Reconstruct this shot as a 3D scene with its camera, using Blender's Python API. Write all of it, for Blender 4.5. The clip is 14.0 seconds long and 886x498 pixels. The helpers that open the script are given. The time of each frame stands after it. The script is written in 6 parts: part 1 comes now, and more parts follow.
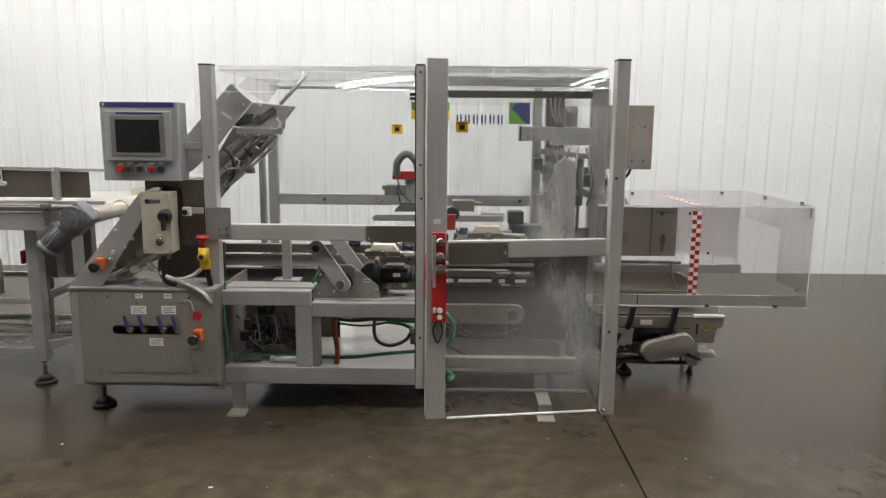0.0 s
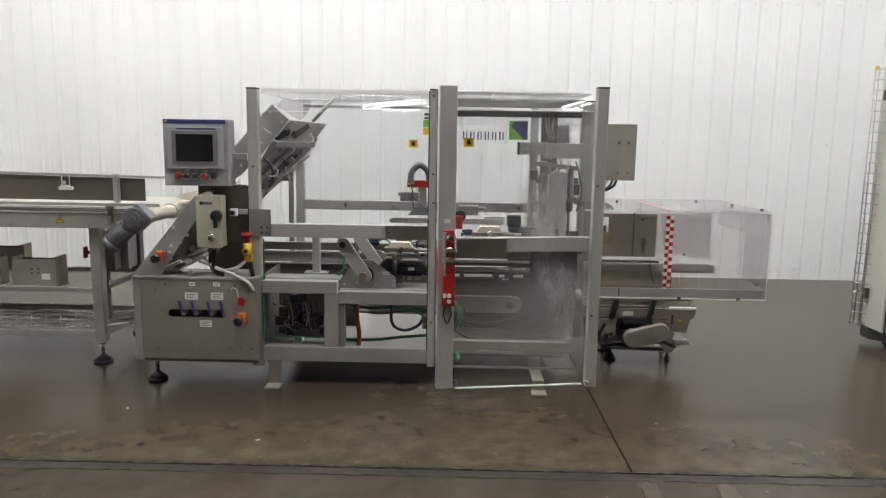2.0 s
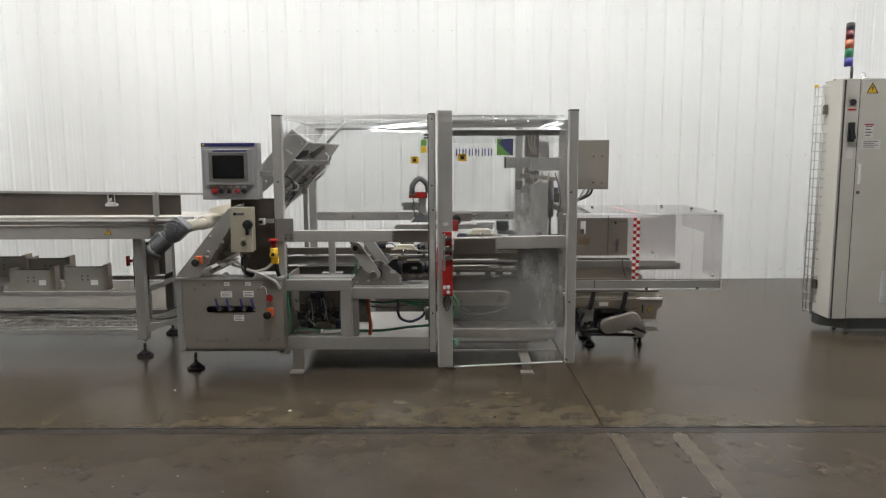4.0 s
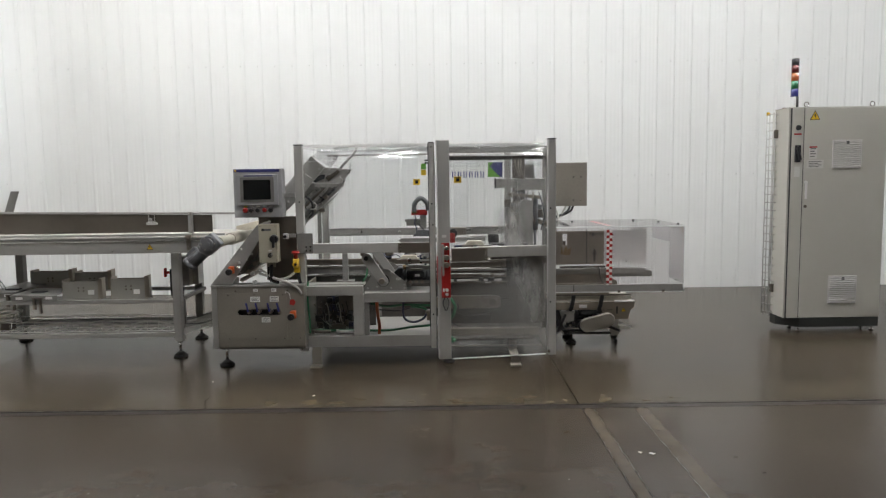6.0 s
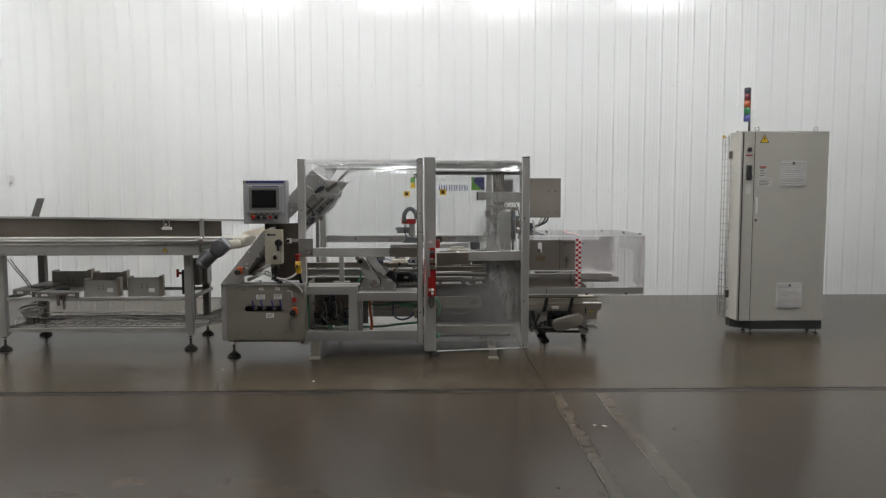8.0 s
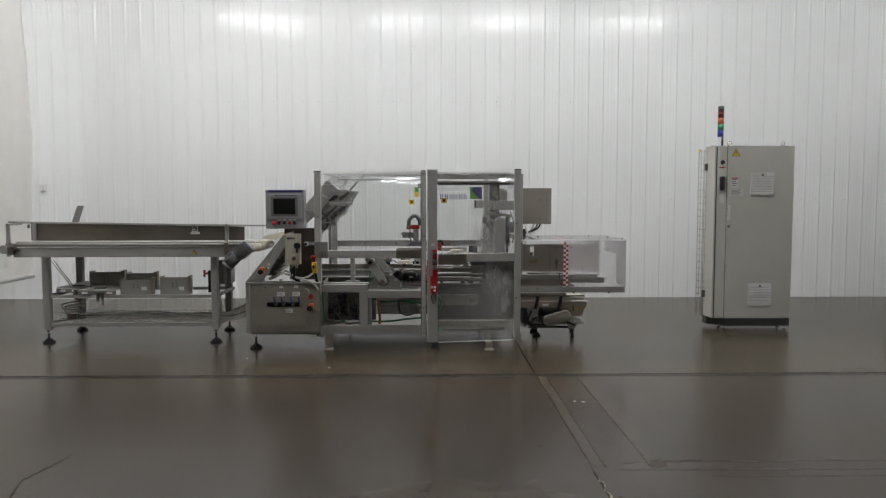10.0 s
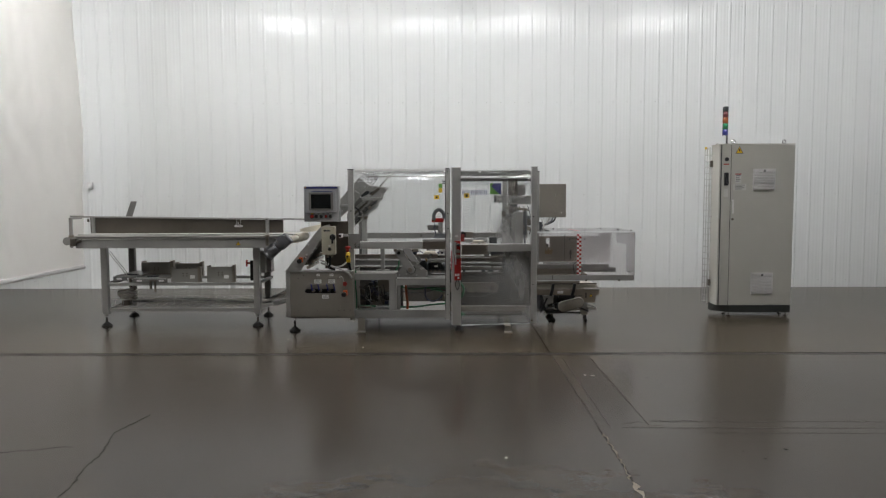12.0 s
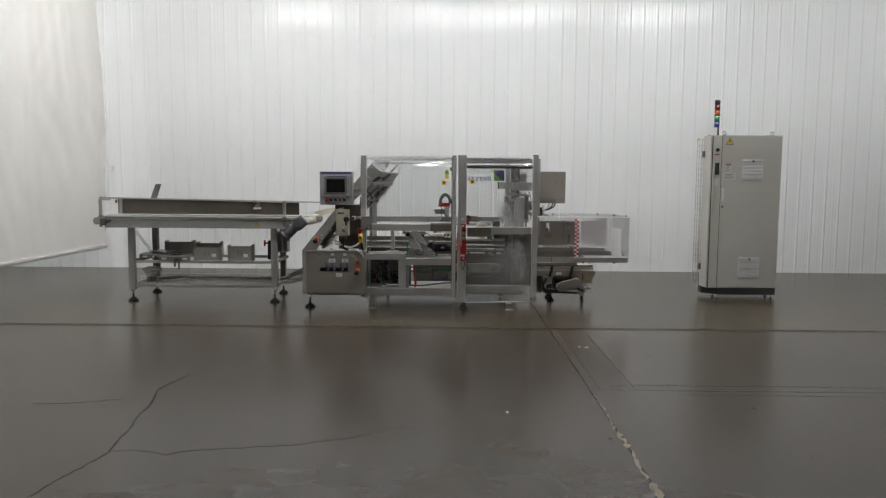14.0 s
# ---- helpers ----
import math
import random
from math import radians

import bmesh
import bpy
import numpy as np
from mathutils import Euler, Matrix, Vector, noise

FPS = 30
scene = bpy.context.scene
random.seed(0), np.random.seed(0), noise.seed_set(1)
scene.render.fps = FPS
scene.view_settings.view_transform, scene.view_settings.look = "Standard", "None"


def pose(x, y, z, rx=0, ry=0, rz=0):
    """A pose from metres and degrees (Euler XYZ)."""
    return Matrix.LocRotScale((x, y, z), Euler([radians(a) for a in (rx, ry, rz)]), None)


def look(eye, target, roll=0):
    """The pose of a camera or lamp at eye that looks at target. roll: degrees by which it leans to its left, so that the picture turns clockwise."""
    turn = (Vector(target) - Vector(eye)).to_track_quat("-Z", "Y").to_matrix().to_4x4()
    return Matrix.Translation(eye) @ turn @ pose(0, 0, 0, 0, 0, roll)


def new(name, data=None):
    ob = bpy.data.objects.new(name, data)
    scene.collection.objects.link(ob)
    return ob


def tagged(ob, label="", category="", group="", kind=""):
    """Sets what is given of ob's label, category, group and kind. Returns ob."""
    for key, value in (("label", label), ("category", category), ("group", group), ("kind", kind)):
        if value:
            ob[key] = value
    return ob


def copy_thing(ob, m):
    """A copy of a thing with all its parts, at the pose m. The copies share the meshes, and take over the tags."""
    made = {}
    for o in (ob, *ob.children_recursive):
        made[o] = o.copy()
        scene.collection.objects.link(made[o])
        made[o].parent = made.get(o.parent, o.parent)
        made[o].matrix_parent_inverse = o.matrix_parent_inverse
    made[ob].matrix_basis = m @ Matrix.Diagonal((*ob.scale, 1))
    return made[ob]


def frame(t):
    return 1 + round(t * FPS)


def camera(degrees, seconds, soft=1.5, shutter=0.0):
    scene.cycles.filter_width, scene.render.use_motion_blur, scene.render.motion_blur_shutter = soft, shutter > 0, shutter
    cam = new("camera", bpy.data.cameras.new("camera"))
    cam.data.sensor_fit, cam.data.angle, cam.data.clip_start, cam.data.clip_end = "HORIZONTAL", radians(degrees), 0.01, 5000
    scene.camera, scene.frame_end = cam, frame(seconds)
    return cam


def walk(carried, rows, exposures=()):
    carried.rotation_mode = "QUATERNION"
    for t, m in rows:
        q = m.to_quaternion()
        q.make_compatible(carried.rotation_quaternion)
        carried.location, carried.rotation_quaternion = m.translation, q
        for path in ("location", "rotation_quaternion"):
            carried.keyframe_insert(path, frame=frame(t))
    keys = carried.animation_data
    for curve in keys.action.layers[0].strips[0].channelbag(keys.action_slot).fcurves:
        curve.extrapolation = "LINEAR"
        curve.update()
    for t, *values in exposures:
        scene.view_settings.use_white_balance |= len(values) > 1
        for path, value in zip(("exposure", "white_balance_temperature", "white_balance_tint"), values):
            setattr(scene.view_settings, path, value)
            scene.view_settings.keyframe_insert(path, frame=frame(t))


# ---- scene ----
cam = camera(63.0, 14.0, 1.25)
PATH = [
    (0, (0.052, -0.231, 1.535), (0.031, 1.74, 1.195), 0.5),
    (0.5, (0.047, -0.359, 1.55), (0.033, 1.613, 1.219), 0.6),
    (1, (0.073, -0.52, 1.55), (0.059, 1.454, 1.229), 0.5),
    (1.5, (0.079, -0.688, 1.541), (0.052, 1.286, 1.226), 0.8),
    (2, (0.021, -0.877, 1.542), (-0.006, 1.1, 1.24), 0.9),
    (2.5, (-0.013, -1.048, 1.536), (-0.038, 0.929, 1.232), 0.4),
    (5, (0.0, -2.025, 1.525), (-0.007, -0.037, 1.307), -0.4),
    (5.5, (0.007, -2.231, 1.538), (0.0, -0.243, 1.322), -0.6),
    (6, (-0.032, -2.428, 1.54), (-0.028, -0.438, 1.344), -0.8),
    (6.5, (-0.058, -2.605, 1.539), (-0.03, -0.614, 1.348), -0.8),
    (7, (-0.026, -2.792, 1.52), (0.014, -0.8, 1.353), -0.9),
    (7.5, (-0.005, -2.974, 1.521), (0.02, -0.981, 1.349), -0.9),
    (8, (-0.015, -3.145, 1.531), (0.021, -1.151, 1.372), -0.1),
    (10.5, (-0.038, -4.083, 1.519), (-0.007, -2.088, 1.388), -0.0),
    (11, (-0.053, -4.243, 1.519), (-0.045, -2.248, 1.39), 0.0),
    (11.5, (-0.057, -4.436, 1.503), (-0.065, -2.44, 1.368), -0.2),
    (12, (-0.09, -4.582, 1.517), (-0.107, -2.588, 1.372), -0.2),
    (12.5, (-0.156, -4.758, 1.509), (-0.18, -2.764, 1.364), -0.2),
    (13, (-0.189, -4.907, 1.509), (-0.206, -2.913, 1.352), -0.2),
    (13.5, (-0.166, -5.022, 1.499), (-0.191, -3.028, 1.338), 0.0),
    (14, (-0.146, -5.141, 1.504), (-0.166, -3.15, 1.323), 0.4),
]
EXPOSURES = [(0.0, 0.3, 6700, 10), (2.5, 0.22, 6680, 10), (5.0, 0.07, 6620, 10), (8.0, -0.2, 6530, 10), (10.5, -0.36, 6500, 10), (14.0, -0.28, 6500, 10)]
walk(cam, [(t, look(eye, target, roll)) for t, eye, target, roll in PATH], EXPOSURES)

# ---- world and exposure ----
world = bpy.data.worlds.new("world")
scene.world = world
world.use_nodes = True
world.node_tree.nodes["Background"].inputs["Color"].default_value = (0.9, 0.95, 1.0, 1)
world.node_tree.nodes["Background"].inputs["Strength"].default_value = 0.02
LAMP_POWER = 66.0      # emission of the ceiling strips


# ---- material helpers ----
def make(name):
    m = bpy.data.materials.new(name)
    m.use_nodes = True
    nt = m.node_tree
    return m, nt, nt.nodes, nt.links, nt.nodes["Principled BSDF"]


def noise_of(nt, scale, detail=4.0, stretch=(1, 1, 1), rough=0.55):
    tc = nt.nodes.new("ShaderNodeTexCoord")
    mp = nt.nodes.new("ShaderNodeMapping")
    mp.inputs["Scale"].default_value = stretch
    n = nt.nodes.new("ShaderNodeTexNoise")
    n.inputs["Scale"].default_value, n.inputs["Detail"].default_value = scale, detail
    n.inputs["Roughness"].default_value = rough
    nt.links.new(tc.outputs["Object"], mp.inputs["Vector"])
    nt.links.new(mp.outputs["Vector"], n.inputs["Vector"])
    return n


def ramp_of(nt, src, stops):
    r = nt.nodes.new("ShaderNodeValToRGB")
    e = r.color_ramp.elements
    e[0].position, e[0].color = stops[0][0], (*stops[0][1], 1)
    e[1].position, e[1].color = stops[-1][0], (*stops[-1][1], 1)
    for p, c in stops[1:-1]:
        k = e.new(p)
        k.color = (*c, 1)
    nt.links.new(src, r.inputs["Fac"])
    return r


def mixed(nt, fac, a, b, blend="MIX"):
    m = nt.nodes.new("ShaderNodeMix")
    m.data_type, m.blend_type = "RGBA", blend
    for sock, v in ((m.inputs[0], fac), (m.inputs[6], a), (m.inputs[7], b)):
        if hasattr(v, "is_linked"):
            nt.links.new(v, sock)
        else:
            sock.default_value = v if isinstance(v, float) else (*v, 1)
    return m.outputs[2]


def ranged(nt, src, a, b, lo=0.3, hi=0.7):
    r = nt.nodes.new("ShaderNodeMapRange")
    r.inputs["From Min"].default_value, r.inputs["From Max"].default_value = lo, hi
    r.inputs["To Min"].default_value, r.inputs["To Max"].default_value = a, b
    nt.links.new(src, r.inputs["Value"])
    return r.outputs["Result"]


def bumped(nt, bsdf, src, strength, distance):
    b = nt.nodes.new("ShaderNodeBump")
    b.inputs["Strength"].default_value, b.inputs["Distance"].default_value = strength, distance
    nt.links.new(src, b.inputs["Height"])
    nt.links.new(b.outputs["Normal"], bsdf.inputs["Normal"])


def surface(name, col, rough=0.45, metal=0.0, vary=0.12, stretch=(1, 1, 1), grain=90.0, bump=0.05, dirt=0.15):
    """Painted, plastic or metal surface: colour varied at two scales, uneven gloss, fine relief."""
    m, nt, nodes, links, bsdf = make(name)
    big, fine = noise_of(nt, 2.3, 5), noise_of(nt, grain, 3, stretch)
    lo, hi = [c * (1 - vary) for c in col], [min(1, c * (1 + vary)) for c in col]
    r = ramp_of(nt, big.outputs["Fac"], [(0.32, lo), (0.68, hi)])
    g = ramp_of(nt, fine.outputs["Fac"], [(0.25, (1 - dirt,) * 3), (0.6, (1, 1, 1))])
    links.new(mixed(nt, 1.0, r.outputs["Color"], g.outputs["Color"], "MULTIPLY"), bsdf.inputs["Base Color"])
    links.new(ranged(nt, big.outputs["Fac"], rough * 0.85, min(1, rough * 1.2)), bsdf.inputs["Roughness"])
    bsdf.inputs["Metallic"].default_value = metal
    bumped(nt, bsdf, fine.outputs["Fac"], bump, 0.002)
    return m


def clear_sheet(name, tint=(0.984, 0.988, 0.988), haze=0.0, rough=0.015, scale=3.0, smear=(1, 1, 0.4), clouds=()):
    """Clear plastic sheet with its gloss and, where worn, a cloudy film."""
    m, nt, nodes, links, bsdf = make(name)
    nodes.remove(bsdf)
    out = [n for n in nodes if n.type == "OUTPUT_MATERIAL"][0]
    tr, gl, fr, mx = (nodes.new("ShaderNode" + k) for k in ("BsdfTransparent", "BsdfGlossy", "LayerWeight", "MixShader"))
    tr.inputs["Color"].default_value = (*tint, 1)
    gl.inputs["Roughness"].default_value = rough
    # gloss rises towards grazing angles, the same from both sides of the sheet
    rise, gain = nodes.new("ShaderNodeMath"), nodes.new("ShaderNodeMath")
    rise.operation, rise.inputs[1].default_value = "POWER", 5.0
    gain.operation, gain.inputs[1].default_value, gain.inputs[2].default_value = "MULTIPLY_ADD", 0.7, 0.05
    links.new(fr.outputs["Facing"], rise.inputs[0])
    links.new(rise.outputs[0], gain.inputs[0])
    links.new(gain.outputs[0], mx.inputs[0])
    links.new(tr.outputs[0], mx.inputs[1])
    links.new(gl.outputs[0], mx.inputs[2])
    last = mx
    if haze:
        df = nodes.new("ShaderNodeBsdfDiffuse")
        df.inputs["Color"].default_value = (0.44, 0.436, 0.422, 1)
        n1, n2 = noise_of(nt, scale, 9, smear, 0.72), noise_of(nt, 60, 5, smear, 0.7)
        fac = nt.nodes.new("ShaderNodeMath")
        fac.operation = "MULTIPLY"
        links.new(ranged(nt, n1.outputs["Fac"], 0.03, haze, 0.4, 0.68), fac.inputs[0])
        links.new(ranged(nt, n2.outputs["Fac"], 0.4, 1.4), fac.inputs[1])
        film = fac.outputs[0]
        for cx, cz, rx, rz, amount in clouds:
            # a worn patch with soft, ragged edges on the sheet
            tc, mp = nodes.new("ShaderNodeTexCoord"), nodes.new("ShaderNodeMapping")
            mp.inputs["Location"].default_value = (-cx / rx, 0, -cz / rz)
            mp.inputs["Scale"].default_value = (1 / rx, 0, 1 / rz)
            ln, rag, tot = nodes.new("ShaderNodeVectorMath"), nodes.new("ShaderNodeMath"), nodes.new("ShaderNodeMath")
            ln.operation, rag.operation, tot.operation = "LENGTH", "MULTIPLY", "ADD"
            links.new(tc.outputs["Object"], mp.inputs["Vector"])
            links.new(mp.outputs["Vector"], ln.inputs[0])
            r = nodes.new("ShaderNodeMapRange")
            r.interpolation_type = "SMOOTHSTEP"
            r.inputs["From Min"].default_value, r.inputs["From Max"].default_value = 1.0, 0.15
            r.inputs["To Max"].default_value = amount
            links.new(ln.outputs["Value"], r.inputs["Value"])
            links.new(r.outputs["Result"], rag.inputs[0])
            links.new(ranged(nt, n1.outputs["Fac"], 0.45, 1.15, 0.34, 0.64), rag.inputs[1])
            links.new(rag.outputs[0], tot.inputs[0])
            links.new(film, tot.inputs[1])
            film = tot.outputs[0]
        m2 = nodes.new("ShaderNodeMixShader")
        links.new(film, m2.inputs[0])
        links.new(mx.outputs[0], m2.inputs[1])
        links.new(df.outputs[0], m2.inputs[2])
        last = m2
    links.new(last.outputs[0], out.inputs["Surface"])
    return m


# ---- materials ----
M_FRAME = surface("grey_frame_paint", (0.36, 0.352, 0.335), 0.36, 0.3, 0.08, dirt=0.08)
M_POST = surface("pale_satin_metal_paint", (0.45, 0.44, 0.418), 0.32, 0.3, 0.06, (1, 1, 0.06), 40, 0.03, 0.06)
# for darker grey parts, and as the shaded copy of M_FRAME on rear parts
M_FRAME_DARK = surface("dark_and_shaded_grey_paint", (0.18, 0.174, 0.163), 0.45, 0.0, 0.1)
M_ALU = surface("satin_aluminium", (0.55, 0.55, 0.54), 0.35, 0.85, 0.06, (1, 1, 25), 60, 0.06, 0.06)
M_STEEL = surface("brushed_stainless", (0.30, 0.265, 0.225), 0.36, 0.85, 0.12, (25, 25, 1), 40, 0.08, 0.12)
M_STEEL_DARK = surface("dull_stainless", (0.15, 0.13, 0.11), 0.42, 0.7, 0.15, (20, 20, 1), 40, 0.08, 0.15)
M_BRIGHT = surface("polished_steel", (0.72, 0.71, 0.69), 0.18, 1.0, 0.05)
M_BOXPAINT = surface("warm_grey_box_paint", (0.225, 0.205, 0.175), 0.42, 0.0, 0.07, dirt=0.1)
M_BEIGE = surface("beige_enclosure_paint", (0.44, 0.41, 0.32), 0.4, 0.0, 0.05, dirt=0.06)
M_CABINET = surface("light_grey_powder_coat", (0.48, 0.468, 0.42), 0.5, 0.0, 0.03, grain=240, bump=0.12, dirt=0.05)
M_PLINTH = surface("dark_plinth_paint", (0.035, 0.038, 0.035), 0.5)
M_RUBBER = surface("black_rubber", (0.015, 0.015, 0.015), 0.6)
M_BLACK = surface("black_plastic", (0.02, 0.02, 0.022), 0.35)
M_SCREEN = surface("dark_screen", (0.012, 0.013, 0.013), 0.12, vary=0.02, dirt=0.02, bump=0.0)
M_BEZEL = surface("grey_bezel_plastic", (0.335, 0.335, 0.34), 0.4, dirt=0.05)
M_BLUE = surface("dark_blue_print", (0.035, 0.04, 0.16), 0.4)
M_LEVER = surface("blue_plastic", (0.04, 0.045, 0.2), 0.4)
M_RED = surface("red_plastic", (0.38, 0.018, 0.015), 0.38)
M_ORANGE = surface("orange_plastic", (0.6, 0.11, 0.025), 0.4)
M_YELLOW = surface("yellow_plastic", (0.72, 0.45, 0.02), 0.4)
M_GREEN = surface("green_print", (0.13, 0.35, 0.05), 0.4)
M_WHITE = surface("white_paper_label", (0.72, 0.72, 0.7), 0.6, dirt=0.06)
M_PRINT = surface("grey_print", (0.12, 0.12, 0.12), 0.6)
M_CREAM = surface("cream_belt", (0.52, 0.49, 0.41), 0.5, dirt=0.15)
M_CREAM_BLOCK = surface("cream_plastic", (0.66, 0.61, 0.5), 0.4)
M_MOTOR = surface("blue_grey_motor_paint", (0.155, 0.16, 0.172), 0.36, vary=0.2)
M_MOTOR_DARK = surface("black_motor_paint", (0.03, 0.033, 0.036), 0.4, vary=0.2)
M_CABLE_W = surface("pale_cable_sheath", (0.5, 0.49, 0.46), 0.5)
M_CABLE_G = surface("green_hose", (0.03, 0.16, 0.07), 0.4)
M_CABLE_O = surface("orange_hose", (0.45, 0.1, 0.03), 0.4)
M_CABLE_B = surface("blue_grey_hose", (0.05, 0.06, 0.11), 0.4)
M_HOSE = surface("grey_corrugated_hose", (0.13, 0.135, 0.14), 0.5)
M_PANEL = surface("pale_panel_plastic", (0.66, 0.645, 0.635), 0.35, dirt=0.05)
M_COPPER = surface("brown_dust_stain", (0.25, 0.17, 0.08), 0.6)
M_CEILING = surface("grey_ceiling_insulation", (0.42, 0.42, 0.41), 0.8, grain=12, bump=0.3)
# dark grey chosen to cut light bounced onto the machine's front
M_HALL_DARK = surface("bounce_cutting_dark_grey", (0.12, 0.118, 0.112), 0.6, grain=12, bump=0.2)
# near-black colour that stands in for the shade inside the machine
M_INSIDE_SHADE = surface("shaded_interior_sheet", (0.062, 0.056, 0.049), 0.5, 0.2, 0.25, grain=30, dirt=0.3)
M_BELT = surface("pale_grey_belt", (0.36, 0.35, 0.32), 0.5, dirt=0.2)
M_STEEL_WARM = surface("warm_stainless", (0.31, 0.27, 0.222), 0.36, 0.55, 0.14, (20, 20, 1), 40, 0.06, 0.12)
M_WIRE = surface("dull_zinc_wire", (0.46, 0.455, 0.43), 0.45, 0.3)
M_HOPPER = surface("dull_folded_steel", (0.30, 0.29, 0.265), 0.42, 0.25, 0.1, (20, 20, 1), 40, 0.06, 0.1)
M_BRASS = surface("brass_fitting", (0.75, 0.48, 0.18), 0.25, 0.9)
M_POLY = clear_sheet("clear_guard_sheet")
M_POLY_HAZE = clear_sheet("scuffed_guard_sheet", (0.98, 0.984, 0.984), 0.09, 0.03, 7.0, (1, 1, 0.4), ((0.80, 1.15, 0.15, 0.28, 0.5), (0.88, 0.86, 0.17, 0.34, 0.55), (0.80, 0.50, 0.60, 0.44, 0.25), (0.98, 0.60, 0.16, 0.40, 0.25), (0.86, 1.45, 0.16, 0.28, 0.16)))
M_POLY_SMOKE = clear_sheet("smoky_cover_sheet", (0.935, 0.925, 0.93), 0.05, 0.02, 2.0)
M_POLY_EDGE = surface("sheet_edge", (0.75, 0.77, 0.76), 0.25, bump=0.0)
M_CURTAIN = surface("white_vinyl_curtain", (0.90, 0.89, 0.87), 0.5, vary=0.02, grain=8, bump=0.25, dirt=0.03)
# the vinyl lets some of the light behind it through
_nt = M_CURTAIN.node_tree
_tl, _mx = _nt.nodes.new("ShaderNodeBsdfTranslucent"), _nt.nodes.new("ShaderNodeMixShader")
_tl.inputs["Color"].default_value, _mx.inputs[0].default_value = (0.93, 0.915, 0.89, 1), 0.55
_nt.links.new(_nt.nodes["Principled BSDF"].outputs[0], _mx.inputs[1])
_nt.links.new(_tl.outputs[0], _mx.inputs[2])
_nt.links.new(_mx.outputs[0], [n for n in _nt.nodes if n.type == "OUTPUT_MATERIAL"][0].inputs["Surface"])
M_CRACK = surface("open_crack", (0.012, 0.011, 0.01), 0.9)
M_STAIN = surface("dark_worn_edge", (0.022, 0.0165, 0.0125), 0.36, vary=0.4, grain=30, dirt=0.4)
M_LABEL = surface("dull_pale_sticker", (0.56, 0.55, 0.52), 0.5, dirt=0.06)
M_FILLER = surface("crumbling_joint_filler", (0.27, 0.24, 0.19), 0.9, vary=0.35)


def wall_material():
    m, nt, nodes, links, bsdf = make("white_painted_sheet_metal")
    big, streak, fine = noise_of(nt, 0.8, 4), noise_of(nt, 3.0, 5, (6, 1, 0.25)), noise_of(nt, 5.0, 2, (1, 1, 0.4))
    r = ramp_of(nt, big.outputs["Fac"], [(0.3, (0.72, 0.73, 0.725)), (0.7, (0.775, 0.785, 0.775))])
    g = ramp_of(nt, streak.outputs["Fac"], [(0.25, (0.985, 0.985, 0.98)), (0.55, (1, 1, 1))])
    links.new(mixed(nt, 1.0, r.outputs["Color"], g.outputs["Color"], "MULTIPLY"), bsdf.inputs["Base Color"])
    links.new(ranged(nt, big.outputs["Fac"], 0.09, 0.14), bsdf.inputs["Roughness"])
    bsdf.inputs["Specular IOR Level"].default_value = 0.55
    bumped(nt, bsdf, fine.outputs["Fac"], 0.04, 0.01)
    return m


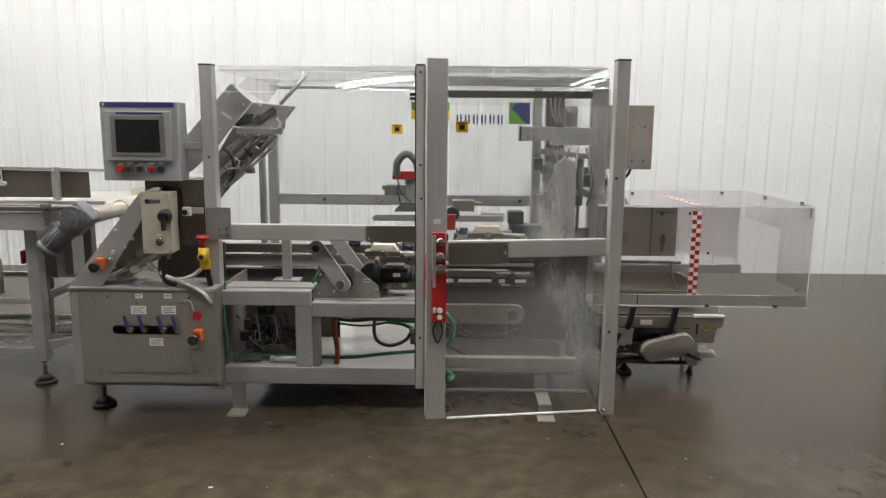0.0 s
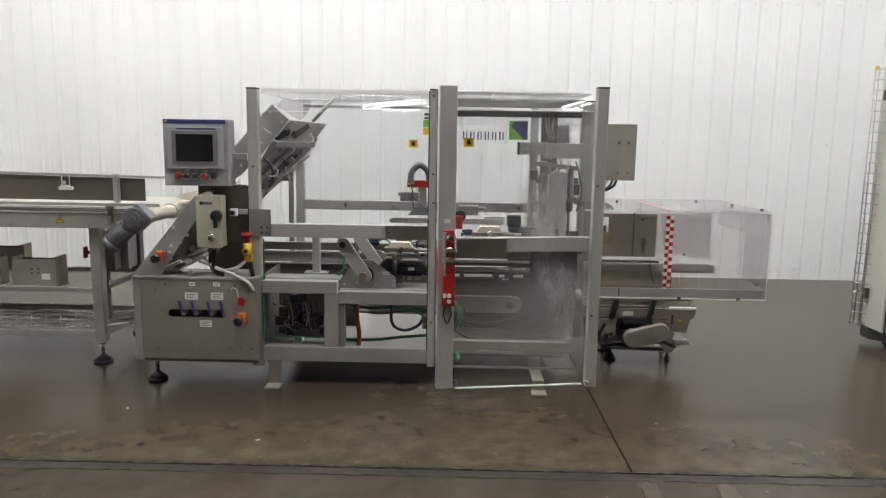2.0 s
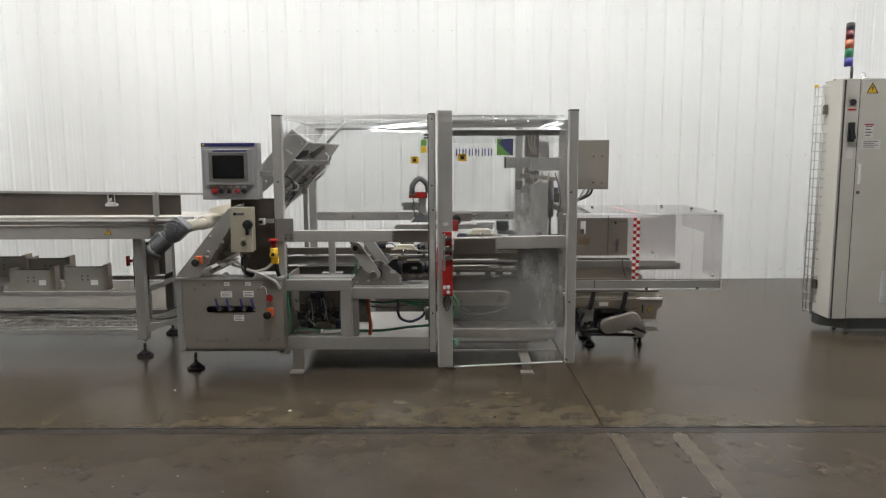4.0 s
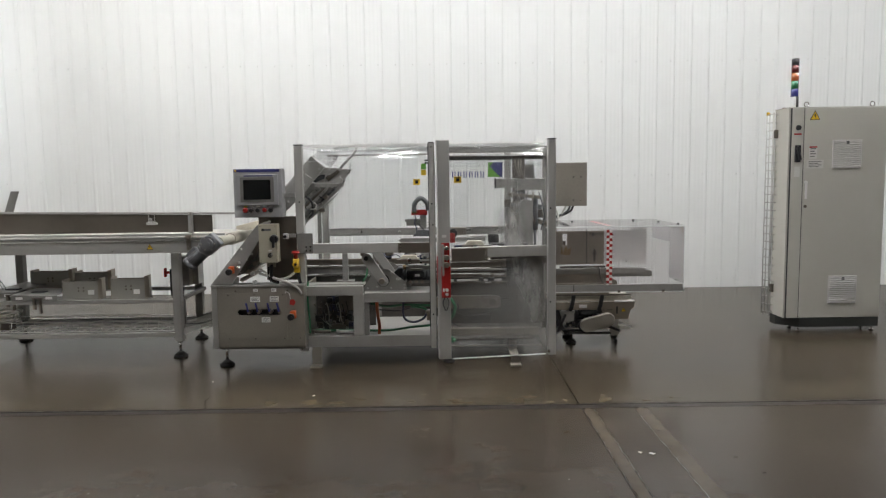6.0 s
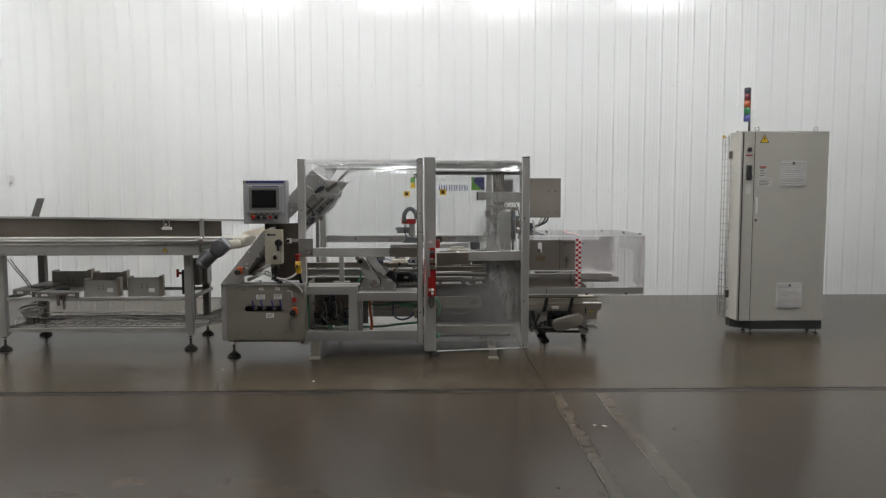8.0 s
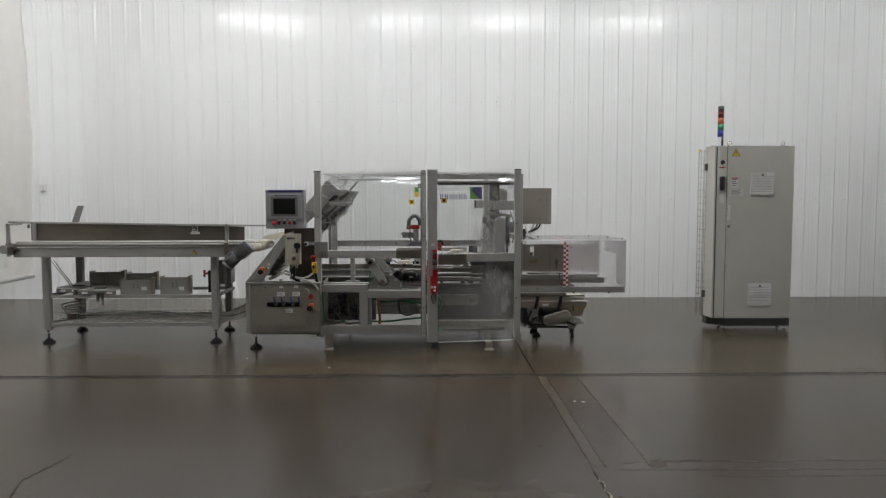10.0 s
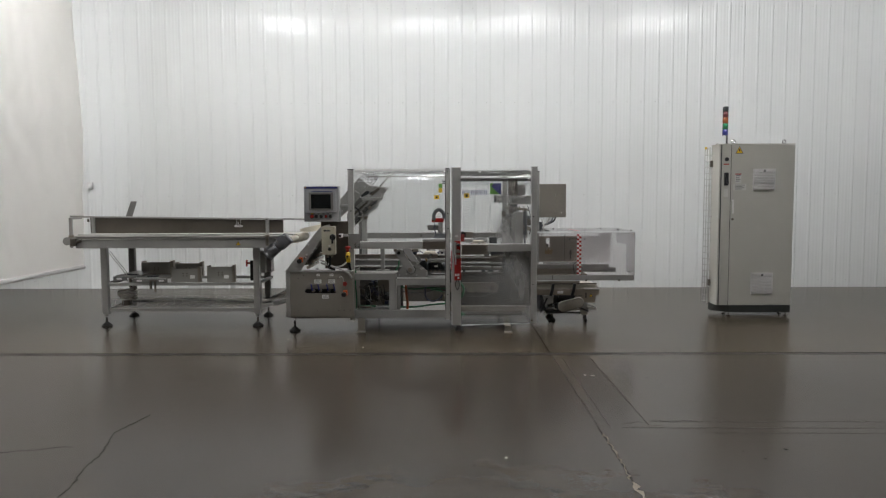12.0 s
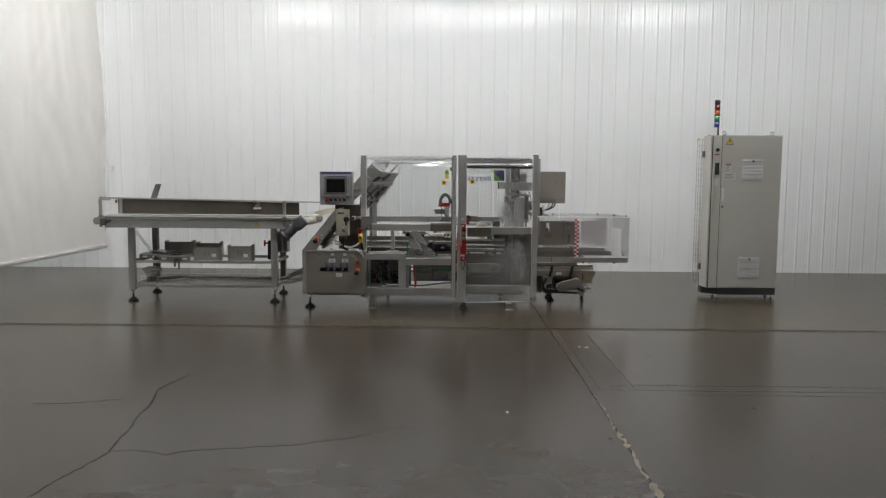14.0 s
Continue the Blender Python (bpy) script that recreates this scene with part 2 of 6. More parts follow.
def floor_material(name="worn_sealed_concrete", dark=(0.039, 0.031, 0.0242), light=(0.052, 0.0424, 0.0337), mottle=0.05):
    """Sealed concrete: broad clouds, brown mottling, pale scuffs and specks, a blotchy lime stain along the long joint,
    a paler blotchy band before the back wall.
    """
    m, nt, nodes, links, bsdf = make(name)
    big, mid = noise_of(nt, 0.5, 3, (1, 1, 1), 0.5), noise_of(nt, 2.6, 3, (1, 1.4, 1), 0.5)
    fine, speck, dots = noise_of(nt, 55, 4), noise_of(nt, 8, 3, (1, 1.3, 1), 0.55), noise_of(nt, 34, 1)
    base = ramp_of(nt, big.outputs["Fac"], [(0.32, dark), (0.68, light)])
    stain = ramp_of(nt, mid.outputs["Fac"], [(0.2, (0.78, 0.73, 0.67)), (0.5, (1.02, 1.0, 0.97)), (0.8, (1.22, 1.19, 1.13))])
    c = mixed(nt, 1.0, base.outputs["Color"], stain.outputs["Color"], "MULTIPLY")
    pale = nt.nodes.new("ShaderNodeMath")
    pale.operation = "MULTIPLY"
    links.new(ranged(nt, speck.outputs["Fac"], 0.0, mottle, 0.42, 0.74), pale.inputs[0])
    links.new(ranged(nt, big.outputs["Fac"], 0.1, 1.0, 0.42, 0.60), pale.inputs[1])
    c = mixed(nt, pale.outputs[0], c, (0.145, 0.12, 0.082))
    tc, sep = nodes.new("ShaderNodeTexCoord"), nodes.new("ShaderNodeSeparateXYZ")
    links.new(tc.outputs["Object"], sep.inputs[0])
    lime = noise_of(nt, 7.0, 4, (1, 1.0, 1), 0.55)
    # first two bands lie along the joint; the last pales the floor near the wall
    for start, length, peak, amount in ((2.345, 0.75, 0.08, 1.0), (1.42, 0.86, 0.72, 0.35), (5.2, 2.4, 0.55, 0.55)):
        mul = nodes.new("ShaderNodeMath")
        mul.operation = "MULTIPLY"
        along = ranged(nt, sep.outputs["Y"], 0.0, 1.0, start, start + length)
        band = ramp_of(nt, along, [(0.0, (0, 0, 0)), (peak, (amount,) * 3), (min(0.95, peak + 0.22), (amount * 0.7,) * 3), (1.0, (0, 0, 0))])
        links.new(band.outputs["Color"], mul.inputs[0])
        links.new(ranged(nt, lime.outputs["Fac"], 0.0, 0.42, 0.38, 0.74), mul.inputs[1])
        c = mixed(nt, mul.outputs[0], c, (0.175, 0.145, 0.088))
    c = mixed(nt, ranged(nt, dots.outputs["Fac"], 0.0, 0.6, 0.775, 0.80), c, (0.3, 0.28, 0.24))
    g = ramp_of(nt, fine.outputs["Fac"], [(0.2, (0.95, 0.95, 0.95)), (0.7, (1.03, 1.03, 1.03))])
    links.new(mixed(nt, 1.0, c, g.outputs["Color"], "MULTIPLY"), bsdf.inputs["Base Color"])
    links.new(ranged(nt, big.outputs["Fac"], 0.21, 0.28, 0.0, 1.0), bsdf.inputs["Roughness"])
    bsdf.inputs["Specular IOR Level"].default_value = 0.25
    bumped(nt, bsdf, fine.outputs["Fac"], 0.06, 0.003)
    return m


M_WALL, M_FLOOR = wall_material(), floor_material()
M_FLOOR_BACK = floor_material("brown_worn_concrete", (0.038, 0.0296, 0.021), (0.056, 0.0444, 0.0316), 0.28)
M_FLOOR_PALE = floor_material("pale_patched_concrete", (0.046, 0.038, 0.029), (0.084, 0.07, 0.055), 0.5)
M_FLOOR_STRIP = surface("smooth_grey_joint_mortar", (0.036, 0.028, 0.023), 0.4, vary=0.45, grain=14, dirt=0.5)


def glowing(name, strength, col=(0.985, 0.99, 1.0)):
    m, nt, nodes, links, bsdf = make(name)
    bsdf.inputs["Base Color"].default_value = (0.8, 0.8, 0.8, 1)
    bsdf.inputs["Emission Color"].default_value = (*col, 1)
    bsdf.inputs["Emission Strength"].default_value = strength
    return m


M_LAMP = glowing("lit_diffuser", LAMP_POWER)

# ---- mesh helpers ----
ORIGIN = {}


def box(x0, x1, y0, y1, z0, z1, bev=0.003):
    bm = bmesh.new()
    bmesh.ops.create_cube(bm, size=1.0, matrix=Matrix.Translation(((x0 + x1) / 2, (y0 + y1) / 2, (z0 + z1) / 2))
                          @ Matrix.Diagonal((abs(x1 - x0), abs(y1 - y0), abs(z1 - z0), 1)))
    bev = min(bev, 0.3 * min(abs(x1 - x0), abs(y1 - y0), abs(z1 - z0)))
    if bev > 0.0004:
        bmesh.ops.bevel(bm, geom=bm.edges[:], offset=bev, segments=2, profile=0.6, affect="EDGES")
    return bm


def rod(p0, p1, r, n=14, r2=None, bev=0.0):
    bm = bmesh.new()
    a, b = Vector(p0), Vector(p1)
    d = b - a
    bmesh.ops.create_cone(bm, cap_ends=True, segments=n, radius1=r, radius2=r if r2 is None else r2, depth=d.length,
                          matrix=Matrix.Translation((a + b) / 2) @ d.to_track_quat("Z", "Y").to_matrix().to_4x4())
    if bev:
        rim = [e for e in bm.edges if any(len(f.verts) > 4 for f in e.link_faces)]
        bmesh.ops.bevel(bm, geom=rim, offset=bev, segments=2, affect="EDGES")
    for f in bm.faces:
        f.smooth = len(f.verts) == 4
    return bm


def path_points(pts, steps=8):
    p = [Vector(q) for q in pts]
    p = [2 * p[0] - p[1]] + p + [2 * p[-1] - p[-2]]
    out = []
    for i in range(1, len(p) - 2):
        for k in range(steps):
            t = k / steps
            a, b, c, d = p[i - 1:i + 3]
            out.append(0.5 * (2 * b + (c - a) * t + (2 * a - 5 * b + 4 * c - d) * t * t + (3 * b - a - 3 * c + d) * t ** 3))
    return out + [p[-2]]


def hose(pts, r, n=8, steps=8, ridges=0.0):
    """A tube swept along a smooth line; ridges makes it corrugated."""
    line = path_points(pts, steps)
    if ridges:
        line = path_points(line, 3)
    bm = bmesh.new()
    rings, side = [], None
    for i, q in enumerate(line):
        d = (line[min(i + 1, len(line) - 1)] - line[max(i - 1, 0)]).normalized()
        side = d.orthogonal().normalized() if side is None else (side - d * side.dot(d)).normalized()
        up = d.cross(side)
        rr = r * (1 + (ridges if i % 2 else -ridges))
        rings.append([bm.verts.new(q + rr * (math.cos(a) * side + math.sin(a) * up)) for a in (2 * math.pi * k / n for k in range(n))])
    for a, b in zip(rings, rings[1:]):
        for k in range(n):
            f = bm.faces.new((a[k], a[(k + 1) % n], b[(k + 1) % n], b[k]))
            f.smooth = True
    bm.faces.new(rings[0][::-1]), bm.faces.new(rings[-1])
    return bm


def prism(poly, a, b, axis="y", bev=0.002):
    """A plate: the outline in the two other axes, pushed out along axis from a to b."""
    bm = bmesh.new()

    def at(p, v):
        return {"y": (p[0], v, p[1]), "x": (v, p[0], p[1]), "z": (p[0], p[1], v)}[axis]
    lo, hi = [bm.verts.new(at(p, a)) for p in poly], [bm.verts.new(at(p, b)) for p in poly]
    bm.faces.new(lo), bm.faces.new(hi)
    for k in range(len(poly)):
        bm.faces.new((lo[k], lo[(k + 1) % len(poly)], hi[(k + 1) % len(poly)], hi[k]))
    bmesh.ops.recalc_face_normals(bm, faces=bm.faces[:])
    if bev:
        bmesh.ops.bevel(bm, geom=bm.edges[:], offset=bev, segments=1, affect="EDGES")
    return bm


def round_bar(x0, z0, x1, z1, w, n=10):
    """Outline of a bar with round ends between two points."""
    a = math.atan2(z1 - z0, x1 - x0)
    pts = []
    for cx, cz, s in ((x1, z1, -1), (x0, z0, 1)):
        for k in range(n + 1):
            t = a + s * math.pi / 2 + math.pi * k / n
            pts.append((cx + w * math.cos(t), cz + w * math.sin(t)))
    return pts


def disc(cx, cz, r, n=20):
    return [(cx + r * math.cos(2 * math.pi * k / n), cz + r * math.sin(2 * math.pi * k / n)) for k in range(n)]


def joined(*parts):
    out = bmesh.new()
    for b in parts:
        me = bpy.data.meshes.new("tmp")
        b.to_mesh(me)
        b.free()
        out.from_mesh(me)
        bpy.data.meshes.remove(me)
    return out


def turned(bm, m):
    bmesh.ops.transform(bm, matrix=m, verts=bm.verts[:])
    return bm


def about(x, y, z, rx=0, ry=0, rz=0):
    return Matrix.Translation((x, y, z)) @ pose(0, 0, 0, rx, ry, rz) @ Matrix.Translation((-x, -y, -z))


def thing(name, at, label="", category="", group="", kind=""):
    ob = new(name)
    ob.location, ob.empty_display_size = at, 0.1
    ORIGIN[ob.name] = Vector(at)
    return tagged(ob, label, category, group, kind)


def part(name, bm, material, parent=None, label=""):
    """One mesh object, drawn in world coordinates, under a thing or under a part."""
    base = ORIGIN[parent.name] if parent else Vector()
    bmesh.ops.translate(bm, vec=-base, verts=bm.verts[:])
    me = bpy.data.meshes.new(name)
    bm.to_mesh(me)
    bm.free()
    me.materials.append(material)
    ob = new(name, me)
    ob.parent = parent
    ORIGIN[ob.name] = base
    return tagged(ob, label)


def solid(name, bm, material, label="", category="", group="", kind=""):
    """A thing or a piece of the setting that is one mesh."""
    return tagged(part(name, bm, material), label, category, group, kind)


def placed(ob, at, label="", category="", group=""):
    """Puts the origin of a one-mesh thing at its base."""
    ob.data.transform(Matrix.Translation(-Vector(at)))
    ob.location = at
    ORIGIN[ob.name] = Vector(at)
    return tagged(ob, label, category, group)


def tube(x0, x1, y0, y1, z0, z1):
    return box(x0, x1, y0, y1, z0, z1, 0.006)


def bolt(x, y, z, r=0.007, h=0.006):
    return rod((x, y, z), (x, y - h, z), r, 8, r * 0.8)


# ---- the hall ----
WALL_Y, X0, X1, YB, TOP = 7.37, -9.0, 11.0, -11.0, 6.4
PITCH = 0.2286


def sheet_mesh():
    """One cladding sheet, four pitches wide: a narrow rib at each pitch and shallow flutes between."""
    prof = []
    for k in range(4):
        o = k * PITCH
        for q in range(29):
            x = 0.006 * q
            prof.append((o + x, (0.0004, 0.0007, 0.00055, 0.0008)[k] * math.sin(2 * math.pi * x / 0.056) * min(1.0, q / 4, (28 - q) / 4)))
        for q in range(1, 9):
            prof.append((o + 0.168 + 0.006 * q, -0.0042 * min(1.0, 1.35 * math.sin(math.pi * q / 9) ** 2)))
        prof += [(o + 0.2215, -0.0002), (o + 0.2235, 0.0022), (o + 0.2255, 0.0)]
    prof.append((4 * PITCH + 0.002, 0))
    bm = bmesh.new()
    for back in (0.0, 0.0015):
        cols = [[bm.verts.new((x, y + back, z)) for z in (0.0, TOP)] for x, y in prof]
        for a, b in zip(cols, cols[1:]):
            f = bm.faces.new((a[0], b[0], b[1], a[1]) if back == 0 else (a[1], b[1], b[0], a[0]))
            f.smooth = abs(a[0].co.y - b[0].co.y) < 0.0018
    me = bpy.data.meshes.new("sheet")
    bm.to_mesh(me)
    bm.free()
    me.materials.append(M_WALL)
    return me


wall_back = solid("wall_back", box(X0 - 0.3, X1 + 0.3, WALL_Y + 0.012, WALL_Y + 0.25, -0.1, TOP, 0.0), M_WALL,
                  "white ribbed sheet metal wall of the hall", "wall", kind="structure")
SHEET = sheet_mesh()
for k in range(int((X1 - X0) / (4 * PITCH)) + 1):
    p = new("wall_sheet", SHEET)
    p.parent = wall_back
    p.location = (X0 + k * 4 * PITCH, WALL_Y - (0.0012 if k % 2 else 0.0), 0)
heads = []
for z in (0.12, 1.536, 3.043, 4.55, 6.0):
    k = 0
    while X0 + k * PITCH < X1:
        heads.append((X0 + k * PITCH + 0.158, WALL_Y, z))
        k += 1
part("cladding_screws", joined(*[rod((x, y + 0.001, z), (x, y - 0.006, z), 0.009, 6, 0.006) for x, y, z in heads]), M_ALU, wall_back)["kind"] = "stuff"
solid("wall_left", box(X0 - 0.2, X0, YB, WALL_Y, -0.1, TOP, 0), M_WALL, "white hall wall behind the curtain", "wall", kind="structure")
solid("wall_right", box(X1, X1 + 0.2, YB, WALL_Y, -0.1, TOP, 0), M_WALL, "white hall wall", "wall", kind="structure")
# added wall behind the camera, never in view, dark to limit bounce
solid("wall_front", box(X0 - 0.2, X1 + 0.2, YB - 0.2, YB, -0.1, TOP, 0), M_HALL_DARK, "unseen dark grey wall behind the camera that limits bounced light", "wall", kind="structure")
solid("ceiling", box(X0 - 0.2, X1 + 0.2, YB - 0.2, WALL_Y + 0.25, TOP, TOP + 0.2, 0), M_CEILING, "grey insulated ceiling", "ceiling", kind="structure")

# ceiling high-bay lights, two rows towards the back wall, and three added behind the curtain
lights = None
# the three at x -7.5 are unseen helpers that backlight the curtain
for x, y in [(-7.5, 4.6), (-7.5, 1.6), (-7.5, -1.8)] + [(x, 1.4) for x in (-3.9, -0.65, 1.75, 4.9)] + [(x, 4.7) for x in (-4.2, -1.8, 0.9, 3.8, 7.2)]:
    if lights is None:
        lights = thing("ceiling_light", (x, y, 5.7), "white high-bay ceiling light with two lit strips", "ceiling light", "rows of ceiling lights")
        part("housing", box(x - 0.65, x + 0.65, y - 0.5, y + 0.5, 5.70, 5.78, 0.01), M_ALU, lights)
        for s in (-1, 1):
            part("diffuser", box(x - 0.60, x + 0.60, y + s * 0.34 - 0.085, y + s * 0.34 + 0.085, 5.675, 5.699, 0.006), M_LAMP, lights, "bright white diffuser")
            part("hanger", rod((x + 0.4 * s, y, 5.78), (x + 0.4 * s, y, TOP), 0.006, 6), M_ALU, lights)
    else:
        copy_thing(lights, pose(x, y, 5.7))

# floor slabs with open joints
JY, JX = 2.335, 0.885
floor = solid("floor", box(X0 - 0.2, X1 + 0.2, YB - 0.2, WALL_Y + 0.25, -0.3, -0.025, 0), M_CRACK,
              "worn brown-grey sealed concrete floor with joints and cracks", "floor", kind="structure")
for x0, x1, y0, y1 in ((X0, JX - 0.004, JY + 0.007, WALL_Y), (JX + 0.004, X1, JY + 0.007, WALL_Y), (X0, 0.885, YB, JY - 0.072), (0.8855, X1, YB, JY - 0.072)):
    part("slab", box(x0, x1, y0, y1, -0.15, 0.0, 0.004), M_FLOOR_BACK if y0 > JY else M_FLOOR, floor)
part("joint_strip", box(X0, X1, JY - 0.0715, JY - 0.007, -0.15, 0.001, 0.003), M_FLOOR_STRIP, floor, "smooth grey mortar strip along the joint")


def ragged(pts, w, name, material, seed, z=0.0015, least=0.25, jag=0.012):
    """A crack or filled joint: a ragged ribbon with a little thickness that follows the points."""
    rnd = random.Random(seed)
    line = []
    for (xa, ya), (xb, yb) in zip(pts, pts[1:]):
        n = max(2, int(math.hypot(xb - xa, yb - ya) / 0.03))
        for k in range(n):
            t = k / n
            line.append((xa + (xb - xa) * t + rnd.uniform(-1, 1) * jag, ya + (yb - ya) * t + rnd.uniform(-1, 1) * jag))
    bm = bmesh.new()
    rows = []
    for i, (x, y) in enumerate(line):
        a = line[max(i - 1, 0)]
        b = line[min(i + 1, len(line) - 1)]
        d = Vector((b[0] - a[0], b[1] - a[1], 0)).normalized()
        side = Vector((-d.y, d.x, 0)) * w * rnd.uniform(least, 1.2) * (0.15 if i in (0, len(line) - 1) else 1)
        c = Vector((x, y, 0))
        rows.append([bm.verts.new(c + side + Vector((0, 0, h))) for h in (-0.01, z)][::1] + [bm.verts.new(c - side + Vector((0, 0, h))) for h in (z, -0.01)])
    for a, b in zip(rows, rows[1:]):
        for k in range(3):
            bm.faces.new((a[k], a[k + 1], b[k + 1], b[k]))
    part(name, bm, material, floor)


ragged([(-2.183, 0.367), (-2.257, -0.009), (-2.151, -0.471), (-2.15, -0.612), (-2.091, -0.869), (-2.071, -1.119), (-2.036, -1.25), (-2.071, -1.438), (-2.116, -1.616), (-2.139, -1.81), (-2.1889999999999996, -2.21)], 0.0045, "crack", M_CRACK, 1, 0.0015, 0.1, 0.009)
ragged([(-2.044, -1.233), (-1.9, -1.22), (-1.707, -1.282), (-1.585, -1.211), (-1.372, -1.179), (-1.045, -1.116), (-0.754, -0.996), (-0.453, -0.809), (-0.291, -0.783)], 0.0017, "crack", M_CRACK, 2, 0.0015, 0.1, 0.008)
ragged([(-2.96, -0.40), (-2.76, -0.38), (-2.354, -0.27)], 0.0007, "crack", M_CRACK, 3)
ragged([(0.894, -0.03), (0.888, -0.48), (0.88, -0.839)], 0.0065, "joint_filler", M_FILLER, 4, 0.002, 0.15)
ragged([(0.88, -0.839), (0.881, -0.966), (0.894, -1.156)], 0.021, "joint_filler", M_FILLER, 5, 0.002, 0.15)
ragged([(0.894, -1.156), (0.875, -1.447), (0.877, -1.591)], 0.011, "joint_filler", M_FILLER, 19, 0.002, 0.1)
ragged([(0.877, -1.591), (0.88, -1.731), (0.888, -1.9), (0.887, -2.4)], 0.019, "joint_filler", M_FILLER, 20, 0.002, 0.15)

ragged([(0.884, 0.06), (0.890, -0.5), (0.884, -1.2), (0.888, -2.4), (0.886, -5.0)], 0.005, "crack", M_CRACK, 18, 0.0012, 0.1, 0.006)
for y, w, sd in ((JY - 0.072, 0.008, 31), (JY - 0.03, 0.012, 32), (JY + 0.012, 0.01, 33)):
    ragged([(-7.0, y), (-3.0, y + 0.003), (0.0, y - 0.002), (3.0, y + 0.002), (8.0, y)], w, "joint_grime", M_STAIN, sd, 0.0014, 0.0, 0.004)
for x, w, s in ((0.928, 0.034, 6), (1.276, 0.044, 7)):
    ragged([(x, JY - 0.08), (x, 1.2), (x, 0.075)], w, "patch_band", M_FLOOR_PALE, s, 0.0012, 0.85, 0.004)
for x, s in ((0.890, 8), (0.966, 9), (1.229, 10)):
    ragged([(x, JY - 0.08), (x + 0.003, 1.2), (x, 0.075)], 0.003, "crack", M_STAIN, s, 0.0016, 0.0, 0.005)
ragged([(-1.661, 2.36), (-1.695, 2.508), (-1.725, 2.642)], 0.005, "crack", M_CRACK, 11)
ragged([(2.013, 3.010), (2.03, 2.96), (2.052, 2.914)], 0.002, "crack", M_STAIN, 12)
ragged([(1.0, 0.07), (1.6, 0.064), (2.4, 0.062), (4.0, 0.06), (7.0, 0.06)], 0.007, "joint_filler", M_STAIN, 14, 0.0012, 0.0, 0.006)
ragged([(1.05, 0.17), (1.35, 0.20), (1.8, 0.19), (2.3, 0.20), (3.2, 0.185)], 0.006, "crack", M_STAIN, 15, 0.0012, 0.0, 0.012)
ragged([(1.5, -0.035), (2.2, -0.04), (3.0, -0.045), (4.5, -0.04)], 0.005, "crack", M_STAIN, 17, 0.0012, 0.0, 0.004)
ragged([(1.25, 0.215), (1.4, 0.205), (1.6, 0.21)], 0.014, "crack", M_STAIN, 16, 0.0012, 0.0, 0.012)
ragged([(-6.0, JY + 0.004), (-2.0, JY + 0.002), (2.0, JY + 0.003), (6.0, JY + 0.004)], 0.006, "crack", M_CRACK, 13, 0.0012, 0.0, 0.005)

# white curtain hung along the hall's left side
def curtain_mesh():
    bm = bmesh.new()
    ny, nz = 320, 70
    grid = []
    for i in range(ny + 1):
        y = 6.6 - 16.0 * i / ny
        col = []
        for k in range(nz + 1):
            z = 0.43 + 5.4 * k / nz
            f = noise.noise((y * 0.9, z * 0.25, 0)) * 0.10 + noise.noise((y * 2.6, z * 0.6, 4)) * 0.03
            f += 0.05 * noise.noise((y * 3.1 + z * 1.4, z * 1.1 - y * 0.6, 9)) * max(0.0, 1 - abs(z - 1.6) / 1.6)
            f += 0.03 * (0.5 - abs(noise.noise((y * 1.7 - z * 0.9, z * 0.35, 13)))) ** 3 * 6 + 0.012 * noise.noise((y * 7.0, z * 0.8, 2))
            col.append(bm.verts.new((-5.8 + f * min(1, 0.3 + k / 20), y, z)))
        grid.append(col)
    for a, b in zip(grid, grid[1:]):
        for k in range(nz):
            bm.faces.new((a[k], b[k], b[k + 1], a[k + 1])).smooth = True
    bmesh.ops.solidify(bm, geom=bm.faces[:], thickness=0.004)
    return bm


curtain = thing("curtain", (-5.8, 0, 0.4), "large white vinyl curtain hung as a partition", "curtain")
part("sheet", curtain_mesh(), M_CURTAIN, curtain)
part("hem_bar", rod((-5.79, 6.6, 0.44), (-5.79, -9.4, 0.44), 0.03, 12), M_PANEL, curtain, "white tube in the bottom hem")
part("top_track", box(-5.84, -5.76, -9.4, 6.62, 5.8, TOP, 0.004), M_ALU, curtain)
switch = thing("light_switch", (-6.0, WALL_Y - 0.02, 1.70), "small white switch box on the ribbed wall", "switch")
part("box", box(-6.045, -5.965, WALL_Y - 0.06, WALL_Y - 0.004, 1.67, 1.77, 0.006), M_PANEL, switch)
part("rocker", box(-6.02, -5.99, WALL_Y - 0.068, WALL_Y - 0.06, 1.70, 1.74, 0.003), M_WHITE, switch)

# ---- small fittings ----
def screw_foot(parent, x, y, r=0.055, top=0.14):
    """Levelling foot: rubber pad, cone and threaded stem."""
    f = part("foot", joined(rod((x, y, 0), (x, y, 0.02), r, 20, r * 0.97, 0.004), rod((x, y, 0.02), (x, y, 0.05), r * 0.85, 20, r * 0.3)), M_RUBBER, parent, "black rubber levelling foot")
    part("stem", joined(rod((x, y, 0.045), (x, y, top), 0.011, 10), rod((x, y, top - 0.035), (x, y, top - 0.022), 0.019, 6)), M_BRIGHT, f)


def paper_label(parent, x0, x1, z0, z1, y, lines=3, name="label", paper=M_WHITE):
    """A pale sticker with grey bars for its print, on a face that looks towards -y."""
    lab = part(name, box(x0, x1, y - 0.0015, y, z0, z1, 0.0), paper, parent, "white printed sticker")
    h = (z1 - z0) / (lines + 1)
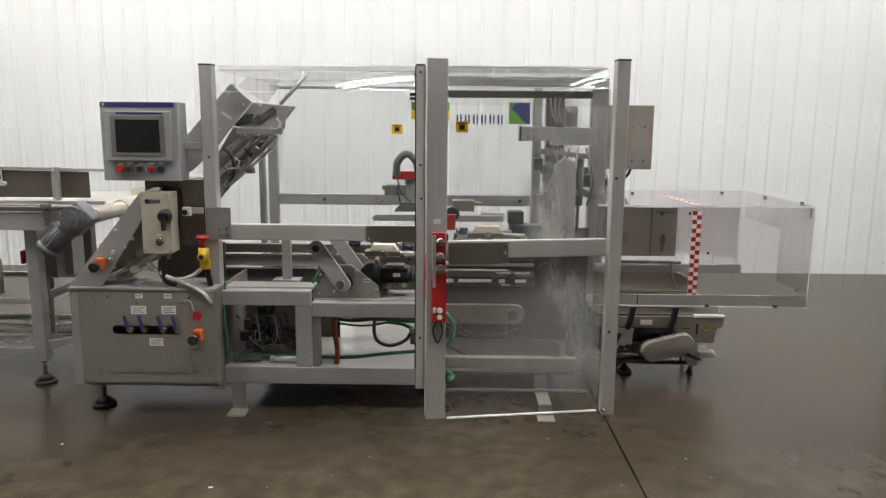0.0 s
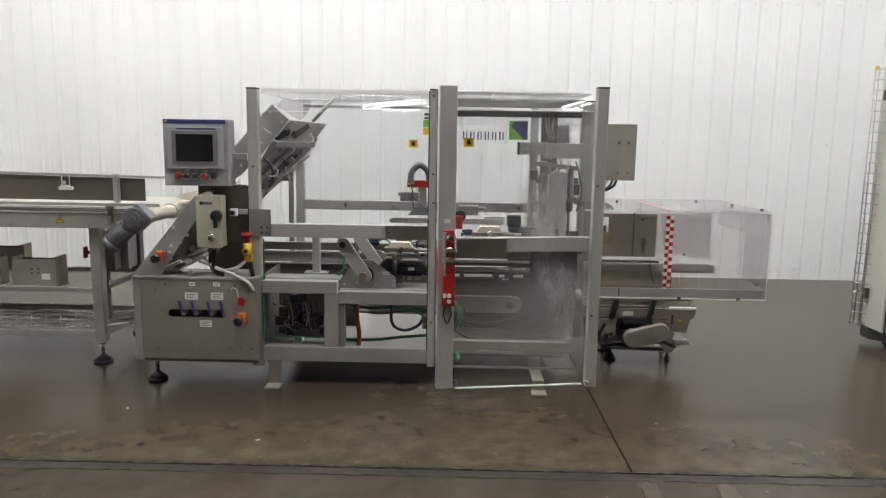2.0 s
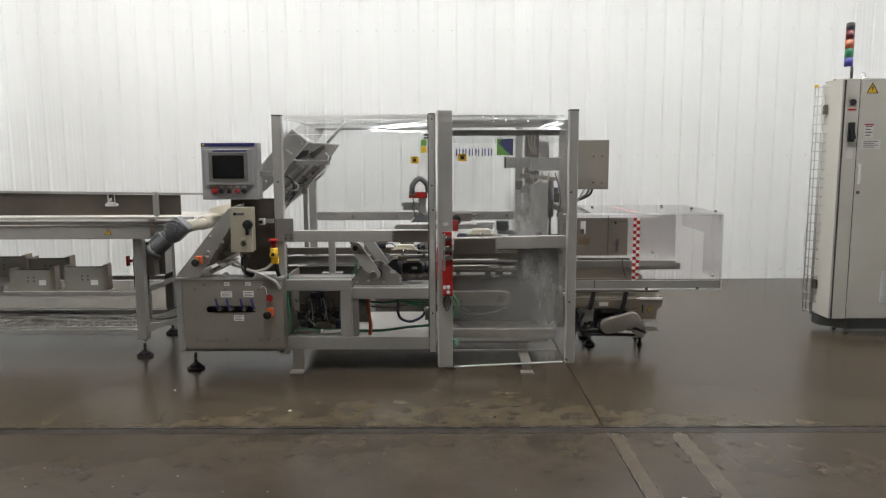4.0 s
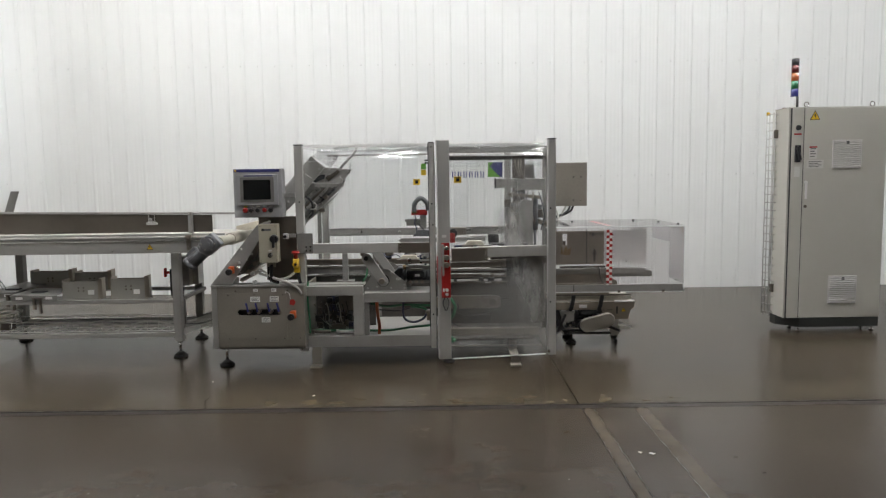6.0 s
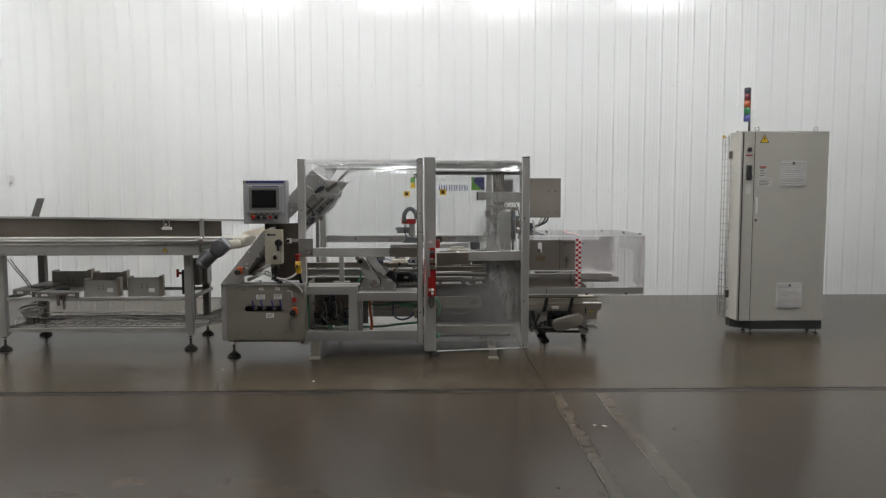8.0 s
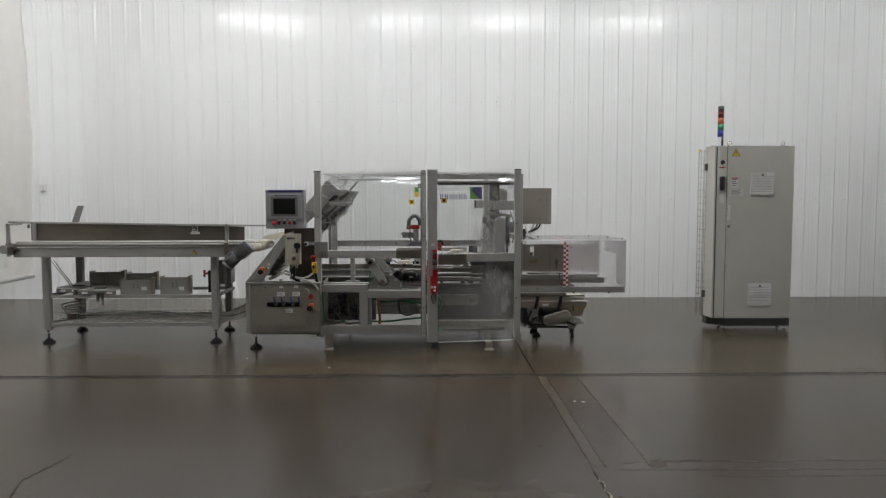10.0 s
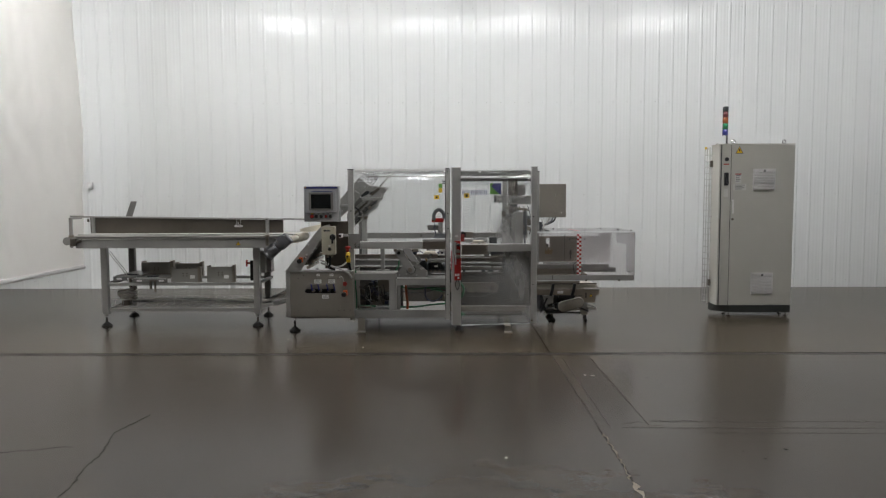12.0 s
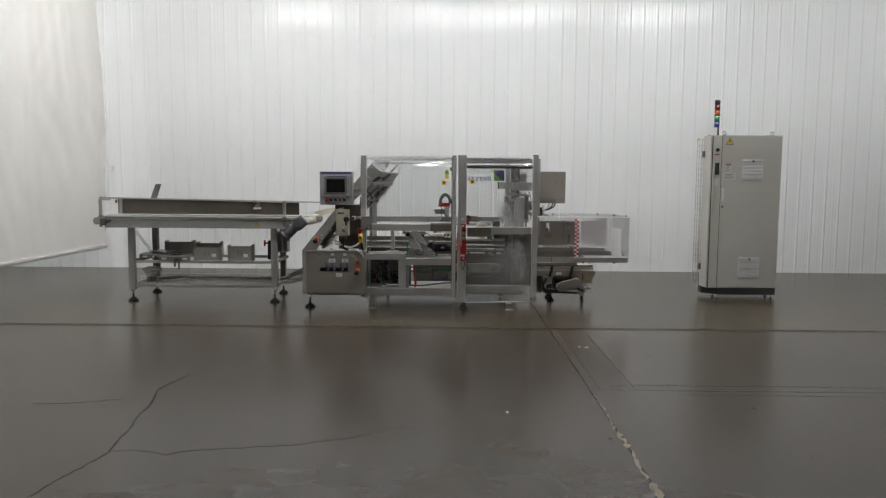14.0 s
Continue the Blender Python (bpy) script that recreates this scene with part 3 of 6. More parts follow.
    part("print", joined(*[box(x0 + 0.12 * (x1 - x0), x1 - (0.12 + 0.18 * (k % 2)) * (x1 - x0), y - 0.0022, y - 0.0015,
                               z1 - (k + 1) * h - h * 0.18, z1 - (k + 1) * h + h * 0.18, 0) for k in range(lines)]), M_PRINT, lab)


def warning_label(parent, x, z, s, y):
    lab = part("warning_label", prism([(x - s, z - s * 0.8), (x + s, z - s * 0.8), (x, z + s)], y - 0.002, y, bev=0), M_BLACK, parent, "yellow warning triangle")
    part("field", prism([(x - 0.8 * s, z - 0.69 * s), (x + 0.8 * s, z - 0.69 * s), (x, z + 0.76 * s)], y - 0.003, y - 0.002, bev=0), M_YELLOW, lab)
    part("sign", prism([(x - 0.12 * s, z + 0.35 * s), (x + 0.15 * s, z + 0.35 * s), (x + 0.02 * s, z), (x + 0.18 * s, z), (x - 0.1 * s, z - 0.55 * s), (x - 0.02 * s, z - 0.12 * s), (x - 0.18 * s, z - 0.12 * s)], y - 0.004, y - 0.003, bev=0), M_BLACK, lab)


def push_valve(parent, x, y, z, s=1.0):
    """Orange block with a black knob that points to the viewer's side."""
    v = part("push_valve", box(x - 0.022 * s, x + 0.022 * s, y - 0.05 * s, y, z - 0.03 * s, z + 0.03 * s, 0.006), M_ORANGE, parent, "orange valve with black knob")
    part("knob", joined(rod((x - 0.01 * s, y - 0.05 * s, z - 0.012 * s), (x - 0.01 * s, y - 0.085 * s, z - 0.012 * s), 0.027 * s, 16, None, 0.004),
                        rod((x - 0.01 * s, y - 0.085 * s, z - 0.012 * s), (x - 0.01 * s, y - 0.09 * s, z - 0.012 * s), 0.012 * s, 12)), M_BLACK, v)


# ---- the case packing machine ----
packer = thing("case_packing_machine", (-0.3, 3.9, 0.0),
               "grey steel case packing machine with clear guards on levelling feet", "machine")
YF, YR = 3.45, 4.79

# front and rear posts
for nm, a in (("post", (-1.214, -1.150, YF, YF + 0.07, 0.12, 1.815)), ("post", (-0.128, -0.086, YF + 0.01, YF + 0.08, 0.135, 1.822)),
              ("post", (0.783, 0.842, 3.06, 3.14, 0.165, 1.818)), ("post", (-1.262, -1.250, YR, YR + 0.07, 0.1, 1.56)), ("post", (-1.222, -1.158, YR + 0.01, YR + 0.07, 0.1, 1.56)),
              ("post", (0.925, 1.025, 4.36, 4.43, 0.1, 1.815)), ("post", (0.60, 0.66, 4.72, 4.79, 0.1, 1.80))):
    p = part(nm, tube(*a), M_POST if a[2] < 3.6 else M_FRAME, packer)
    x0, x1, y0, y1, z0, z1 = a
    part("end_cap", box(x0 - 0.001, x1 + 0.001, y0 - 0.001, y1 + 0.001, z1, z1 + 0.008, 0.002), M_BLACK, p)
part("slot_strip", box(-0.134, -0.128, YF + 0.012, YF + 0.05, 0.135, 1.82, 0.001), M_BLACK, packer, "dark gasket strip")
part("slot_strip", box(-0.086, -0.080, YF + 0.005, YF + 0.02, 0.135, 1.82, 0.001), M_FRAME_DARK, packer)
for z in (1.79, 1.33, 0.42):
    part("latch_stud", bolt(-0.106, YF + 0.01, z, 0.007, 0.01), M_BLACK, packer)

# front frame of the closed section
part("guard_rail", tube(-1.15, -0.386, YF, YF + 0.05, 0.936, 1.018), M_POST, packer)
pl = part("rail_plate", box(-0.386, -0.128, YF - 0.008, YF + 0.004, 0.934, 1.018, 0.002), M_STEEL, packer, "stainless joining plate")
for z in (1.003, 0.977, 0.95):
    part("screw", bolt(-0.368, YF - 0.008, z, 0.005, 0.003), M_BRIGHT, pl)
br = part("corner_bracket", box(-1.205, -1.080, YF - 0.012, YF, 0.940, 1.105, 0.003), M_FRAME_DARK, packer)
for x in (-1.135, -1.100):
    for z in (0.965, 0.995):
        part("screw", bolt(x, YF - 0.012, z, 0.009, 0.006), M_BRIGHT, br)
part("sill", tube(-1.15, -0.128, YF + 0.01, YF + 0.07, 0.155, 0.248), M_FRAME, packer)
part("table_beam", tube(-1.15, -0.685, YF + 0.01, YF + 0.08, 0.585, 0.664), M_FRAME, packer)
part("mid_post", tube(-0.766, -0.678, YF + 0.012, YF + 0.08, 0.248, 0.590), M_FRAME, packer)
part("table_beam", tube(-0.678, -0.128, YF + 0.012, YF + 0.08, 0.525, 0.603), M_FRAME, packer)
part("side_post", tube(-0.678, -0.640, YF + 0.02, YF + 0.08, 0.248, 0.525), M_FRAME_DARK, packer)
part("table_top", box(-1.15, -0.68, YF + 0.08, 3.66, 0.655, 0.672, 0.003), M_FRAME, packer)
part("motor_table", box(-0.68, -0.128, YF + 0.08, 3.78, 0.593, 0.606, 0.003), M_FRAME, packer)
part("lower_pan", box(-1.12, -0.08, 3.55, 4.7, 0.150, 0.165, 0.002), M_FRAME, packer)
# right pan and rear panels carry the interior shade in their colour
part("lower_pan", box(-0.08, 0.75, 3.66, 4.7, 0.150, 0.165, 0.002), M_INSIDE_SHADE, packer)
part("rear_panel", box(-0.64, 0.45, 4.72, 4.735, 0.165, 0.52, 0.002), M_INSIDE_SHADE, packer, "rear panel, coloured dark as interior shade")
part("rear_panel", box(-1.15, -0.66, 4.3, 4.31, 0.165, 0.655, 0.002), M_INSIDE_SHADE, packer)
part("support_foot", joined(box(-1.117, -1.037, YF + 0.012, YF + 0.02, 0.01, 0.158, 0.002), box(-1.125, -1.03, YF - 0.075, YF + 0.012, 0.0, 0.012, 0.002)), M_BOXPAINT, packer)
part("support_foot", joined(box(0.53, 0.60, 3.42, 3.43, 0.01, 0.07, 0.002), box(0.53, 0.60, 3.42, 3.68, 0.06, 0.07, 0.002), box(0.53, 0.60, 3.67, 3.68, 0.06, 0.152, 0.002), box(0.52, 0.61, 3.34, 3.43, 0.0, 0.012, 0.002)), M_BOXPAINT, packer)
for x, y in ((0.02, 3.52), (-1.0, 4.7), (0.55, 4.7)):
    screw_foot(packer, x, y, 0.05, 0.16)

# rear frame
part("guard_rail", tube(-1.155, 0.93, YR, YR + 0.05, 0.975, 1.050), M_FRAME, packer)
for x in (-0.83, -0.45, 0.14, 0.53):
    part("screw", bolt(x, YR, 1.012, 0.013, 0.008), M_BRIGHT, packer)
part("top_rail", tube(-1.155, -0.1, YR, YR + 0.04, 1.765, 1.785), M_FRAME, packer)
part("top_beam", tube(-0.05, 0.93, 4.30, 4.36, 1.765, 1.825), M_FRAME, packer)
part("top_beam", tube(-0.05, 0.93, 4.37, 4.41, 1.70, 1.745), M_FRAME_DARK, packer)

def bent_guard(x0, x1, yf, z0, yback, mid, lean, left, right):
    """Clear sheet whose top leans back and then runs on as a lid; it leans more towards one side, as warped sheets do."""
    bm = bmesh.new()
    cols, rows, rings = 44, 18, []
    for c in range(cols + 1):
        x = x0 + (x1 - x0) * c / cols
        a = max(3.0, lean + (x - mid) * (right if x > mid else left))
        prof, y = [(yf, z0), (yf, 1.69)], yf
        for k in range(rows):
            u = (k + 0.5) / rows
            y += math.tan(radians(a * min(1.0, u / 0.22) ** 0.6 * (1.0 - 0.5 * max(0.0, u - 0.22) / 0.78))) * 0.107 / rows
            prof.append((y, 1.69 + 0.107 * (k + 1) / rows))
        prof.append((yback, 1.797))
        rings.append([bm.verts.new((x, py, pz)) for py, pz in prof] + [bm.verts.new((x, py + (0.005 if k < rows + 2 else 0), pz - (0.005 if k >= rows + 1 else 0))) for k, (py, pz) in reversed(list(enumerate(prof)))])
    m = len(rings[0])
    for a, b in zip(rings, rings[1:]):
        for k in range(m):
            j = (k + 1) % m
            bm.faces.new((a[k], a[j], b[j], b[k])).smooth = 1 <= k <= rows or rows + 3 <= k <= 2 * rows + 3
    for r, way in ((rings[0], 1), (rings[-1], -1)):
        for k in range(m // 2 - 1):
            q = m - 1 - k
            bm.faces.new((r[k], r[q], r[q - 1], r[k + 1])[::way])
    bmesh.ops.recalc_face_normals(bm, faces=bm.faces[:])
    return bm


g = part("guard_sheet", bent_guard(-1.150, -0.134, YF + 0.052, 1.018, YR, -0.5, 32.0, 90.0, 30.0), M_POLY, packer, "clear guard sheet bent over at the top")
g.visible_shadow = False
part("sheet_edge", box(-1.150, -0.134, YR - 0.006, YR - 0.001, 1.788, 1.80, 0.001), M_POLY_EDGE, g)
# thin pale strip that paints the bright highlight along the fold
part("crease_highlight", box(-1.150, -0.134, YF + 0.049, YF + 0.0515, 1.688, 1.6905, 0.0), M_POLY_EDGE, g)
part("top_trim", box(-1.150, -0.134, YF + 0.12, YF + 0.145, 1.799, 1.828, 0.003), M_WHITE, packer, "white top trim")
part("top_trim", box(0.03, 0.772, 3.24, 3.26, 1.798, 1.81, 0.003), M_WHITE, packer, "white top trim")
g = part("guard_sheet", bent_guard(0.02, 0.775, 3.155, 1.62, 4.30, 0.65, 33.4, 66.0, 66.0), M_POLY, packer, "clear guard sheet bent over at the top")
g.visible_shadow = False
g = part("guard_sheet", box(-1.15, 0.93, YR - 0.006, YR - 0.002, 1.05, 1.765, 0.0), M_POLY, packer, "clear rear guard sheet with a printed logo")
g.visible_shadow = False
part("logo_mark", box(0.440, 0.583, YR - 0.009, YR - 0.007, 1.541, 1.685, 0), M_BLUE, g, "blue and green square mark")
part("logo_field", joined(prism([(0.440, 1.541), (0.560, 1.541), (0.455, 1.645), (0.490, 1.685), (0.440, 1.685)], YR - 0.011, YR - 0.0095, bev=0)), M_GREEN, g)
part("logo_bars", joined(*[box(0.083 + k * 0.056 + d, 0.083 + k * 0.056 + d + w, YR - 0.009, YR - 0.007, 1.538, 1.600, 0) for k in range(6) for d, w in ((0.0, 0.012), (0.025, 0.010))]), M_BLUE, g, "dark blue bars of the printed logo")
for x, z, m in ((-0.20, 1.655, M_GREEN), (-0.20, 1.595, M_YELLOW), (0.01, 1.655, M_GREEN), (0.01, 1.59, M_YELLOW)):
    part("sticker", box(x - 0.025, x + 0.025, YR - 0.009, YR - 0.007, z - 0.028, z + 0.028, 0), m, g)


def hand_label(parent, x, z, y):
    lab = part("warning_label", box(x - 0.028, x + 0.028, y - 0.002, y, z - 0.024, z + 0.024, 0), M_YELLOW, parent, "yellow warning sticker")
    part("sign", joined(box(x - 0.012, x + 0.012, y - 0.003, y - 0.002, z - 0.012, z + 0.010, 0),
                        box(x - 0.022, x + 0.022, y - 0.003, y - 0.002, z + 0.014, z + 0.018, 0)), M_BLACK, lab)


part("latch_bracket", joined(box(-0.162, -0.13, YF + 0.03, YF + 0.05, 1.675, 1.690, 0.001), box(-0.162, -0.13, YF + 0.03, YF + 0.05, 1.655, 1.668, 0.001)), M_BLACK, packer)
hand_label(packer, -0.227, 1.509, YF + 0.050)

# swing door of the open section, a little ajar
HX, HY, SWING = 0.80, 3.20, 9.0
door = part("guard_door", tube(-0.076, 0.018, 3.155, 3.215, 0.15, 1.822), M_POST, packer, "clear guard door in a grey frame, slightly ajar")
DT = about(HX, HY, 0, 0, 0, SWING)
door.data.transform(Matrix.Translation(-ORIGIN[door.name]).inverted()), door.data.transform(DT), door.data.transform(Matrix.Translation(-ORIGIN[door.name]))


def on_door(name, bm, material, label="", parent=None):
    return part(name, turned(bm, DT), material, parent or door, label)


DY = 3.16
sheet = on_door("door_sheet", box(0.028, 0.775, DY + 0.01, DY + 0.015, 0.150, 1.70, 0), M_POLY_HAZE, "cloudy, scuffed clear door sheet")
sheet.visible_shadow = False
on_door("sheet_edge", box(0.028, 0.775, DY + 0.006, DY + 0.019, 0.143, 0.150, 0.001), M_POLY_EDGE)
on_door("sheet_edge", box(0.028, 0.775, DY + 0.006, DY + 0.019, 1.700, 1.704, 0.001), M_POLY_EDGE)
on_door("door_rail", tube(0.022, 0.775, DY - 0.030, DY + 0.006, 0.93, 1.012), M_POST)
on_door("rail_plate", box(0.022, 0.30, DY - 0.038, DY - 0.031, 0.905, 1.005, 0.002), M_STEEL, "stainless joining plate")
for z in (0.985, 0.955, 0.925):
    on_door("screw", bolt(0.285, DY - 0.038, z, 0.005, 0.003), M_BRIGHT)
lab = on_door("warning_label", box(0.055, 0.111, DY + 0.006, DY + 0.0085, 1.50, 1.548, 0), M_YELLOW, "yellow warning sticker")
on_door("sign", joined(box(0.071, 0.095, DY + 0.004, DY + 0.006, 1.512, 1.534, 0), box(0.061, 0.105, DY + 0.004, DY + 0.006, 1.538, 1.542, 0)), M_BLACK, "", lab)
on_door("door_label", box(-0.045, -0.012, 3.1535, 3.1555, 1.09, 1.11, 0), M_WHITE)
# red safety lock on the door post
LY = 3.155
lock = on_door("safety_lock", joined(box(-0.052, 0.008, LY - 0.02, LY, 0.87, 1.05, 0.003), box(-0.054, 0.014, LY - 0.032, LY, 0.633, 0.872, 0.004)), M_RED, "red safety interlock with key knobs")
on_door("lock_plate", box(-0.078, -0.060, LY + 0.01, LY + 0.07, 0.735, 0.945, 0.003), M_RED, "", lock)
on_door("lock_cover", box(-0.052, -0.036, LY - 0.034, LY - 0.004, 0.80, 1.04, 0.002), M_FRAME, "", lock)
for z, r in ((1.012, 0.017), (0.940, 0.021), (0.885, 0.022)):
    on_door("key_knob", joined(rod((-0.018, LY - 0.02, z), (-0.018, LY - 0.05, z), r, 18, None, 0.003), box(-0.034, -0.002, LY - 0.058, LY - 0.05, z - 0.004, z + 0.004, 0.001)), M_STEEL if z < 1 else M_BRIGHT, "steel key knob", lock)
for x, z, s in ((-0.018, 0.692, 0.013), (-0.018, 0.660, 0.012)):
    on_door("button", joined(rod((x, LY - 0.032, z), (x, LY - 0.042, z), s, 14, None, 0.002)), M_WHITE, "white button", lock)
on_door("lock_label", box(-0.050, -0.034, LY - 0.0345, LY - 0.032, 0.68, 0.705, 0), M_WHITE, "", lock)
on_door("lock_label", box(-0.0775, -0.0605, LY + 0.008, LY + 0.0099, 0.77, 0.79, 0), M_WHITE, "", lock)
on_door("lock_label", box(-0.0775, -0.0605, LY + 0.008, LY + 0.0099, 0.80, 0.82, 0), M_WHITE, "", lock)
on_door("key_chain", joined(hose([(-0.03, LY - 0.01, 0.633), (-0.045, LY - 0.012, 0.59), (-0.03, LY - 0.012, 0.54), (-0.024, LY - 0.012, 0.53)], 0.004, 6), hose([(-0.012, LY - 0.01, 0.633), (0.0, LY - 0.012, 0.59), (-0.012, LY - 0.012, 0.545), (-0.022, LY - 0.012, 0.53)], 0.004, 6)), M_BLACK, "black spring clip", lock)
part("lock_tongue", box(0.03, 0.075, 3.24, 3.27, 1.03, 1.105, 0.003), M_RED, packer, "red lock tongue")
part("latch_wheel", rod((0.06, 3.3, 1.10), (0.06, 3.33, 1.10), 0.035, 18, None, 0.004), M_BLACK, packer)
for i, (x, y, z) in enumerate(((0.79, 3.055, 0.20), (-1.185, 3.445, 0.155))):
    part("reflector_stud", rod((x, y, z), (x - 0.006, y - 0.012, z - 0.004), 0.012, 10), M_BRIGHT, packer)
for x, y, z in ((0.80, 3.06, 0.58), (0.80, 3.06, 1.30), (-1.18, YF, 1.36), (-0.10, YF, 1.16)):
    part("screw", bolt(x, y, z, 0.007, 0.005), M_BLACK, packer)

# lower control box with its slot of levers
def slotted_face(x0, x1, z0, z1, y0, y1, cx0, cx1, cz, r):
    """A plate with a long round-ended slot through it."""
    bm = bmesh.new()
    hole = [(cx1 + r * math.cos(a), cz + r * math.sin(a)) for a in [-math.pi / 2 + math.pi * k / 8 for k in range(9)]]
    hole += [(cx0 - r * math.cos(a), cz - r * math.sin(a)) for a in [-math.pi / 2 + math.pi * k / 8 for k in range(9)]]
    outer = [(x1, z0)] * 4 + [(x1, z1)] * 5 + [(x0, z1)] * 4 + [(x0, z0)] * 5
    hv = {y: [bm.verts.new((p[0], y, p[1])) for p in hole] for y in (y0, y1)}
    corner = {y: {p: bm.verts.new((p[0], y, p[1])) for p in set(outer)} for y in (y0, y1)}
    n = len(hole)
    for y in (y0, y1):
        for k in range(n):
            vs = [hv[y][k], hv[y][(k + 1) % n], corner[y][outer[(k + 1) % n]], corner[y][outer[k]]]
            vs = [v for i, v in enumerate(vs) if v not in vs[:i]]
            bm.faces.new(vs)
    for k in range(n):
        bm.faces.new((hv[y0][k], hv[y0][(k + 1) % n], hv[y1][(k + 1) % n], hv[y1][k]))
    ring = [(x1, z0), (x1, z1), (x0, z1), (x0, z0)]
    for k in range(4):
        a, b = ring[k], ring[(k + 1) % 4]
        bm.faces.new((corner[y0][a], corner[y0][b], corner[y1][b], corner[y1][a]))
    bmesh.ops.recalc_face_normals(bm, faces=bm.faces[:])
    return bm


cb = part("base_box", slotted_face(-1.850, -1.150, 0.195, 0.685, 3.350, 3.362, -1.668, -1.355, 0.477, 0.024), M_BOXPAINT, packer, "warm grey base box with slot and levers")
part("side_panel", box(-1.862, -1.851, 3.42, 4.0, 0.195, 0.685, 0.002), M_BOXPAINT, cb)
part("corner_strip", box(-1.898, -1.852, 3.352, 3.42, 0.18, 0.685, 0.004), M_FRAME, cb)
part("top_plate", box(-1.90, -1.145, 3.345, 3.50, 0.686, 0.700, 0.003), M_FRAME, cb)
part("side_panel", box(-1.16, -1.150, 3.364, 4.0, 0.195, 0.685, 0.002), M_BOXPAINT, cb)
part("bottom_plate", box(-1.85, -1.15, 3.364, 4.0, 0.18, 0.194, 0.002), M_BOXPAINT, cb)
part("dark_pan", box(-1.85, -1.16, 3.50, 4.0, 0.60, 0.61, 0.0), M_STEEL_DARK, cb)
part("slot_back", box(-1.72, -1.31, 3.40, 3.405, 0.44, 0.52, 0.0), M_BLACK, cb)
part("cover_plate", slotted_face(-1.80, -1.29, 0.25, 0.635, 3.3465, 3.3495, -1.662, -1.361, 0.477, 0.0245), M_BOXPAINT, cb)
for k in range(4):
    x = -1.60 + 0.076 * k + (0.02 if k > 1 else 0)
    lv = part("lever", turned(box(x - 0.007, x + 0.007, 3.33, 3.342, 0.482, 0.558, 0.003), about(x, 3.33, 0.482, 0, -12, 0)), M_LEVER, cb, "dark blue lever")
    part("valve_stem", rod((x + 0.006, 3.338, 0.478), (x + 0.006, 3.40, 0.478), 0.014, 10), M_STEEL, lv)
for x0, x1, z0, z1 in ((-1.582, -1.503, 0.563, 0.606), (-1.425, -1.351, 0.564, 0.608), (-1.496, -1.425, 0.395, 0.436)):
    paper_label(cb, x0, x1, z0, z1, 3.346)
for x0, x1, z0, z1 in ((-1.556, -1.519, 0.645, 0.669), (-1.41, -1.37, 0.645, 0.671)):
    paper_label(cb, x0, x1, z0, z1, 3.3495, 2)
for x, z in ((-1.76, 0.62), (-1.55, 0.62), (-1.32, 0.62), (-1.76, 0.262), (-1.55, 0.262), (-1.315, 0.262), (-1.255, 0.262), (-1.19, 0.262)):
    part("screw", bolt(x, 3.3465, z, 0.005, 0.003), M_BRIGHT, cb)
for x in (-1.70, -1.28):
    part("screw", bolt(x, 3.349, 0.652, 0.009, 0.003), M_STEEL_DARK, cb)
push_valve(packer, -1.235, 3.35, 0.46)
tagp = part("hang_tag", turned(prism([(-1.258, 0.535), (-1.222, 0.535), (-1.215, 0.57), (-1.24, 0.585), (-1.262, 0.572)], 3.335, 3.338, bev=0), about(-1.24, 3.336, 0.56, 0, 15, 0)), M_RED, packer, "red spotted hang tag")
part("tag_wire", hose([(-1.30, 3.34, 0.63), (-1.285, 3.325, 0.645), (-1.262, 3.325, 0.63), (-1.255, 3.33, 0.585)], 0.0025, 6), M_WHITE, tagp)
screw_foot(packer, -1.84, 3.52, 0.062, 0.19)
part("box_under", box(-1.84, -1.15, 3.37, 3.98, 0.17, 0.18, 0.0), M_FRAME_DARK, packer)

# inclined infeed cheeks with their rollers and hoses
cheek = [(-1.905, 0.700), (-1.885, 0.725), (-1.515, 1.180), (-1.44, 1.21), (-1.40, 1.21), (-1.735, 0.700)]
ch = part("infeed_cheek", prism(cheek, 3.372, 3.384), M_FRAME, packer, "sloping grey infeed side plate")
# rear twin of the cheek, shade put into its darker grey
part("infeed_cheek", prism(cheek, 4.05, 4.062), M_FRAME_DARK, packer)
for x, z, r in ((-1.665, 0.88, 0.012), (-1.60, 0.905, 0.007), (-1.56, 0.95, 0.011), (-1.645, 0.99, 0.01), (-1.67, 1.0, 0.004), (-1.73, 0.92, 0.006), (-1.66, 0.80, 0.005)):
    part("bolt", bolt(x, 3.372, z, r, 0.012), M_ALU, ch)
push_valve(ch, -1.725, 3.372, 0.825, 0.95)
part("air_fitting", rod((-1.69, 3.372, 0.845), (-1.66, 3.34, 0.85), 0.009, 8), M_BRIGHT, ch)
part("slope_bed", turned(box(-1.95, -1.30, 3.40, 4.04, 0.96, 0.975, 0.002), about(-1.62, 3.7, 0.96, 0, -51, 0)), M_STEEL_DARK, packer)
for s in range(5):
    x, z = -1.66 + 0.055 * s, 0.735 + 0.065 * s
    part("roller", rod((x, 3.41, z), (x, 4.03, z), 0.018, 10), M_STEEL, packer)
for x, z in ((-1.55, 0.72), (-1.565, 0.79)):
    part("bolt", rod((x, 3.40, z), (x, 3.36, z), 0.016, 12), M_ALU, packer)

# operator panel on its arm
hmi = part("operator_panel", box(-1.688, -1.302, 3.38, 3.50, 1.243, 1.632, 0.006), M_BEZEL, packer, "grey operator panel with dark touch screen")
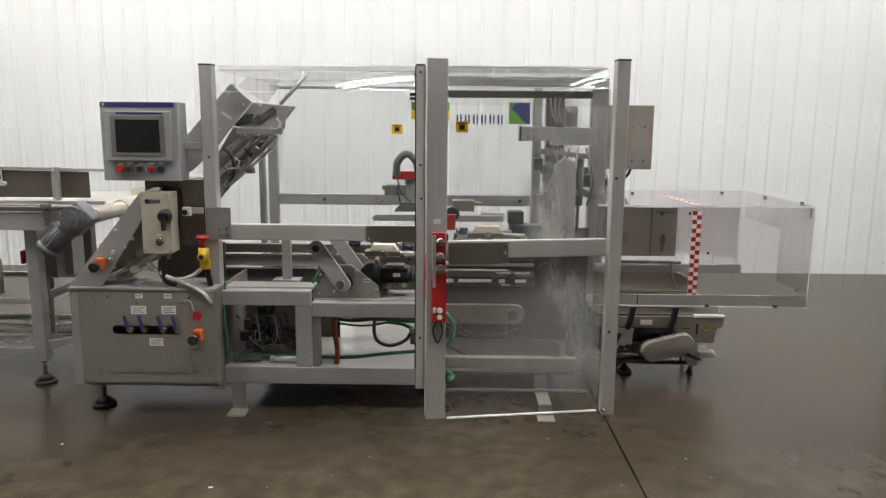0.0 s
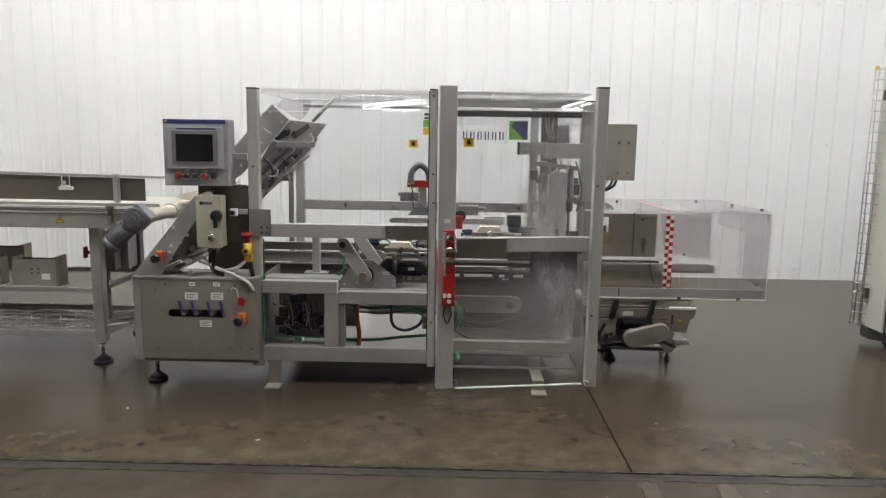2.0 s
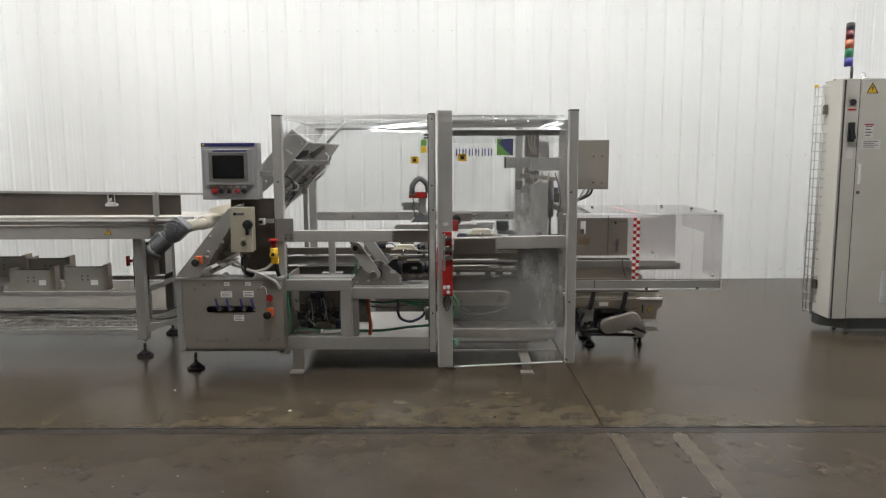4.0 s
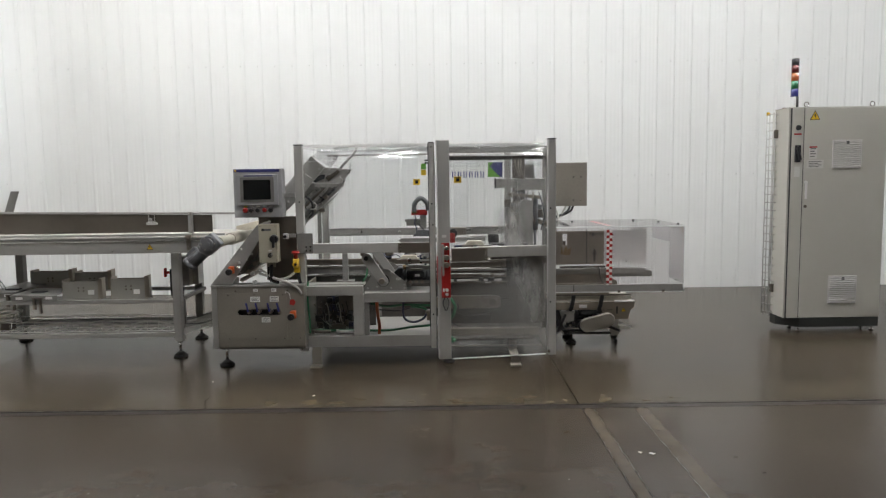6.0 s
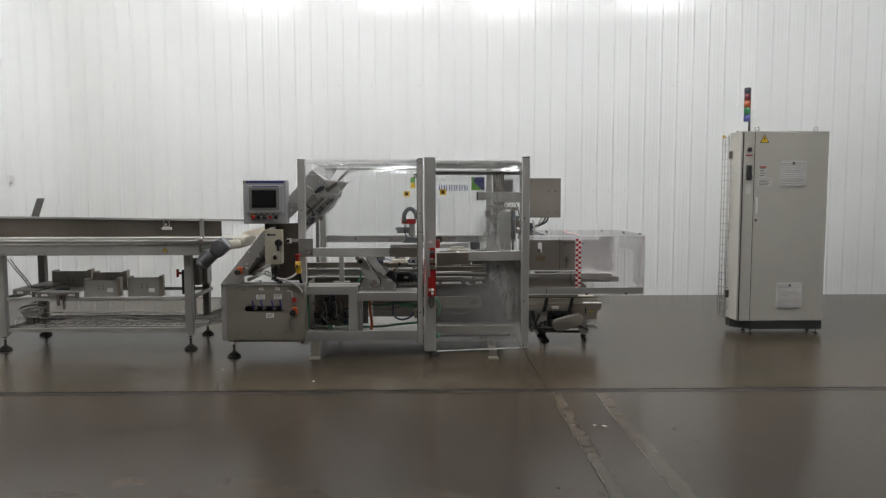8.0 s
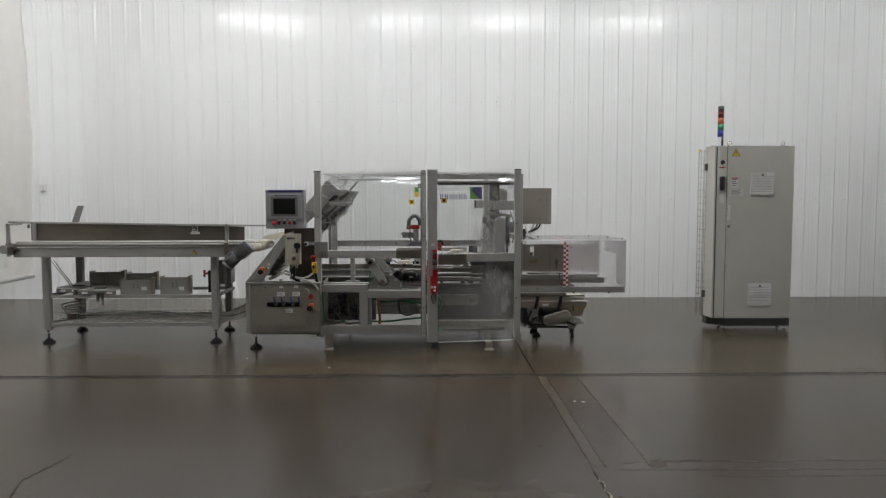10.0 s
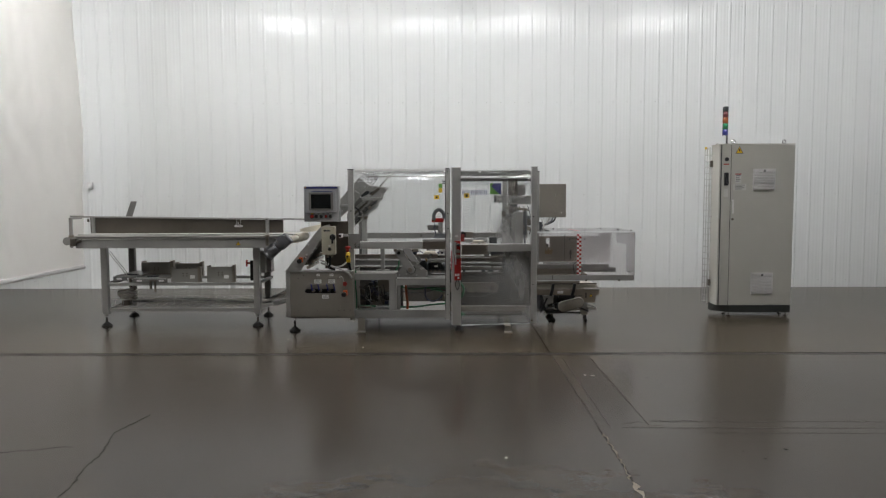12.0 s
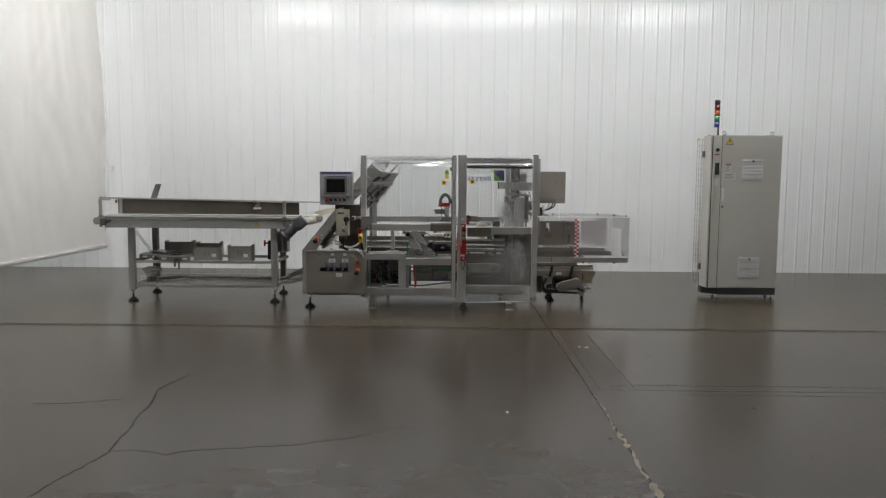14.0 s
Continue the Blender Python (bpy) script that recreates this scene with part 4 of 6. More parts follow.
part("header_strip", box(-1.683, -1.318, 3.3775, 3.3795, 1.606, 1.629, 0), M_BLUE, hmi, "dark blue header strip")
part("header_mark", prism(disc(-1.668, 1.618, 0.007), 3.376, 3.3775, bev=0), M_YELLOW, hmi)
bez = part("bezel", box(-1.662, -1.330, 3.362, 3.38, 1.342, 1.586, 0.008), M_BEZEL, hmi)
part("bezel_rim", box(-1.630, -1.362, 3.357, 3.363, 1.368, 1.565, 0.004), M_FRAME_DARK, bez)
part("screen", box(-1.605, -1.388, 3.354, 3.358, 1.388, 1.545, 0.002), M_SCREEN, bez, "dark switched-off screen")
part("bezel_bar", box(-1.60, -1.37, 3.3605, 3.362, 1.571, 1.580, 0), M_BLUE, bez)
for x, m, r in ((-1.598, M_RED, 0.020), (-1.552, M_BLACK, 0.016), (-1.499, M_BLACK, 0.016), (-1.445, M_RED, 0.016), (-1.397, M_BLACK, 0.016)):
    b = part("button", joined(rod((x, 3.38, 1.302), (x, 3.352, 1.302), r, 18, r * 0.92, 0.003)), m, hmi)
    part("ring", rod((x, 3.38, 1.302), (x, 3.368, 1.302), r + 0.004, 18), M_BRIGHT, b)
    part("button_label", box(x - 0.015, x + 0.015, 3.377, 3.3795, 1.326, 1.337, 0), M_WHITE if x > -1.59 else M_YELLOW, b)
part("panel_arm", tube(-1.31, -1.21, 3.44, 3.48, 1.396, 1.436), M_FRAME, packer)
part("panel_bracket", box(-1.52, -1.20, 3.46, 3.475, 0.90, 1.245, 0.002), M_STEEL_DARK, packer, "brown-grey stainless backing plate")

# disconnect switch enclosure
ds = part("disconnect_box", box(-1.487, -1.343, 3.33, 3.43, 0.885, 1.190, 0.006), M_BEIGE, packer, "beige disconnect switch enclosure")
part("box_lid", box(-1.489, -1.341, 3.322, 3.336, 0.883, 1.192, 0.004), M_BEIGE, ds)
kn = part("rotary_handle", rod((-1.365, 3.322, 1.075), (-1.365, 3.285, 1.075), 0.036, 20, 0.030, 0.004), M_BLACK, ds, "black rotary handle")
part("pointer", box(-1.375, -1.355, 3.275, 3.30, 1.005, 1.095, 0.005), M_BLACK, kn)
part("key_switch", joined(rod((-1.40, 3.322, 0.945), (-1.40, 3.305, 0.945), 0.02, 16, None, 0.003), rod((-1.40, 3.305, 0.945), (-1.40, 3.295, 0.945), 0.012, 12)), M_BRIGHT, ds)
part("maker_plate", box(-1.462, -1.39, 3.3205, 3.322, 1.138, 1.155, 0), M_PRINT, ds)
part("maker_mark", prism(disc(-1.455, 1.147, 0.011), 3.319, 3.3203, bev=0), M_BLACK, ds)
paper_label(ds, -1.412, -1.39, 0.974, 0.985, 3.3215, 1)
for x in (-1.475, -1.355):
    for z in (0.90, 1.175):
        part("screw", bolt(x, 3.322, z, 0.005, 0.003), M_STEEL, ds)
for x in (-1.435, -1.41, -1.385):
    part("cable_gland", rod((x, 3.38, 0.885), (x, 3.38, 0.845), 0.012, 8), M_STEEL, ds)
part("cable", hose([(-1.41, 3.38, 0.86), (-1.41, 3.37, 0.78), (-1.40, 3.375, 0.73), (-1.36, 3.40, 0.712)], 0.014, 8), M_BLACK, packer, "black cable")
part("cable", hose([(-1.43, 3.385, 0.86), (-1.435, 3.38, 0.78), (-1.42, 3.40, 0.72)], 0.009, 8), M_BLACK, packer, "black cable")
part("cable", hose([(-1.23, 3.40, 0.79), (-1.28, 3.37, 0.755), (-1.37, 3.36, 0.745), (-1.47, 3.40, 0.80), (-1.52, 3.45, 0.81)], 0.010, 8), M_CABLE_W, packer, "pale cable")
part("cable", hose([(-1.52, 3.44, 0.78), (-1.38, 3.37, 0.75), (-1.28, 3.34, 0.72), (-1.20, 3.33, 0.68), (-1.175, 3.335, 0.645), (-1.17, 3.36, 0.62)], 0.010, 8), M_CABLE_W, packer, "pale cable")
part("backing_plate", box(-1.50, -1.165, 3.60, 3.612, 0.705, 0.90, 0.002), M_STEEL_DARK, packer)
# air shut-off
sv = part("air_shutoff", joined(rod((-1.212, 3.40, 0.83), (-1.212, 3.40, 0.905), 0.026, 14, None, 0.004), rod((-1.212, 3.42, 0.86), (-1.212, 3.36, 0.86), 0.024, 14, None, 0.004), box(-1.232, -1.185, 3.39, 3.43, 0.79, 0.84, 0.006)), M_YELLOW, packer, "yellow air shut-off valve with red knob")
part("knob", joined(rod((-1.215, 3.40, 0.905), (-1.215, 3.40, 0.945), 0.018, 14), rod((-1.215, 3.40, 0.945), (-1.215, 3.40, 0.968), 0.034, 16, 0.03, 0.004)), M_RED, sv)
part("port", rod((-1.212, 3.36, 0.86), (-1.212, 3.352, 0.86), 0.012, 12), M_BLACK, sv)
part("chain_hose", hose([(-1.20, 3.41, 0.79), (-1.195, 3.41, 0.74), (-1.185, 3.41, 0.70)], 0.014, 8, 8, 0.1), M_BLACK, packer)
part("bracket_arm", box(-1.275, -1.215, 3.42, 3.44, 1.075, 1.105, 0.003), M_FRAME, packer)
part("sensor", box(-1.31, -1.27, 3.395, 3.42, 1.065, 1.11, 0.004), M_PANEL, packer)
part("sensor_eye", rod((-1.295, 3.395, 1.085), (-1.295, 3.385, 1.085), 0.014, 12), M_BLACK, packer)

# case magazine: sloping side plates, clear wings and guide rods
SL = 48.0
mp = part("magazine_plate", prism([(-1.097, 1.729), (-0.991, 1.641), (-1.093, 1.521), (-1.185, 1.408), (-1.30, 1.30), (-1.376, 1.246), (-1.372, 1.42), (-1.197, 1.615)], 3.60, 3.612), M_FRAME, packer, "sloping grey magazine plate")
for x, z in ((-1.11, 1.685), (-1.037, 1.628), (-1.30, 1.36), (-1.25, 1.40), (-1.165, 1.50)):
    part("bolt", bolt(x, 3.60, z, 0.009, 0.01), M_ALU, mp)
part("cut_out", prism([(-1.155, 1.585), (-1.148, 1.592), (-1.098, 1.556), (-1.105, 1.549)], 3.597, 3.5995, bev=0), M_PANEL, mp)
part("fold", prism([(-1.097, 1.729), (-1.197, 1.615), (-1.372, 1.42), (-1.380, 1.425), (-1.203, 1.622), (-1.101, 1.735)], 3.60, 3.66), M_FRAME, mp)
mq = part("magazine_plate", prism([(-0.991, 1.641), (-0.766, 1.620), (-0.843, 1.523), (-0.872, 1.497), (-1.070, 1.512), (-1.093, 1.521)], 3.62, 3.63), M_FRAME, packer, "folded grey magazine plate with dark slots")
part("slot", prism([(-1.036, 1.577), (-0.988, 1.581), (-0.998, 1.548), (-1.075, 1.514), (-1.095, 1.522)], 3.612, 3.6195, bev=0), M_MOTOR_DARK, mq)
part("slot", prism([(-0.986, 1.551), (-0.964, 1.522), (-0.868, 1.598), (-0.885, 1.62)], 3.612, 3.6195, bev=0), M_STEEL_DARK, mq)
part("slot_lip", prism([(-0.990, 1.552), (-0.984, 1.545), (-0.958, 1.572), (-0.964, 1.578)], 3.606, 3.6115, bev=0), M_BRIGHT, mq)
for x, z in ((-0.955, 1.622), (-0.80, 1.607), (-0.90, 1.51), (-1.0, 1.525), (-0.865, 1.56)):
    part("bolt", bolt(x, 3.62, z, 0.007, 0.01), M_ALU, mq)
part("cross_bar", tube(-1.076, -0.832, 3.585, 3.605, 1.474, 1.509), M_FRAME, packer)
part("magazine_bed", prism([(-1.264, 1.318), (-1.143, 1.510), (-1.004, 1.502), (-0.932, 1.446), (-1.008, 1.353), (-1.112, 1.253), (-1.235, 1.111), (-1.264, 1.130)], 3.76, 3.77), M_FRAME_DARK, packer)


def slope_bar(x0, z0, x1, z1, w, y, t, m):
    a = math.atan2(z1 - z0, x1 - x0)
    dx, dz = -math.sin(a) * w / 2, math.cos(a) * w / 2
    g = part("guide_rail", prism([(x0 + dx, z0 + dz), (x0 - dx, z0 - dz), (x1 - dx, z1 - dz), (x1 + dx, z1 + dz)], y, y + t), m, packer)
    for k in (0.15, 0.5, 0.85):
        part("bolt", bolt(x0 + (x1 - x0) * k, y, z0 + (z1 - z0) * k, 0.005, 0.005), M_BRIGHT, g)


for x0, z0, x1, z1, w, y, t, m in ((-0.88, 1.472, -1.198, 1.175, 0.026, 3.65, 0.025, M_FRAME), (-0.979, 1.470, -1.214, 1.245, 0.022, 3.65, 0.02, M_FRAME),
                                   (-1.05, 1.469, -1.212, 1.334, 0.03, 3.66, 0.02, M_FRAME), (-0.891, 1.426, -1.162, 1.193, 0.014, 3.70, 0.02, M_ALU),
                                   (-0.93, 1.46, -1.20, 1.20, 0.024, 3.72, 0.02, M_MOTOR_DARK), (-1.01, 1.46, -1.20, 1.29, 0.03, 3.72, 0.02, M_STEEL_DARK)):
    slope_bar(x0, z0, x1, z1, w, y, t, m)
part("stop_rod", joined(rod((-0.743, 3.78, 1.789), (-0.885, 3.78, 1.635), 0.011, 10), rod((-0.885, 3.75, 1.61), (-0.885, 3.82, 1.61), 0.02, 10)), M_FRAME, packer)
part("clamp", joined(box(-0.92, -0.86, 3.70, 3.76, 1.54, 1.60, 0.008), hose([(-0.89, 3.70, 1.60), (-0.85, 3.68, 1.56), (-0.86, 3.70, 1.50), (-0.95, 3.70, 1.46)], 0.008, 6)), M_FRAME_DARK, packer)
for poly, y in (([(-1.081, 1.786), (-1.006, 1.772), (-0.99, 1.786), (-0.904, 1.768), (-0.93, 1.70), (-0.98, 1.64), (-1.137, 1.736)], 3.86), ([(-0.955, 1.745), (-0.908, 1.745), (-0.93, 1.69), (-0.955, 1.69)], 3.84)):
    w = part("clear_wing", prism(poly, y, y + 0.004, bev=0), M_POLY_SMOKE, packer, "clear magazine wing")
    w.visible_shadow = False
part("hanger_block", joined(rod((-1.10, 3.70, 1.288), (-1.02, 3.70, 1.286), 0.013, 10), box(-1.06, -1.02, 3.69, 3.73, 1.262, 1.29, 0.004)), M_STEEL, packer)
for k, (x, z) in enumerate(((-0.87, 1.555), (-0.93, 1.49), (-1.04, 1.40), (-1.09, 1.35), (-1.15, 1.30))):
    part("air_line", hose([(x, 3.60, z), (x + 0.025, 3.585, z - 0.02), (x + 0.01, 3.58, z - 0.05), (x - 0.03, 3.59, z - 0.055)], 0.005, 6), (M_CABLE_W, M_HOSE, M_BLACK)[k % 3], packer)
part("magazine_hose", hose([(-1.14, 3.62, 1.22), (-1.10, 3.60, 1.27), (-1.11, 3.60, 1.36), (-1.16, 3.62, 1.40)], 0.008, 8), M_BLACK, packer)
for k in range(5):
    x, z = -1.19 + 0.05 * k, 1.17 + 0.055 * k
    part("drive_block", turned(box(x - 0.018, x + 0.018, 3.61, 3.66, z - 0.012, z + 0.016, 0.003), about(x, 3.6, z, 0, -SL, 0)), M_FRAME_DARK if k % 2 else M_STEEL, packer)
# rear posts seen through the guard
part("post", tube(-1.235, -1.20, 4.60, 4.64, 0.67, 1.40), M_FRAME_DARK, packer)

# case transport rails along the inside
for z0, z1, y, m in ((0.784, 0.838, 3.93, M_STEEL), (0.770, 0.778, 3.92, M_BRIGHT), (0.702, 0.766, 3.94, M_FRAME), (0.688, 0.697, 3.92, M_BRIGHT), (0.608, 0.684, 3.95, M_FRAME_DARK)):
    part("transport_rail", tube(-1.30, -0.1, y, y + 0.03, z0, z1), m, packer)
for z0, z1, y, m in ((0.800, 0.815, 3.90, M_STEEL_WARM), (0.745, 0.792, 3.93, M_STEEL), (0.722, 0.738, 3.90, M_ALU), (0.697, 0.718, 3.93, M_STEEL_DARK), (0.652, 0.690, 3.92, M_STEEL), (0.600, 0.622, 3.90, M_STEEL_DARK)):
    part("transport_rail", tube(-0.1, 0.54, y, y + 0.03, z0, z1), m, packer)
for x0, x1, z0, z1 in ((0.317, 0.40, 0.681, 0.691), (0.425, 0.514, 0.681, 0.691), (0.03, 0.07, 0.63, 0.648), (0.10, 0.29, 0.63, 0.648), (0.335, 0.37, 0.63, 0.648), (0.43, 0.494, 0.63, 0.648), (0.35, 0.40, 0.612, 0.62)):
    part("rail_strip", box(x0, x1, 3.885, 3.892, z0, z1, 0.001), M_PANEL, packer)
for x0, x1 in ((0.30, 0.33), (0.375, 0.425)):
    part("rail_bracket", box(x0, x1, 3.875, 3.90, 0.626, 0.66, 0.003), M_MOTOR_DARK, packer)
part("drive_beam", prism(round_bar(-0.05, 0.45, 0.43, 0.45, 0.056), 3.84, 3.88), M_STEEL, packer, "long stainless belt drive cover")
part("pulley", rod((0.41, 3.84, 0.45), (0.41, 3.825, 0.45), 0.03, 16), M_STEEL_DARK, packer)
st = part("stub_post", tube(-0.878, -0.830, 3.68, 3.72, 0.672, 0.93), M_FRAME, packer)
part("base_plate", box(-0.93, -0.78, 3.66, 3.75, 0.672, 0.680, 0.002), M_FRAME, st)
for x in (-0.62, -0.34):
    part("rail_bracket", tube(x - 0.015, x + 0.015, 3.87, 3.90, 0.78, 0.93), M_FRAME_DARK, packer)
for x in (-0.72, -0.55, -0.50, -0.47, -0.30, 0.40, 0.47):
    part("sensor", box(x - 0.02, x + 0.02, 3.84, 3.89, 0.872, 0.905, 0.004), M_STEEL, packer)

# lever drive with its bearing plates and motor
tri = [(-0.692, 0.604), (-0.691, 0.632), (-0.628, 0.725), (-0.590, 0.788), (-0.476, 0.789), (-0.335, 0.675), (-0.326, 0.604)]
bp = part("bearing_plate", prism(tri, 3.56, 3.572), M_FRAME, packer, "grey triangular bearing plate")
# rear twin of the bearing plate, darkened as if shaded
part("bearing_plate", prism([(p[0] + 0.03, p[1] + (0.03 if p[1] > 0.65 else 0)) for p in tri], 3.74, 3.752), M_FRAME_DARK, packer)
part("bearing_hole", prism(disc(-0.522, 0.692, 0.052, 28), 3.556, 3.5595, bev=0), M_BLACK, bp)
for x, z in ((-0.655, 0.63), (-0.575, 0.64), (-0.645, 0.735), (-0.46, 0.63), (-0.455, 0.755), (-0.345, 0.63), (-0.345, 0.655)):
    part("bolt", bolt(x, 3.56, z, 0.009, 0.008), M_ALU, bp)
paper_label(bp, -0.415, -0.375, 0.695, 0.715, 3.56, 1)
lv = part("swing_lever", prism(round_bar(-0.652, 0.887, -0.518, 0.692, 0.042), 3.500, 3.520), M_FRAME, packer, "grey swing lever")
part("swing_lever", prism(round_bar(-0.59, 0.92, -0.455, 0.73, 0.036), 3.70, 3.715), M_FRAME, packer)
part("lever_eye", joined(rod((-0.655, 3.502, 0.887), (-0.655, 3.492, 0.887), 0.030, 20, None, 0.002)), M_FRAME, lv)
part("lever_bore", rod((-0.655, 3.492, 0.887), (-0.655, 3.490, 0.887), 0.019, 18), M_BLACK, lv)
part("shaft", rod((-0.53, 3.56, 0.695), (-0.53, 3.492, 0.695), 0.026, 20, None, 0.003), M_STEEL, lv)
mt = part("gear_motor", prism([(-0.44, 0.75), (-0.40, 0.79), (-0.36, 0.79), (-0.36, 0.655), (-0.385, 0.645)], 3.62, 3.72, bev=0.006), M_MOTOR_DARK, packer, "black gear motor")
part("flange", rod((-0.37, 3.67, 0.722), (-0.33, 3.67, 0.722), 0.058, 18, None, 0.003), M_MOTOR_DARK, mt)
part("motor_can", rod((-0.33, 3.67, 0.72), (-0.165, 3.67, 0.72), 0.044, 20, None, 0.004), M_MOTOR_DARK, mt)
for k in range(9):
    part("cooling_fin", box(-0.32, -0.18, 3.667 - 0.05, 3.673 + 0.05, 0.72 - 0.04 + 0.0098 * k, 0.7225 - 0.04 + 0.0098 * k, 0.0), M_MOTOR_DARK, mt)
part("fan_cowl", rod((-0.165, 3.67, 0.72), (-0.135, 3.67, 0.72), 0.047, 20, None, 0.006), M_MOTOR_DARK, mt)
part("terminal_box", box(-0.30, -0.20, 3.63, 3.71, 0.764, 0.776, 0.004), M_STEEL, mt)
part("cable_plug", rod((-0.35, 3.66, 0.77), (-0.35, 3.66, 0.81), 0.014, 10), M_COPPER, mt)
part("motor_plate", box(-0.26, -0.22, 3.6155, 3.618, 0.715, 0.735, 0), M_PANEL, mt)
for x in (-0.30, -0.25, -0.20):
    part("motor_foot", box(x - 0.014, x + 0.014, 3.62, 3.66, 0.655, 0.683, 0.003), M_STEEL, mt)

# suction head with its corrugated hose
part("suction_manifold", box(-0.300, -0.155, 4.08, 4.12, 1.208, 1.257, 0.004), M_RED, packer, "red suction manifold")
part("suction_hose", hose([(-0.272, 4.07, 1.235), (-0.268, 4.07, 1.31), (-0.215, 4.07, 1.36), (-0.160, 4.07, 1.32), (-0.145, 4.07, 1.25)], 0.022, 10, 8, 0.10), M_HOSE, packer, "grey corrugated suction hose")
part("hose_end", rod((-0.295, 4.062, 1.234), (-0.25, 4.062, 1.234), 0.009, 8), M_BRASS, packer)
part("head_plate", box(-0.225, -0.165, 4.10, 4.11, 1.06, 1.245, 0.003), M_FRAME, packer)
part("valve_block", joined(box(-0.345, -0.215, 4.06, 4.14, 1.115, 1.175, 0.006), rod((-0.36, 4.08, 1.16), (-0.345, 4.08, 1.16), 0.012, 8)), M_FRAME_DARK, packer)
part("valve_base", prism([(-0.29, 1.02), (-0.14, 1.02), (-0.14, 1.075), (-0.24, 1.075)], 4.05, 4.13), M_MOTOR, packer)
for p in ([(-0.27, 4.06, 1.22), (-0.25, 4.05, 1.16), (-0.22, 4.05, 1.11), (-0.18, 4.05, 1.07)], [(-0.26, 4.06, 1.19), (-0.27, 4.05, 1.14), (-0.255, 4.05, 1.10), (-0.25, 4.06, 1.06)]):
    part("air_line", hose(p, 0.005, 6), M_CABLE_B if p[0][2] < 1.2 else M_HOSE, packer)
part("pusher_bar", prism([(-0.415, 0.990), (-0.40, 0.973), (0.36, 0.973), (0.36, 1.010), (-0.39, 1.010)], 3.98, 4.01), M_FRAME, packer)
part("carriage", box(0.06, 0.19, 4.0, 4.08, 1.03, 1.095, 0.005), M_STEEL, packer)
part("carriage_pin", rod((0.19, 4.04, 1.075), (0.245, 4.04, 1.075), 0.01, 10), M_FRAME_DARK, packer)
part("slide_block", box(0.23, 0.37, 3.99, 4.05, 0.985, 1.025, 0.004), M_ALU, packer)
cl = part("cylinder_block", joined(box(0.39, 0.485, 4.03, 4.13, 0.955, 1.03, 0.01), rod((0.42, 4.03, 0.99), (0.42, 4.015, 0.99), 0.018, 12), rod((0.46, 4.03, 0.99), (0.46, 4.015, 0.99), 0.018, 12)), M_MOTOR_DARK, packer, "dark air cylinder block")
part("dark_cover", box(0.40, 0.74, 4.0, 4.12, 0.83, 0.95, 0.006), M_MOTOR_DARK, packer)
for x0, z0, y0, r in ((-0.385, 0.868, 3.56, 1), (0.155, 1.0, 3.36, 1)):
    gp = part("gripper", prism([(x0, z0), (x0 + 0.16, z0), (x0 + 0.135, z0 + 0.032), (x0 + 0.025, z0 + 0.032)], y0, y0 + 0.06), M_CREAM_BLOCK, packer, "cream gripper pad on a stainless slide")
    part("slide", box(x0 - 0.02, x0 + 0.17, y0 - 0.01, y0 + 0.07, z0 - 0.028, z0 - 0.002, 0.003), M_STEEL, gp)
    part("knob", joined(rod((x0 + 0.085, y0 - 0.01, z0 - 0.01), (x0 + 0.085, y0 - 0.04, z0 - 0.01), 0.018, 14, None, 0.003)), M_BRIGHT, gp)
    part("spindle", rod((x0 - 0.02, y0 + 0.01, z0 - 0.012), (x0 + 0.27, y0 + 0.01, z0 - 0.012), 0.008, 8), M_ALU, gp)
rnd = random.Random(33)
for x0, z0, y0 in ((-0.385, 0.868, 3.56), (0.155, 1.0, 3.36)):
    for k in range(9):
        x, z = x0 + rnd.uniform(-0.10, 0.22), z0 + rnd.uniform(-0.05, 0.02)
        s = rnd.uniform(0.006, 0.014)
        part("fitting", joined(box(x - s, x + s, y0 + 0.02, y0 + 0.05, z - s * 0.8, z + s * 0.8, 0.002), rod((x, y0 + 0.02, z), (x, y0 + 0.005, z), s * 0.6, 8)), rnd.choice((M_STEEL, M_BRIGHT, M_MOTOR_DARK, M_ALU)), packer)
for k in range(22):
    x, z, y = rnd.uniform(-0.62, 0.40), rnd.uniform(0.83, 0.93), rnd.uniform(3.80, 3.92)
    s = rnd.uniform(0.02, 0.038)
    part("fitting", joined(box(x - s, x + s, y, y + 0.03, z - s, z + s * 0.8, 0.003), rod((x, y, z), (x, y - 0.012, z), s * 0.5, 8)), rnd.choice((M_STEEL, M_ALU, M_MOTOR_DARK, M_CABLE_B, M_BRIGHT, M_FRAME)), packer)
for x in (-0.55, -0.30, 0.0, 0.22):
    part("air_line", hose([(x, 3.85, 0.90), (x + 0.05, 3.82, 0.86), (x + 0.12, 3.84, 0.88), (x + 0.17, 3.87, 0.84)], 0.004, 6), M_CABLE_B if x < 0 else M_HOSE, packer)
part("clamp_handle", rod((0.315, 3.34, 0.99), (0.38, 3.33, 0.993), 0.011, 10), M_FRAME, packer)

# lifting column and its arm behind the door
co = part("lift_column", tube(0.645, 0.755, 4.36, 4.45, 0.50, 1.735), M_STEEL_DARK, packer, "stainless lifting column")
for k in range(3):
    part("column_cable", hose([(0.66 + 0.03 * k, 4.34, 1.70), (0.67 + 0.02 * k, 4.32, 1.62), (0.70 + 0.015 * k, 4.33, 1.55)], 0.006, 6), M_STEEL, co)
ar = part("lift_arm", joined(box(0.470, 0.66, 4.18, 4.25, 1.440, 1.527, 0.004), box(0.655, 0.92, 4.16, 4.26, 1.418, 1.522, 0.004)), M_FRAME, packer)
